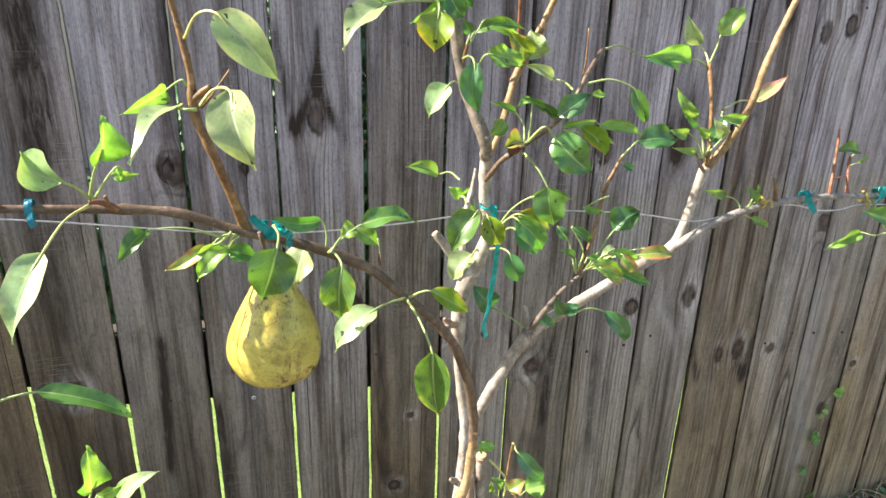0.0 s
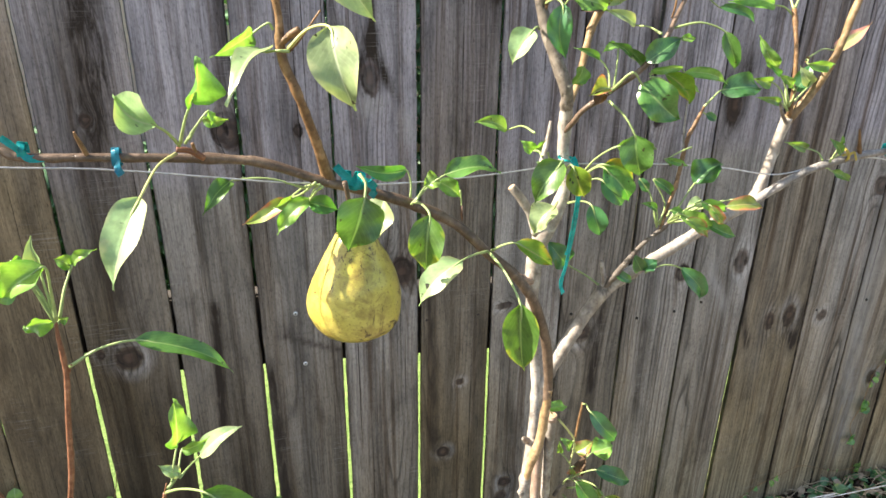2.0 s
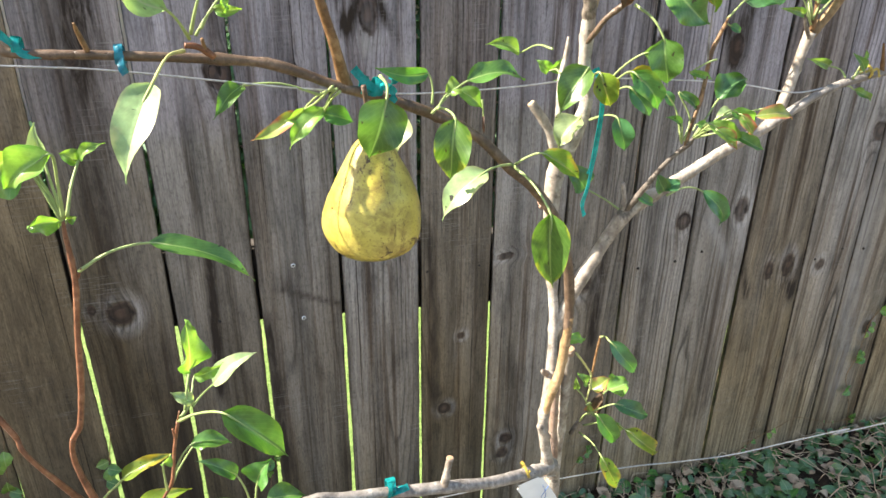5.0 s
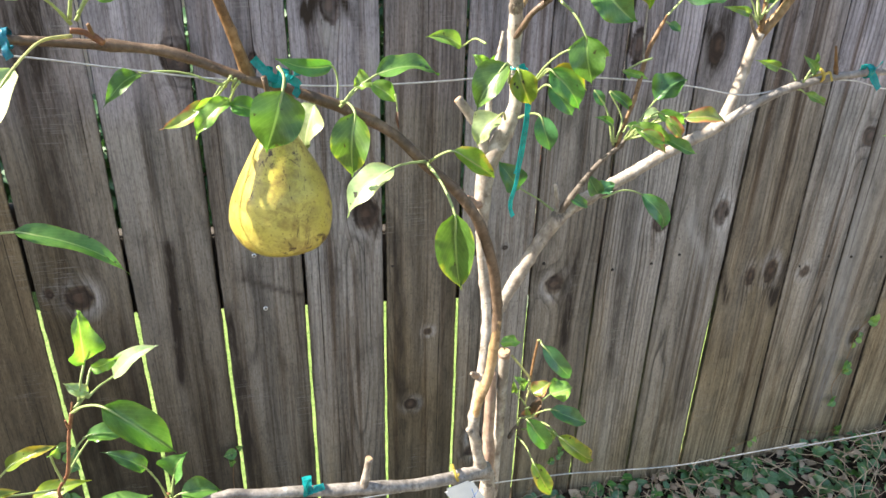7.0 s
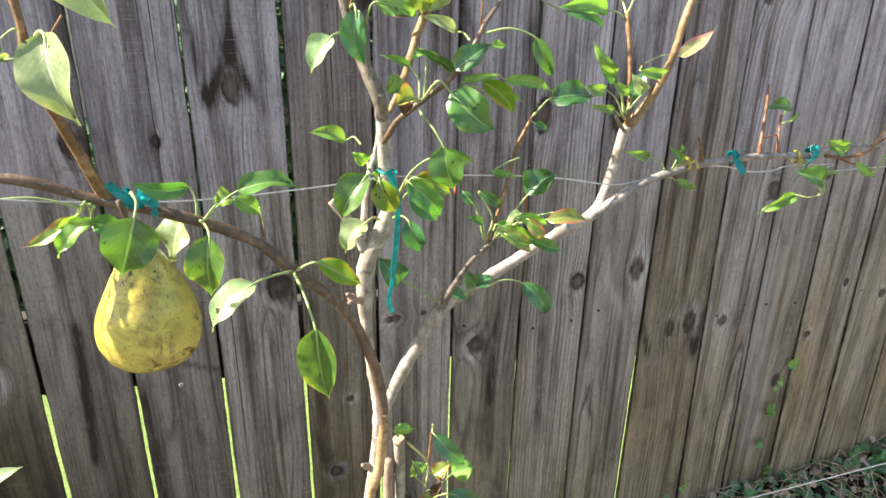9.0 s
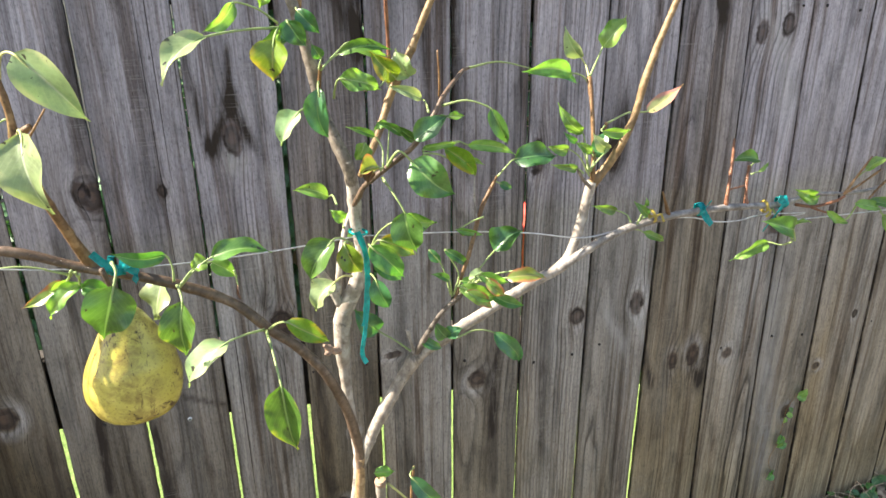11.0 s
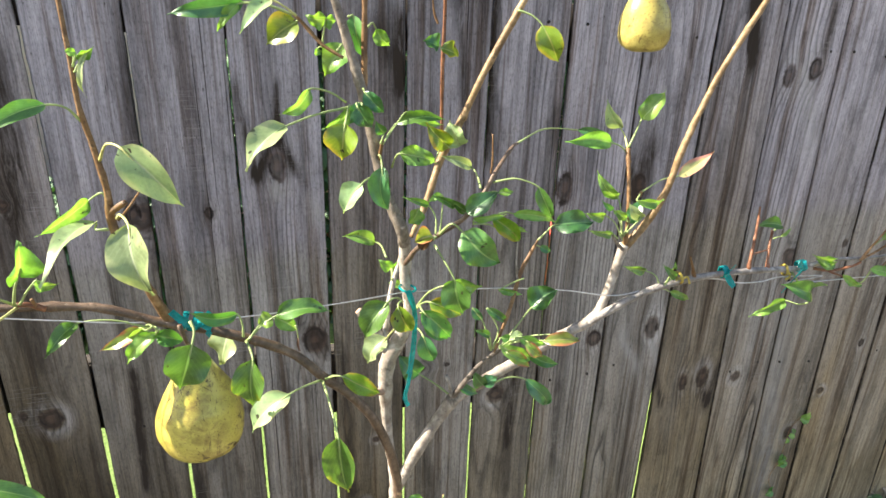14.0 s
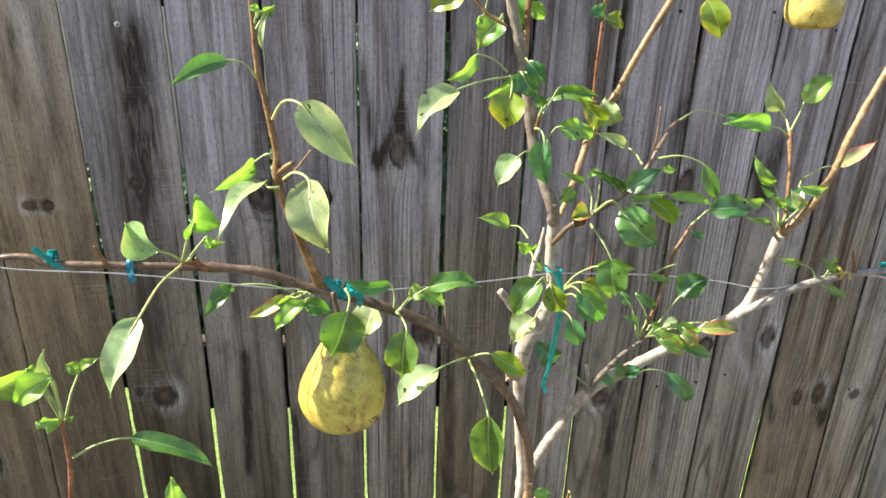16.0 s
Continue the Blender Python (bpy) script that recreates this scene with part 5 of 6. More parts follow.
leaf(tree, (0.1541, 0.7360, 1.4377), (0.1523, 0.7360, 1.4334), (0.1212, 0.7360, 1.4106), 0.0331, "yellow", label="yellow green leaf with black spots")
leaf(tree, (0.1502, 0.7050, 1.4425), (0.1270, 0.7050, 1.4567), (0.0972, 0.6850, 1.4289), 0.0189, "pale")
leaf(tree, (0.1473, 0.7200, 1.4418), (0.1023, 0.7200, 1.4530), (0.0310, 0.7200, 1.4437), 0.0193, "dark", roll=-20)
leaf(tree, (0.1468, 0.7150, 1.4423), (0.0980, 0.7150, 1.4525), (0.0758, 0.7150, 1.4269), 0.0116, "lime")
leaf(tree, (0.1763, 0.7380, 1.4082), (0.1814, 0.7380, 1.4353), (0.1611, 0.7380, 1.4386), 0.0174, "lime")
leaf(tree, (0.1763, 0.7380, 1.4082), (0.1814, 0.7380, 1.4353), (0.1911, 0.7380, 1.4331), 0.0162, "lime")
leaf(tree, (0.1914, 0.7300, 1.4054), (0.2104, 0.8000, 1.3980), (0.1833, 0.8000, 1.3661), 0.0311, "lime")
leaf(tree, (0.1766, 0.7400, 1.4079), (0.1719, 0.7400, 1.4062), (0.1694, 0.7400, 1.3983), 0.0084, "lime")
branch("shoot", [(0.1953, 0.7180, 1.4001, 0.0017), (0.1748, 0.7250, 1.4130, 0.0020), (0.1562, 0.7300, 1.4342, 0.0017), (0.1455, 0.7300, 1.4438, 0.0014)], BARK_TAN, tree, "side shoot")
leaf(tree, (0.1988, 0.7050, 1.3543), (0.1880, 0.6550, 1.3491), (0.1839, 0.6550, 1.3127), 0.0352, "yellow", label="yellowing leaf with dark spots")
leaf(tree, (0.2042, 0.7100, 1.3530), (0.2015, 0.6900, 1.3533), (0.1700, 0.6900, 1.3347), 0.0170, "lime")
leaf(tree, (0.2061, 0.7600, 1.4348), (0.2121, 0.7600, 1.4359), (0.2230, 0.7600, 1.3925), 0.0208, "green")
leaf(tree, (0.2066, 0.7100, 1.3529), (0.2018, 0.6720, 1.3621), (0.2166, 0.6720, 1.3391), 0.0211, "dark")
leaf(tree, (0.2066, 0.7100, 1.3529), (0.2083, 0.6800, 1.3611), (0.1958, 0.6800, 1.3422), 0.0165, "dark")
leaf(tree, (0.2136, 0.7100, 1.3702), (0.2132, 0.6950, 1.3700), (0.2326, 0.6950, 1.3482), 0.0174, "dark")
leaf(tree, (0.2237, 0.7350, 1.4279), (0.2428, 0.8000, 1.4173), (0.2586, 0.8000, 1.3982), 0.0180, "lime", fold=0.7)
leaf(tree, (0.2229, 0.7050, 1.2756), (0.2059, 0.6780, 1.2783), (0.1856, 0.6780, 1.2470), 0.0270, "pale", label="glossy leaf catching the sun")
leaf(tree, (0.2297, 0.7100, 1.2989), (0.2234, 0.6550, 1.3033), (0.2300, 0.6550, 1.2546), 0.0234, "dark", label="dark spotted leaf")
leaf(tree, (0.2442, 0.7500, 1.1577), (0.2455, 0.8420, 1.1376), (0.2028, 0.8420, 1.1505), 0.0193, "lime")
leaf(tree, (0.2484, 0.7350, 1.1344), (0.2565, 0.7800, 1.1284), (0.2390, 0.7800, 1.1409), 0.0150, "lime")
leaf(tree, (0.2484, 0.7350, 1.1344), (0.2547, 0.7750, 1.1294), (0.2689, 0.7750, 1.1424), 0.0132, "lime")
leaf(tree, (0.2596, 0.7450, 1.1360), (0.2628, 0.7450, 1.1187), (0.2458, 0.7450, 1.1249), 0.0116, "lime")
branch("spur", [(0.2298, 0.7100, 1.2913, 0.0018), (0.2311, 0.7050, 1.3065, 0.0018), (0.2323, 0.7000, 1.3178, 0.0015)], BARK_TAN, tree)
leaf(tree, (0.2318, 0.7000, 1.3141), (0.2576, 0.7550, 1.3205), (0.3146, 0.7550, 1.3212), 0.0146, "green", mid=(0.2441, 0.7275, 1.3182))
leaf(tree, (0.2324, 0.7000, 1.3141), (0.2695, 0.7600, 1.3317), (0.3130, 0.7600, 1.3147), 0.0127, "lime", mid=(0.2520, 0.7300, 1.3254))
leaf(tree, (0.2300, 0.7000, 1.3142), (0.2334, 0.7000, 1.3250), (0.2249, 0.7000, 1.3384), 0.0122, "green")
leaf(tree, (0.3109, 0.7600, 1.2908), (0.3299, 0.7450, 1.2944), (0.3162, 0.7450, 1.3250), 0.0318, "pale", label="pale leaf with a brown spot")
leaf(tree, (0.2447, 0.7150, 1.2827), (0.2479, 0.6900, 1.3055), (0.2894, 0.6900, 1.2937), 0.0215, "lime", mid=(0.2448, 0.7025, 1.2943))
leaf(tree, (0.3097, 0.7550, 1.2869), (0.2896, 0.7000, 1.2949), (0.2628, 0.7000, 1.2917), 0.0101, "brown")
leaf(tree, (0.3108, 0.7600, 1.2921), (0.3151, 0.7400, 1.2945), (0.2875, 0.7400, 1.3234), 0.0241, "yellow")
leaf(tree, (0.3282, 0.6550, 1.2749), (0.3391, 0.7250, 1.2742), (0.3018, 0.7250, 1.2898), 0.0126, "pale", mid=(0.3347, 0.6900, 1.2769))
leaf(tree, (0.2962, 0.7220, 1.4114), (0.2957, 0.7220, 1.4091), (0.2791, 0.7220, 1.4160), 0.0208, "dark", roll=30)
leaf(tree, (0.2962, 0.7220, 1.4114), (0.2982, 0.7220, 1.4079), (0.3177, 0.7220, 1.3996), 0.0180, "yellow", roll=-20)
leaf(tree, (0.3979, 0.7700, 1.4408), (0.4248, 0.7580, 1.4254), (0.4468, 0.7580, 1.3844), 0.0303, "yellow", mid=(0.4134, 0.7640, 1.4355), label="yellow green leaf with dark blotches")
# leaves round the tie on the trunk
leaf(tree, (0.2503, 0.6900, 1.1309), (0.2241, 0.6300, 1.1626), (0.1978, 0.6300, 1.1222), 0.0308, "green", label="green leaf yellowing at its rim")
leaf(tree, (0.2484, 0.6900, 1.0944), (0.2238, 0.6370, 1.1143), (0.2029, 0.6370, 1.0857), 0.0280, "pale")
leaf(tree, (0.2523, 0.6900, 1.1278), (0.2346, 0.6280, 1.1580), (0.2496, 0.6280, 1.1246), 0.0252, "yellow")
leaf(tree, (0.2667, 0.6800, 1.1245), (0.2711, 0.6360, 1.1547), (0.3077, 0.6360, 1.1349), 0.0215, "yellow")
leaf(tree, (0.2667, 0.6800, 1.1222), (0.2562, 0.6080, 1.1616), (0.2886, 0.6080, 1.1240), 0.0235, "green")
leaf(tree, (0.2703, 0.6800, 1.1167), (0.2624, 0.6200, 1.1446), (0.2888, 0.6200, 1.1151), 0.0195, "dark")
leaf(tree, (0.2633, 0.6900, 1.0951), (0.2653, 0.6410, 1.1107), (0.2797, 0.6410, 1.0758), 0.0217, "dark")
leaf(tree, (0.3158, 0.6900, 0.9857), (0.2783, 0.7120, 1.0102), (0.2516, 0.7120, 1.0434), 0.0292, "dark", mid=(0.2978, 0.7010, 0.9991))
leaf(tree, (0.2799, 0.6550, 1.2126), (0.2940, 0.6230, 1.1870), (0.3070, 0.6230, 1.1430), 0.0324, "green", mid=(0.2855, 0.6315, 1.2034), label="broad green leaf on a long pale stalk")
leaf(tree, (0.2667, 0.6800, 1.1245), (0.2853, 0.6400, 1.1704), (0.3315, 0.6400, 1.1641), 0.0210, "lime", mid=(0.2737, 0.6600, 1.1520))
leaf(tree, (0.2781, 0.6500, 1.2215), (0.2755, 0.6500, 1.2256), (0.2562, 0.6500, 1.2193), 0.0210, "red", fold=0.8)
leaf(tree, (0.2804, 0.6500, 1.2246), (0.2713, 0.6500, 1.2220), (0.2639, 0.6500, 1.2095), 0.0135, "brown", fold=0.8)
# leaves of the dark side branch
leaf(tree, (0.2864, 0.6600, 1.2231), (0.3080, 0.6450, 1.2300), (0.3480, 0.6350, 1.1940), 0.0370, "green", fold=0.2, mid=(0.2941, 0.6410, 1.2422), label="broad green leaf with small spots")
leaf(tree, (0.3143, 0.6480, 1.2469), (0.3123, 0.6480, 1.2502), (0.3458, 0.6480, 1.2727), 0.0234, "dark")
leaf(tree, (0.3392, 0.6500, 1.2717), (0.3468, 0.6500, 1.2700), (0.3631, 0.6500, 1.2697), 0.0086, "lime")
leaf(tree, (0.3214, 0.6550, 1.2410), (0.3221, 0.6550, 1.2397), (0.3592, 0.6550, 1.2431), 0.0081, "lime")
leaf(tree, (0.3216, 0.6550, 1.2371), (0.3488, 0.6720, 1.2336), (0.3835, 0.6720, 1.2012), 0.0215, "yellow", fold=0.6)
leaf(tree, (0.3218, 0.6550, 1.2345), (0.3571, 0.6700, 1.2198), (0.3923, 0.6700, 1.2125), 0.0076, "lime")
leaf(tree, (0.3516, 0.6600, 1.2416), (0.3761, 0.6800, 1.2326), (0.4299, 0.6800, 1.2188), 0.0126, "lime", roll=-10)
leaf(tree, (0.3414, 0.6550, 1.2804), (0.3872, 0.6400, 1.2776), (0.4069, 0.6400, 1.2401), 0.0159, "green", mid=(0.3650, 0.6475, 1.2855))
leaf(tree, (0.3831, 0.7000, 1.3081), (0.5251, 0.8500, 1.2766), (0.5823, 0.8500, 1.2564), 0.0131, "dark", mid=(0.4457, 0.7750, 1.3014))
leaf(tree, (0.2820, 0.6600, 1.2234), (0.2787, 0.6800, 1.2487), (0.2498, 0.6800, 1.2601), 0.0078, "green", mid=(0.2840, 0.6700, 1.2387))
leaf(tree, (0.2814, 0.7200, 1.2151), (0.2716, 0.7000, 1.2381), (0.2606, 0.7000, 1.2200), 0.0194, "lime")
leaf(tree, (0.2864, 0.6600, 1.2231), (0.2915, 0.6700, 1.2627), (0.2757, 0.6700, 1.2572), 0.0088, "lime")
leaf(tree, (0.3166, 0.6600, 1.2419), (0.3016, 0.6600, 1.2531), (0.2763, 0.6600, 1.2673), 0.0092, "green", fold=0.8)
leaf(tree, (0.3173, 0.6620, 1.2410), (0.3157, 0.6620, 1.2463), (0.2954, 0.6620, 1.2629), 0.0103, "green", fold=0.7)
leaf(tree, (0.4153, 0.6950, 1.1901), (0.4344, 0.6950, 1.2081), (0.4852, 0.6950, 1.2074), 0.0288, "dark", label="dark blue green leaf")
leaf(tree, (0.4101, 0.6900, 1.1869), (0.4160, 0.6900, 1.1843), (0.4310, 0.6900, 1.1766), 0.0091, "dark")
# leaves of the forked limb
leaf(tree, (0.5292, 0.7000, 1.1793), (0.5007, 0.7000, 1.2137), (0.4753, 0.7000, 1.2183), 0.0137, "lime", mid=(0.5157, 0.7000, 1.2026))
leaf(tree, (0.5272, 0.7000, 1.1825), (0.5350, 0.7350, 1.2214), (0.5014, 0.7350, 1.2582), 0.0157, "lime")
leaf(tree, (0.5299, 0.7000, 1.1845), (0.5345, 0.7000, 1.2013), (0.5484, 0.7000, 1.2323), 0.0189, "dark")
leaf(tree, (0.5299, 0.7000, 1.1845), (0.5106, 0.7000, 1.2203), (0.4941, 0.7000, 1.2327), 0.0077, "green")
leaf(tree, (0.5268, 0.6900, 1.1928), (0.5456, 0.6900, 1.2119), (0.5252, 0.6900, 1.2318), 0.0152, "pale")
leaf(tree, (0.5493, 0.7100, 1.2343), (0.5363, 0.6920, 1.2332), (0.5723, 0.6920, 1.2311), 0.0126, "lime")
leaf(tree, (0.5167, 0.6900, 1.1862), (0.5083, 0.6900, 1.1927), (0.4767, 0.6900, 1.1993), 0.0096, "lime")
leaf(tree, (0.5328, 0.7000, 1.2029), (0.5306, 0.7000, 1.2067), (0.5089, 0.7000, 1.2218), 0.0104, "lime")
leaf(tree, (0.5369, 0.7300, 1.2793), (0.5201, 0.7420, 1.2897), (0.4597, 0.7420, 1.2928), 0.0216, "lime", roll=20, mid=(0.5291, 0.7360, 1.2876))
leaf(tree, (0.5357, 0.7300, 1.2864), (0.5366, 0.7550, 1.3043), (0.5145, 0.7550, 1.3393), 0.0193, "pale")
leaf(tree, (0.5369, 0.7300, 1.2877), (0.5616, 0.7520, 1.3154), (0.5900, 0.7520, 1.3489), 0.0252, "lime")
leaf(tree, (0.5512, 0.7100, 1.2364), (0.6357, 0.7650, 1.2339), (0.6831, 0.7650, 1.2652), 0.0189, "pink", bend=-0.12, mid=(0.5934, 0.7375, 1.2403), label="curled reddish leaf")
leaf(tree, (0.5802, 0.6850, 1.1222), (0.5681, 0.7000, 1.1331), (0.5354, 0.7000, 1.1429), 0.0115, "lime", mid=(0.5777, 0.6925, 1.1297))
leaf(tree, (0.5863, 0.6880, 1.1121), (0.5992, 0.6880, 1.1068), (0.6313, 0.6880, 1.0915), 0.0101, "lime")
leaf(tree, (0.5848, 0.6800, 1.1228), (0.5988, 0.6800, 1.1309), (0.5780, 0.6800, 1.1498), 0.0106, "green")
leaf(tree, (0.5852, 0.6800, 1.1212), (0.5934, 0.6800, 1.1423), (0.5943, 0.6800, 1.1531), 0.0054, "lime")
leaf(tree, (0.7539, 0.7100, 1.1678), (0.7660, 0.7120, 1.1757), (0.7298, 0.7120, 1.1782), 0.0188, "green")
leaf(tree, (0.7575, 0.7100, 1.1579), (0.7688, 0.7100, 1.1603), (0.7808, 0.7100, 1.1723), 0.0052, "lime")
leaf(tree, (0.7744, 0.6840, 1.1215), (0.8035, 0.6720, 1.0917), (0.7527, 0.6720, 1.1098), 0.0276, "green", mid=(0.8112, 0.6780, 1.0750))
leaf(tree, (0.8062, 0.6750, 1.0771), (0.8049, 0.6750, 1.0984), (0.8314, 0.6750, 1.0976), 0.0055, "lime")
leaf(tree, (0.8070, 0.6750, 1.0745), (0.7911, 0.7000, 1.0666), (0.7400, 0.7000, 1.0464), 0.0163, "lime", mid=(0.8023, 0.6875, 1.0663))
leaf(tree, (0.8204, 0.6800, 1.1293), (0.8361, 0.6800, 1.1346), (0.7985, 0.6800, 1.1442), 0.0141, "lime")
leaf(tree, (0.8914, 0.6780, 1.1521), (0.9000, 0.6760, 1.1599), (0.9305, 0.6760, 1.1735), 0.0137, "lime")
leaf(tree, (0.8378, 0.6870, 1.1302), (0.8404, 0.6820, 1.1279), (0.8068, 0.6820, 1.1361), 0.0142, "lime")
leaf(tree, (0.8593, 0.6800, 1.1097), (0.8574, 0.6800, 1.1099), (0.8945, 0.6800, 1.0901), 0.0108, "lime")
leaf(tree, (0.8950, 0.6740, 1.1188), (0.8924, 0.6740, 1.1183), (0.9353, 0.6740, 1.1071), 0.0148, "lime")
leaf(tree, (0.9078, 0.6760, 1.1191), (0.9154, 0.6760, 1.1183), (0.9798, 0.6760, 1.0982), 0.0158, "green")
leaf(tree, (0.9324, 0.6740, 1.1074), (0.9330, 0.6680, 1.1016), (0.9951, 0.6680, 1.0606), 0.0291, "lime")
# leaf cluster on the spur
leaf(tree, (0.3621, 0.6500, 1.0775), (0.4062, 0.6760, 1.1103), (0.4389, 0.6760, 1.1315), 0.0315, "dark", label="dark green leaf on a pale stalk")
leaf(tree, (0.3579, 0.6400, 1.0843), (0.3628, 0.6000, 1.1204), (0.3948, 0.6000, 1.1081), 0.0134, "lime")
leaf(tree, (0.3565, 0.6400, 1.0845), (0.3445, 0.6050, 1.1080), (0.3859, 0.6050, 1.0884), 0.0171, "lime")
leaf(tree, (0.3567, 0.6400, 1.0830), (0.3496, 0.6000, 1.1034), (0.3787, 0.6000, 1.0808), 0.0143, "red")
leaf(tree, (0.3580, 0.6400, 1.0828), (0.3758, 0.6050, 1.0955), (0.4156, 0.6050, 1.0765), 0.0137, "green")
leaf(tree, (0.3647, 0.6400, 1.0851), (0.3694, 0.5950, 1.1185), (0.3902, 0.5950, 1.0959), 0.0128, "red")
leaf(tree, (0.3629, 0.6400, 1.0898), (0.3987, 0.6000, 1.1199), (0.4347, 0.6000, 1.1100), 0.0056, "lime")
leaf(tree, (0.3625, 0.6200, 1.1016), (0.3920, 0.5980, 1.1140), (0.4352, 0.5980, 1.1090), 0.0163, "red", label="curling leaf tinged red")
leaf(tree, (0.3645, 0.6400, 1.0866), (0.3702, 0.6100, 1.1177), (0.3546, 0.6100, 1.1109), 0.0126, "pale")
leaf(tree, (0.3540, 0.6400, 1.0901), (0.3569, 0.6400, 1.0965), (0.3745, 0.6400, 1.0900), 0.0103, "green")
leaf(tree, (0.3629, 0.6800, 1.0042), (0.4091, 0.6800, 1.0048), (0.4448, 0.6800, 0.9589), 0.0218, "dark", mid=(0.3860, 0.6800, 1.0112))
leaf(tree, (0.3442, 0.6620, 1.0177), (0.3471, 0.6620, 1.0173), (0.3328, 0.6620, 1.0403), 0.0167, "dark")
leaf(tree, (0.3435, 0.6600, 1.0192), (0.3463, 0.6600, 1.0197), (0.3642, 0.6600, 1.0279), 0.0165, "dark")
leaf(tree, (0.3201, 0.6750, 1.0118), (0.3200, 0.6750, 1.0135), (0.3457, 0.6750, 0.9966), 0.0121, "dark")
leaf(tree, (0.3510, 0.6480, 1.0778), (0.3446, 0.6600, 1.1255), (0.3717, 0.6600, 1.1040), 0.0113, "dark", mid=(0.3582, 0.6540, 1.0999))
leaf(tree, (0.3475, 0.6480, 1.0782), (0.3275, 0.6600, 1.1280), (0.3408, 0.6600, 1.1118), 0.0110, "dark", mid=(0.3404, 0.6540, 1.1094))
leaf(tree, (0.3499, 0.6500, 1.0744), (0.3469, 0.6500, 1.0945), (0.3273, 0.6500, 1.1042), 0.0089, "green")
leaf(tree, (0.3818, 0.6700, 1.1334), (0.3609, 0.6700, 1.1435), (0.3908, 0.6700, 1.1340), 0.0078, "lime")
leaf(tree, (0.3915, 0.6700, 1.1545), (0.3650, 0.6700, 1.1438), (0.3699, 0.6700, 1.1345), 0.0050, "lime")
# leaves of the low shoots
leaf(tree, (-0.2081, 0.5260, 1.1065), (-0.2277, 0.5350, 1.1503), (-0.2673, 0.5350, 1.1324), 0.0350, "lime", fold=0.5, mid=(-0.2171, 0.5305, 1.1336), label="lit yellow green young leaf")
leaf(tree, (-0.2091, 0.5260, 1.1054), (-0.2278, 0.5300, 1.1537), (-0.2213, 0.5300, 1.1502), 0.0106, "lime", mid=(-0.2195, 0.5280, 1.1369))
leaf(tree, (-0.2080, 0.5260, 1.1073), (-0.2031, 0.5120, 1.1550), (-0.2330, 0.5120, 1.1349), 0.0241, "lime", fold=0.5, mid=(-0.2050, 0.5190, 1.1326))
leaf(tree, (-0.2078, 0.5260, 1.1082), (-0.2126, 0.5320, 1.1464), (-0.2137, 0.5320, 1.1706), 0.0116, "pale", fold=0.8)
leaf(tree, (-0.2061, 0.5280, 1.1070), (-0.1969, 0.5500, 1.1371), (-0.2073, 0.5500, 1.1441), 0.0119, "lime")
leaf(tree, (-0.2061, 0.5280, 1.1070), (-0.1958, 0.5500, 1.1386), (-0.1773, 0.5500, 1.1489), 0.0088, "lime", bend=0.25)
leaf(tree, (-0.2089, 0.5260, 1.1024), (-0.2108, 0.5300, 1.1038), (-0.2316, 0.5300, 1.1014), 0.0136, "lime", fold=0.6)
leaf(tree, (-0.2076, 0.5260, 1.1039), (-0.2068, 0.5300, 1.1045), (-0.2009, 0.5300, 1.1057), 0.0073, "lime")
leaf(tree, (-0.1223, 0.6360, 1.1924), (-0.1414, 0.5450, 1.1877), (-0.1662, 0.5150, 1.1319), 0.0294, "pale", fold=0.3, bend=0.12, label="large glossy green leaf, sun glare put into its pale colour")
leaf(tree, (-0.2057, 0.5230, 1.0692), (-0.1589, 0.5250, 1.0836), (-0.0903, 0.5250, 1.0467), 0.0175, "green", roll=-15, mid=(-0.1840, 0.5240, 1.0806), label="long dark green leaf")
leaf(tree, (-0.1618, 0.5830, 0.8976), (-0.1542, 0.5960, 0.9285), (-0.1501, 0.5960, 0.9792), 0.0287, "lime", fold=0.25, label="bright yellow green leaf")
leaf(tree, (-0.1555, 0.5850, 0.8985), (-0.1379, 0.6120, 0.8991), (-0.0970, 0.6120, 0.9275), 0.0207, "pale")
leaf(tree, (-0.1572, 0.5850, 0.8994), (-0.1516, 0.6020, 0.9175), (-0.1260, 0.6020, 0.9271), 0.0123, "lime")
leaf(tree, (-0.1605, 0.5830, 0.8973), (-0.1541, 0.5860, 0.9024), (-0.1718, 0.5860, 0.9150), 0.0121, "pale")
leaf(tree, (-0.1682, 0.5800, 0.8890), (-0.1286, 0.5220, 0.9333), (-0.0817, 0.5220, 0.8763), 0.0302, "green", mid=(-0.1497, 0.5510, 0.9150), label="broad green leaf")
leaf(tree, (-0.1822, 0.5760, 0.8295), (-0.1612, 0.5780, 0.8632), (-0.1274, 0.5780, 0.8576), 0.0166, "green", mid=(-0.1729, 0.5770, 0.8499))
leaf(tree, (-0.1830, 0.5760, 0.8251), (-0.1603, 0.5850, 0.8559), (-0.1381, 0.5850, 0.8630), 0.0113, "lime", mid=(-0.1743, 0.5805, 0.8388))
leaf(tree, (-0.1218, 0.6550, 0.7059), (-0.1301, 0.6270, 0.7745), (-0.1662, 0.6270, 0.8040), 0.0170, "dark", mid=(-0.1240, 0.6410, 0.7405))
leaf(tree, (-0.1172, 0.6560, 0.7055), (-0.1129, 0.6600, 0.7281), (-0.0950, 0.6600, 0.7588), 0.0324, "green")
leaf(tree, (-0.1165, 0.6560, 0.7020), (-0.1046, 0.6400, 0.7227), (-0.0644, 0.6400, 0.7180), 0.0259, "green")
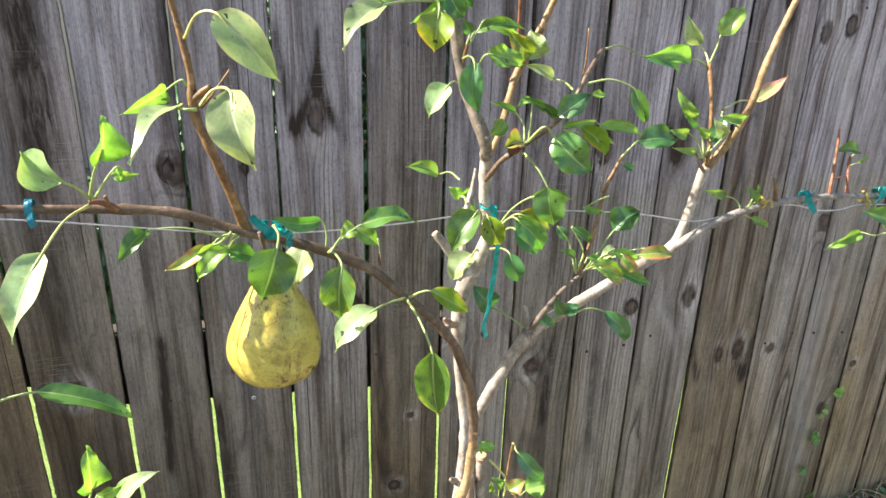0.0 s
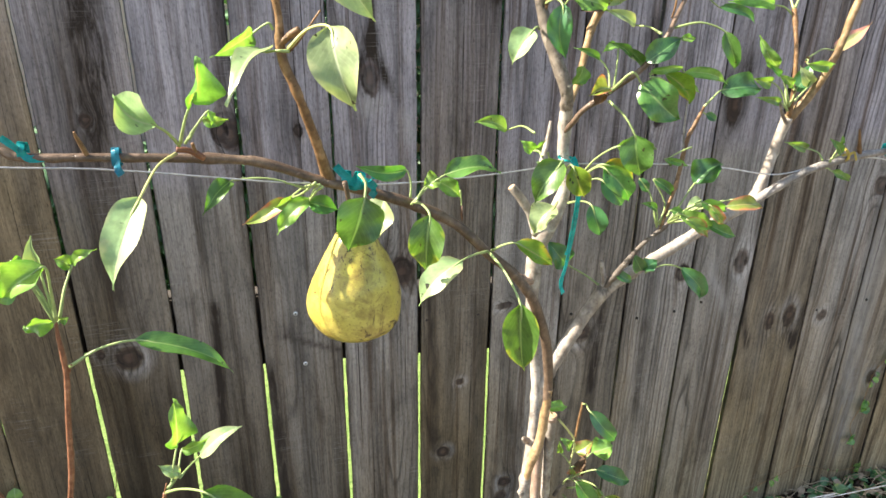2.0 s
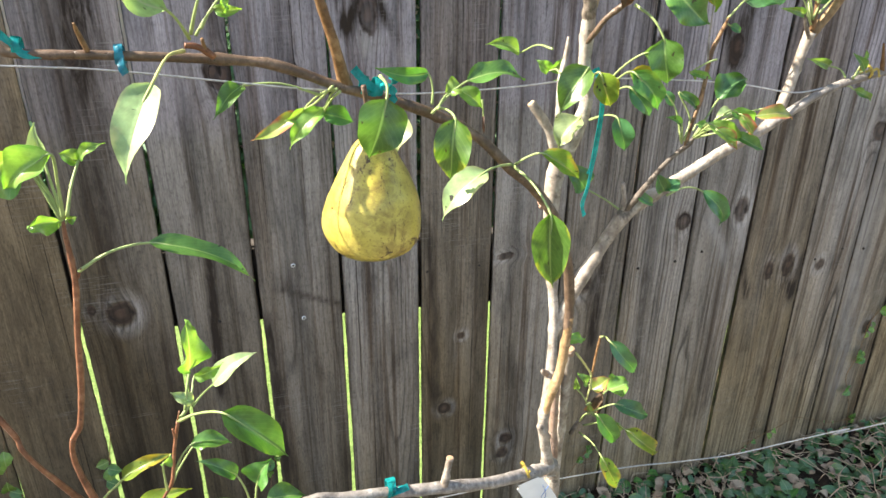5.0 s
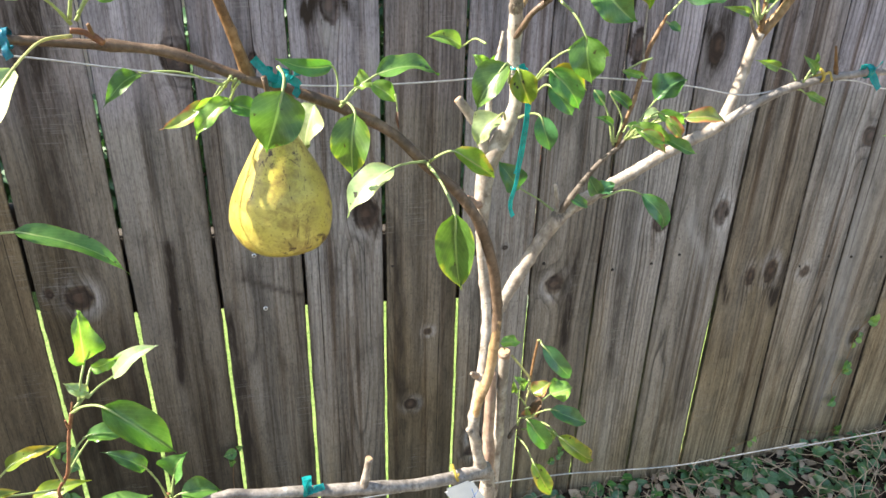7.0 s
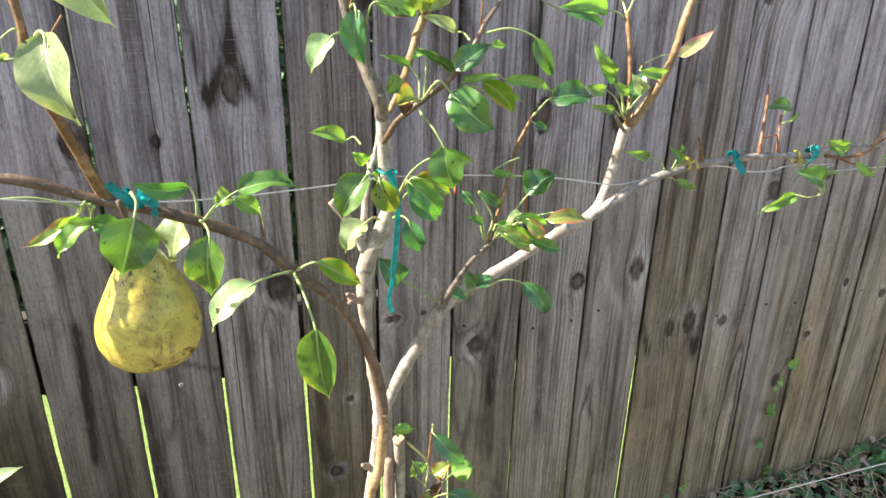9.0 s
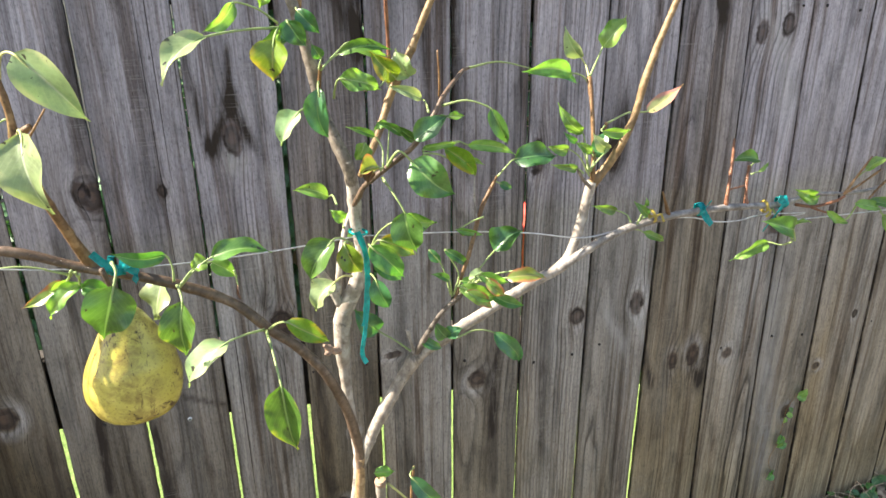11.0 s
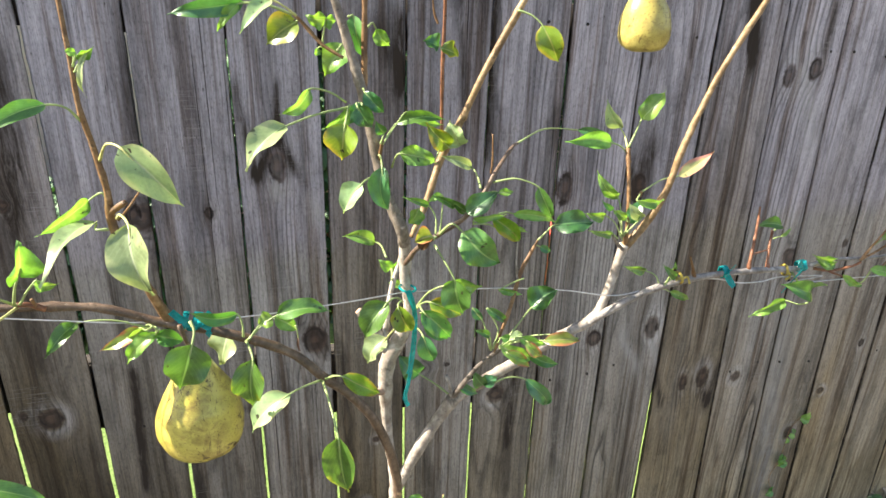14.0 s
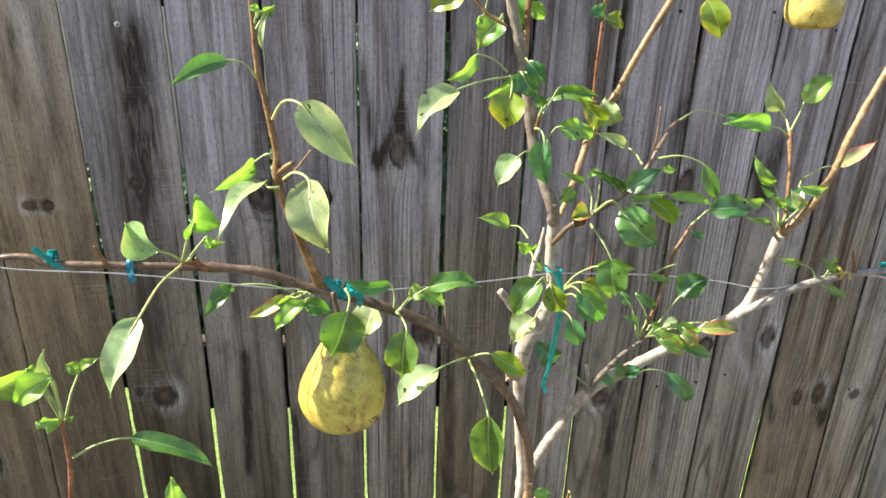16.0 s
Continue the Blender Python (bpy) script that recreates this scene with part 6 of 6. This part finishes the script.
leaf(tree, (-0.1893, 0.5760, 0.8099), (-0.2128, 0.5400, 0.8715), (-0.1711, 0.5400, 0.8886), 0.0133, "yellow", mid=(-0.2381, 0.5580, 0.8308))
leaf(tree, (-0.1877, 0.5760, 0.8162), (-0.1829, 0.5500, 0.8705), (-0.1756, 0.5500, 0.8798), 0.0109, "lime")
leaf(tree, (-0.1924, 0.5760, 0.7970), (-0.2207, 0.5850, 0.7937), (-0.1689, 0.5850, 0.8075), 0.0177, "yellow", label="yellow leaf with a red tip")
leaf(tree, (-0.1890, 0.5760, 0.7893), (-0.1668, 0.5800, 0.7799), (-0.1194, 0.5800, 0.7811), 0.0198, "lime")
leaf(tree, (-0.2364, 0.5500, 0.8268), (-0.2485, 0.5500, 0.8298), (-0.2125, 0.5500, 0.8388), 0.0144, "yellow")
# leaves of the twig beside the cut stem
leaf(tree, (0.3132, 0.7000, 0.8144), (0.2992, 0.6570, 0.8378), (0.3414, 0.6570, 0.7860), 0.0208, "dark", mid=(0.3064, 0.6785, 0.8301))
leaf(tree, (0.3018, 0.6950, 0.7167), (0.3466, 0.7200, 0.7135), (0.3772, 0.7200, 0.7195), 0.0319, "lime", mid=(0.3258, 0.7075, 0.7126))
leaf(tree, (0.3060, 0.7000, 0.7438), (0.3187, 0.7150, 0.7236), (0.3426, 0.7150, 0.7384), 0.0225, "red")
leaf(tree, (0.3054, 0.7000, 0.7573), (0.3016, 0.7000, 0.7466), (0.2867, 0.7000, 0.7669), 0.0138, "lime")
leaf(tree, (0.3077, 0.7050, 0.7124), (0.2904, 0.7050, 0.7375), (0.2871, 0.7050, 0.7562), 0.0087, "lime")
leaf(tree, (0.3002, 0.6900, 0.7053), (0.3201, 0.6600, 0.7405), (0.3708, 0.6600, 0.7108), 0.0224, "dark", mid=(0.3103, 0.6750, 0.7253))
leaf(tree, (0.2923, 0.6920, 0.6955), (0.2759, 0.6300, 0.7580), (0.3096, 0.6300, 0.7066), 0.0235, "green", mid=(0.2816, 0.6610, 0.7334))
leaf(tree, (0.3087, 0.6900, 0.7032), (0.3147, 0.6250, 0.7305), (0.3666, 0.6250, 0.6807), 0.0216, "yellow", mid=(0.3171, 0.6575, 0.7191), label="curled spotted leaf")
leaf(tree, (0.2941, 0.6920, 0.6763), (0.2875, 0.6250, 0.6955), (0.3166, 0.6250, 0.6371), 0.0203, "yellow", label="yellowing hanging leaf")
leaf(tree, (0.3066, 0.7000, 0.6959), (0.3173, 0.7000, 0.6979), (0.3279, 0.7000, 0.7323), 0.0168, "brown")
leaf(tree, (0.2664, 0.6900, 0.8160), (0.2609, 0.6900, 0.8263), (0.2865, 0.6900, 0.8226), 0.0145, "lime")
leaf(tree, (0.2986, 0.6900, 0.7048), (0.3038, 0.6900, 0.7109), (0.3035, 0.6900, 0.7219), 0.0150, "red")
leaf(tree, (0.2976, 0.6900, 0.6892), (0.3097, 0.6400, 0.7286), (0.3199, 0.6400, 0.7099), 0.0107, "lime")


# ---- pears ----
def pear_bm(width, height, seed, lean=0.0):
    """A lathed pear, a little lopsided, with dimples at stalk and eye; its eye end at z = 0."""
    outline = [(0.0, 0.03), (0.09, 0.02), (0.20, 0.0), (0.33, 0.015), (0.43, 0.08), (0.49, 0.19), (0.50, 0.31), (0.475, 0.43), (0.435, 0.55), (0.367, 0.66), (0.30, 0.76), (0.24, 0.85), (0.18, 0.935), (0.09, 0.99), (0.0, 0.975)]
    rows = spline(outline, 3)
    bm = bmesh.new()
    sides, rings = 40, []
    for r, z in rows:
        r = max(r, 0.0)
        if r < 0.004:
            rings.append([bm.verts.new((lean * z * width, 0, z * height))])
            continue
        ring = []
        for k in range(sides):
            a = 2 * math.pi * k / sides
            q = Vector((r * math.cos(a), r * math.sin(a), z))
            f = 1 + 0.07 * noise.noise(q * 2.2 + Vector((seed, 0, 0))) + 0.016 * noise.noise(q * 8 + Vector((0, seed, 0)))
            ring.append(bm.verts.new((q.x * width * f + lean * z * width, q.y * width * f, (z + 0.02 * noise.noise(q * 3)) * height)))
        rings.append(ring)
    for a, b in zip(rings, rings[1:]):
        for k in range(sides):
            k2 = (k + 1) % sides
            if len(a) == 1:
                bm.faces.new((a[0], b[k2], b[k]))
            elif len(b) == 1:
                bm.faces.new((a[k], a[k2], b[0]))
            else:
                bm.faces.new((a[k], a[k2], b[k2], b[k]))
    bmesh.ops.recalc_face_normals(bm, faces=bm.faces)
    return bm


def pear(place, width, height, material, label, stalk, seed, lean=0.0):
    ob = thing("pear", place, label, "fruit", "pears on the tree")
    part("flesh", pear_bm(width, height, seed, lean), material, ob)
    eye = bmesh.new()
    bmesh.ops.create_cone(eye, cap_ends=True, segments=9, radius1=0.0045, radius2=0.003, depth=0.006)
    part("eye", eye, NAIL, ob, "dark dry calyx").location = (0, 0, 0.003)
    part("stem", tube_mesh(stalk, 8, 5, 0.08, 0.3, seed, place), BARK_BROWN, ob, "short brown stalk")
    return ob


pear((0.0215, 0.645, 1.000), 0.0915, 0.110, pear_material("pear_skin", (0.57, 0.49, 0.125), (0.45, 0.385, 0.07), 0.70), "large ripe yellow pear with brown russet marks, hanging",
     [(0.020, 0.645, 1.103, 0.0019), (0.022, 0.640, 1.120, 0.0017), (0.016, 0.632, 1.158, 0.0023)], 3, 0.03)
pear((0.552, 0.760, 1.397), 0.060, 0.082, pear_material("pale_pear_skin", (0.54, 0.46, 0.14), (0.44, 0.36, 0.09), 0.5), "small pale yellow pear hanging high up",
     [(0.552, 0.760, 1.474, 0.0016), (0.560, 0.764, 1.52, 0.0015), (0.59, 0.77, 1.60, 0.0018), (0.70, 0.75, 1.66, 0.0022), (0.88, 0.752, 1.65, 0.0025)], 8, 0.0)


# ---- ties, wires and the tag ----
def ribbon_bm(points, width, side, seed=0):
    """A thin bent strip of tape through the points, as wide as given, with thickness."""
    rows = spline(points, 6)
    side = Vector(side).normalized()
    bm = bmesh.new()
    prev = None
    for i, r in enumerate(rows):
        here = Vector(r)
        d = Vector(rows[min(i + 1, len(rows) - 1)] - rows[max(i - 1, 0)]).normalized()
        turn = Matrix.Rotation(0.5 * noise.noise(Vector((i * 0.13, seed, 0))), 3, d)
        s = turn @ (side - d * side.dot(d)).normalized()
        n = d.cross(s) * 0.0002
        half = s * width * 0.5 * (1 + 0.25 * noise.noise(here * 90))
        ring = [bm.verts.new(p) for p in (here - half + n, here + n * 3, here + half + n, here + half - n, here + n, here - half - n)]
        if prev:
            for k in range(6):
                bm.faces.new((prev[k], prev[(k + 1) % 6], ring[(k + 1) % 6], ring[k]))
        else:
            bm.faces.new(ring[::-1])
        prev = ring
    bm.faces.new(prev)
    bmesh.ops.recalc_face_normals(bm, faces=bm.faces)
    return bm


def wrap_bm(radius, width, along, seed):
    """Tape wound twice round a branch, crumpled."""
    along = Vector(along).normalized()
    a = along.cross(Vector((0, 1, 0.2))).normalized()
    b = along.cross(a)
    pts = []
    for i in range(15):
        ang = i * 2 * math.pi / 7
        r = radius * (1.12 + 0.02 * i + 0.12 * noise.noise(Vector((i * 0.8, seed, 0))))
        pts.append(tuple(a * math.cos(ang) * r + b * math.sin(ang) * r + along * width * (0.35 * noise.noise(Vector((i, seed, 4.0))))))
    return ribbon_bm(pts, width, along, seed)


def plant_tie(place, radius, width, along, material, colour, tails, seed):
    ob = thing("plant_tie", place, colour + " stretchy plastic tape tied round a branch and the wire", "plant tie", "ties on the tree")
    part("band", wrap_bm(radius, width, along, seed), material, ob, smooth=False)
    for k, tail in enumerate(tails):
        part("tail", ribbon_bm([(0, -radius, 0)] + list(tail), width * 0.85, (0.7, 0.2, 0.5) if k % 2 else (0.2, 0.2, 0.9), seed + k), material, ob, smooth=False)
    return ob


plant_tie((0.0310, 0.6494, 1.1516), 0.0066, 0.0085, (1, 0, -0.35), TEAL, "teal", [[(-0.010, -0.012, 0.006), (-0.022, -0.012, 0.020)], [(0.008, -0.013, 0.004), (0.014, -0.012, 0.010), (0.010, -0.010, 0.013)], [(0.004, -0.013, 0.004), (0.013, -0.013, -0.003), (0.009, -0.012, -0.012)]], 1)
plant_tie((0.0197, 0.6494, 1.1536), 0.0066, 0.006, (1, 0, -0.3), TEAL, "teal", [[(0.004, -0.010, -0.004), (0.012, -0.010, -0.004)]], 2)
plant_tie((-0.239, 0.650, 1.1985), 0.0053, 0.0065, (1, 0, 0), TEAL, "teal", [[(-0.004, -0.008, 0.006), (-0.011, -0.009, 0.014)], [(0.005, -0.007, -0.005), (0.016, -0.006, -0.006)]], 3)
plant_tie((-0.1695, 0.645, 1.190), 0.0056, 0.007, (1, 0, 0), BLUE, "blue", [[(0.001, -0.009, -0.008), (0.003, -0.009, -0.013)]], 4)
plant_tie((0.671, 0.684, 1.130), 0.0055, 0.009, (1, 0, 0.1), TEAL, "teal", [[(0.005, -0.008, -0.009), (0.012, -0.010, -0.018)], [(0.004, -0.008, 0.006), (0.007, -0.01, 0.013)]], 5)
plant_tie((0.790, 0.686, 1.126), 0.0055, 0.010, (1, 0, 0.1), TEAL, "teal", [[(-0.008, -0.008, 0.006), (-0.014, -0.010, 0.009)], [(-0.012, -0.008, -0.012), (-0.026, -0.006, -0.034)]], 6)
plant_tie((0.0245, 0.612, 0.730), 0.0072, 0.010, (1, 0, 0), TEAL, "teal", [[(0.0, -0.010, 0.008), (0.0, -0.011, 0.016)], [(0.008, -0.010, 0.004), (0.017, -0.010, 0.006)]], 7)
plant_tie((0.607, 0.684, 1.128), 0.0062, 0.0035, (1, 0, 0.2), YELLOW, "yellow", [[(0.006, -0.008, 0.004), (0.010, -0.010, -0.005)], [(-0.004, -0.008, 0.003), (-0.010, -0.008, 0.001)]], 8)
plant_tie((0.7645, 0.685, 1.123), 0.0055, 0.004, (1, 0, 0.1), YELLOW, "yellow", [[(0.004, -0.008, -0.005), (-0.003, -0.009, -0.010)]], 9)
plant_tie((0.1975, 0.645, 0.680), 0.0080, 0.0035, (1, 0, 0.3), YELLOW, "yellow", [[(0.001, -0.009, 0.004), (0.002, -0.009, 0.007)]], 10)
ribbon = thing("tape_ribbon", (0.258, 0.69, 1.145), "long teal plastic ribbon hanging from the trunk", "plant tie")
part("band", wrap_bm(0.0076, 0.0022, (0.15, 0, 1), 12), TEAL, ribbon, smooth=False)
part("tail", ribbon_bm([(-0.004, -0.020, 0.008), (0.002, -0.026, -0.012), (0.0035, -0.026, -0.035), (0.002, -0.025, -0.065), (-0.001, -0.025, -0.092), (-0.003, -0.025, -0.100)], 0.0066, (1, 0.15, 0), 13), TEAL, ribbon, smooth=False)
part("tail", ribbon_bm([(-0.001, -0.025, -0.098), (-0.004, -0.026, -0.115), (-0.0065, -0.024, -0.130), (-0.0055, -0.023, -0.140), (-0.002, -0.022, -0.148)], 0.0056, (1, 0.4, 0), 17), TEAL, ribbon, smooth=False)


def wire(points, radius, label):
    bm = tube_mesh([(*p, radius) for p in points], 6, 8, 0.0, 0.0, 1)
    ob = part("training_wire", bm, WIRE, None)
    return tagged(ob, label, "wire")


wire([(-2.4, 0.64, 1.27), (-0.60, 0.650, 1.212), (-0.25, 0.653, 1.184), (-0.167, 0.655, 1.1747), (-0.10, 0.655, 1.164), (-0.032, 0.655, 1.1536), (0.0665, 0.670, 1.1395), (0.1705, 0.685, 1.1358), (0.2632, 0.695, 1.1385)], 0.0008, "thin galvanised upper training wire behind the limb")
wire([(0.262, 0.695, 1.138), (0.376, 0.700, 1.1278), (0.455, 0.697, 1.1185), (0.510, 0.692, 1.1085), (0.5419, 0.689, 1.1090), (0.6028, 0.689, 1.1195), (0.6589, 0.689, 1.1186), (0.7017, 0.689, 1.1083), (0.7357, 0.689, 1.1068), (0.7649, 0.689, 1.1107), (0.8318, 0.689, 1.1066), (0.9261, 0.689, 1.0971), (2.6, 0.70, 1.09)], 0.0008, "thin galvanised upper training wire along the grey limb")
wire([(-2.0, 0.62, 0.70), (0.0, 0.64, 0.672), (0.255, 0.670, 0.627), (0.36, 0.670, 0.620), (0.44, 0.670, 0.6085), (0.53, 0.670, 0.5985), (0.62, 0.670, 0.5975), (0.73, 0.670, 0.5965), (0.88, 0.672, 0.588), (2.6, 0.70, 0.56)], 0.0008, "galvanised lower training wire above the ground vines")

tag = thing("plant_tag", (0.208, 0.632, 0.66), "white plastic plant tag with faded blue writing", "tag")
bm = bmesh.new()
bmesh.ops.create_cube(bm, size=1)
for v in bm.verts:
    v.co = (v.co.x * 0.034 + (0.5 - v.co.z) * 0.040 - 0.010, v.co.y * 0.0006 + v.co.z * 0.006, v.co.z * 0.07 + v.co.x * 0.009 - 0.024)
bmesh.ops.bevel(bm, geom=[e for e in bm.edges if abs((e.verts[0].co - e.verts[1].co).y) < 0.002 and abs((e.verts[0].co - e.verts[1].co).z) < 0.001 and abs((e.verts[0].co - e.verts[1].co).x) < 0.002], offset=0.004, segments=3, affect="EDGES")
part("card", bm, TAG, tag, smooth=False)
part("tie_thread", tube_mesh([(0.006, -0.004, 0.008, 0.0004), (0.010, -0.006, -0.010, 0.0004), (0.002, -0.007, -0.018, 0.0004), (0.008, -0.007, -0.035, 0.0004)], 5, 5, 0, 0, 2), INK, tag, "blue thread")
part("tie_thread", tube_mesh([(0.014, -0.004, 0.004, 0.0004), (0.004, -0.006, -0.012, 0.0004), (0.014, -0.007, -0.022, 0.0004), (0.010, -0.007, -0.04, 0.0004)], 5, 5, 0, 0, 2), INK, tag, "blue thread")


# ---- ground vines and litter ----
def scatter(name, count, tone, size, heights, seed, label, area):
    rng = random.Random(seed)
    bm = bmesh.new()
    uv = bm.loops.layers.uv.new("UVMap")
    x0, x1, y0, y1 = area
    for _ in range(count):
        x, y = rng.uniform(x0, x1), y1 - (y1 - y0) * rng.random() ** 1.3
        mound = 0.016 + 0.035 * max(0.0, noise.noise(Vector((x * 3, y * 3, seed)))) + 0.05 * max(0, x - 1.2) * (1 if y > 1.05 else 0.4)
        z = mound * rng.uniform(*heights)
        yaw, pitch = rng.uniform(0, 6.283), rng.uniform(-0.5, 0.6)
        way = (math.cos(yaw) * math.cos(pitch), math.sin(yaw) * math.cos(pitch), math.sin(pitch))
        up = (rng.uniform(-0.6, 0.6), rng.uniform(-0.8, 0.3), 1)
        s = size * rng.uniform(0.6, 1.3)
        small_leaf(bm, uv, (x, y, z), way, up, s, s * rng.uniform(0.55, 0.85))
    return tagged(part(name, bm, LEAF[tone], None), label, "ground cover", kind="stuff")


AREA = (0.25, 2.9, 0.78, 1.18)
scatter("vine_foliage", 2300, "ivy", 0.033, (0.4, 1.5), 4, "low dark green vine leaves covering the ground along the fence", AREA)
scatter("vine_foliage", 420, "green", 0.028, (0.4, 1.5), 5, "lighter green vine leaves among the ground cover", AREA)
scatter("leaf_litter", 1100, "straw", 0.026, (0.3, 1.6), 6, "dry brown fallen leaves among the vines", AREA)
scatter("leaf_litter", 700, "brown", 0.026, (0.1, 0.8), 7, "dark withered leaves under the vines", AREA)
litter = bmesh.new()
rng = random.Random(21)
stems = []
for _ in range(640):
    x, y = rng.uniform(0.3, 2.8), rng.uniform(0.86, 1.18)
    yaw, size = rng.uniform(0, 6.283), rng.uniform(0.05, 0.16)
    pts = []
    for k in range(4):
        pts.append((x + math.cos(yaw) * size * k / 3 + rng.uniform(-0.012, 0.012), min(1.183, y + math.sin(yaw) * size * k / 3), max(0.004, 0.024 + 0.05 * max(0, x - 1.2) + rng.uniform(-0.014, 0.028)), rng.uniform(0.0006, 0.0017)))
    stems.append(pts)
for pts in stems:
    one = tube_mesh(pts, 4, 3, 0, 0, 1)
    me = bpy.data.meshes.new("tmp")
    one.to_mesh(me)
    one.free()
    litter.from_mesh(me)
    bpy.data.meshes.remove(me)
tagged(part("vine_stems", litter, DRY_STEM, None), "dry brown vine stems and twigs lying on the ground", "ground cover", kind="stuff")


def climbing_vine(points, leaves, size, seed, label):
    """A thin stem on the boards with little round leaves."""
    rng = random.Random(seed)
    ob = thing("climbing_vine", points[0], label, "vine", "vines on the fence")
    part("stem", tube_mesh([(*p, 0.0008) for p in points], 5, 5, 0, 0, seed, points[0]), BARK_TAN, ob)
    rows = spline(points, 8)
    for _ in range(leaves):
        here = Vector(rows[rng.randrange(len(rows))]) - Vector(points[0])
        bm = bmesh.new()
        uv = bm.loops.layers.uv.new("UVMap")
        a = rng.uniform(0, 6.283)
        s = size * rng.uniform(0.7, 1.25)
        small_leaf(bm, uv, here + Vector((0, -0.003, 0)), (math.cos(a), -0.25, math.sin(a)), (0.2, -1, 0.5), s, s * 0.9)
        part("leaf", bm, LEAF["lime" if rng.random() < 0.4 else "green"], ob)
    return ob


climbing_vine([(1.40, 1.182, 0.03), (1.372, 1.183, 0.145), (1.342, 1.183, 0.212), (1.356, 1.183, 0.262), (1.362, 1.183, 0.306), (1.366, 1.183, 0.368), (1.388, 1.183, 0.405)], 16, 0.022, 31, "thin vine with small round green leaves climbing the boards")
climbing_vine([(1.02, 1.180, 0.02), (1.09, 1.178, 0.075), (1.153, 1.176, 0.10), (1.215, 1.178, 0.115), (1.33, 1.176, 0.075), (1.42, 1.176, 0.07), (1.50, 1.17, 0.03)], 12, 0.016, 32, "dry trailing vine with a few small leaves")
climbing_vine([(-0.36, 1.183, 0.01), (-0.40, 1.182, 0.20), (-0.388, 1.182, 0.324), (-0.371, 1.182, 0.394), (-0.362, 1.182, 0.44)], 14, 0.026, 33, "small dark vine growing up a gap between boards")
climbing_vine([(-0.50, 1.183, 0.01), (-0.54, 1.182, 0.25), (-0.538, 1.182, 0.40), (-0.527, 1.182, 0.46)], 12, 0.026, 34, "small dark vine growing up the boards")
climbing_vine([(-0.09, 1.183, 0.01), (-0.10, 1.182, 0.20), (-0.095, 1.182, 0.266), (-0.085, 1.182, 0.31)], 7, 0.022, 35, "small dark vine growing up a gap between boards")
climbing_vine([(0.52, 1.183, 0.01), (0.60, 1.182, 0.14), (0.62, 1.18, 0.17)], 5, 0.020, 36, "small green vine shoot on the boards")

tagged(part("hedge", hedge_bm(), LEAF["hedge"], None), "dark green shrubs behind the fence", "hedge", kind="stuff")
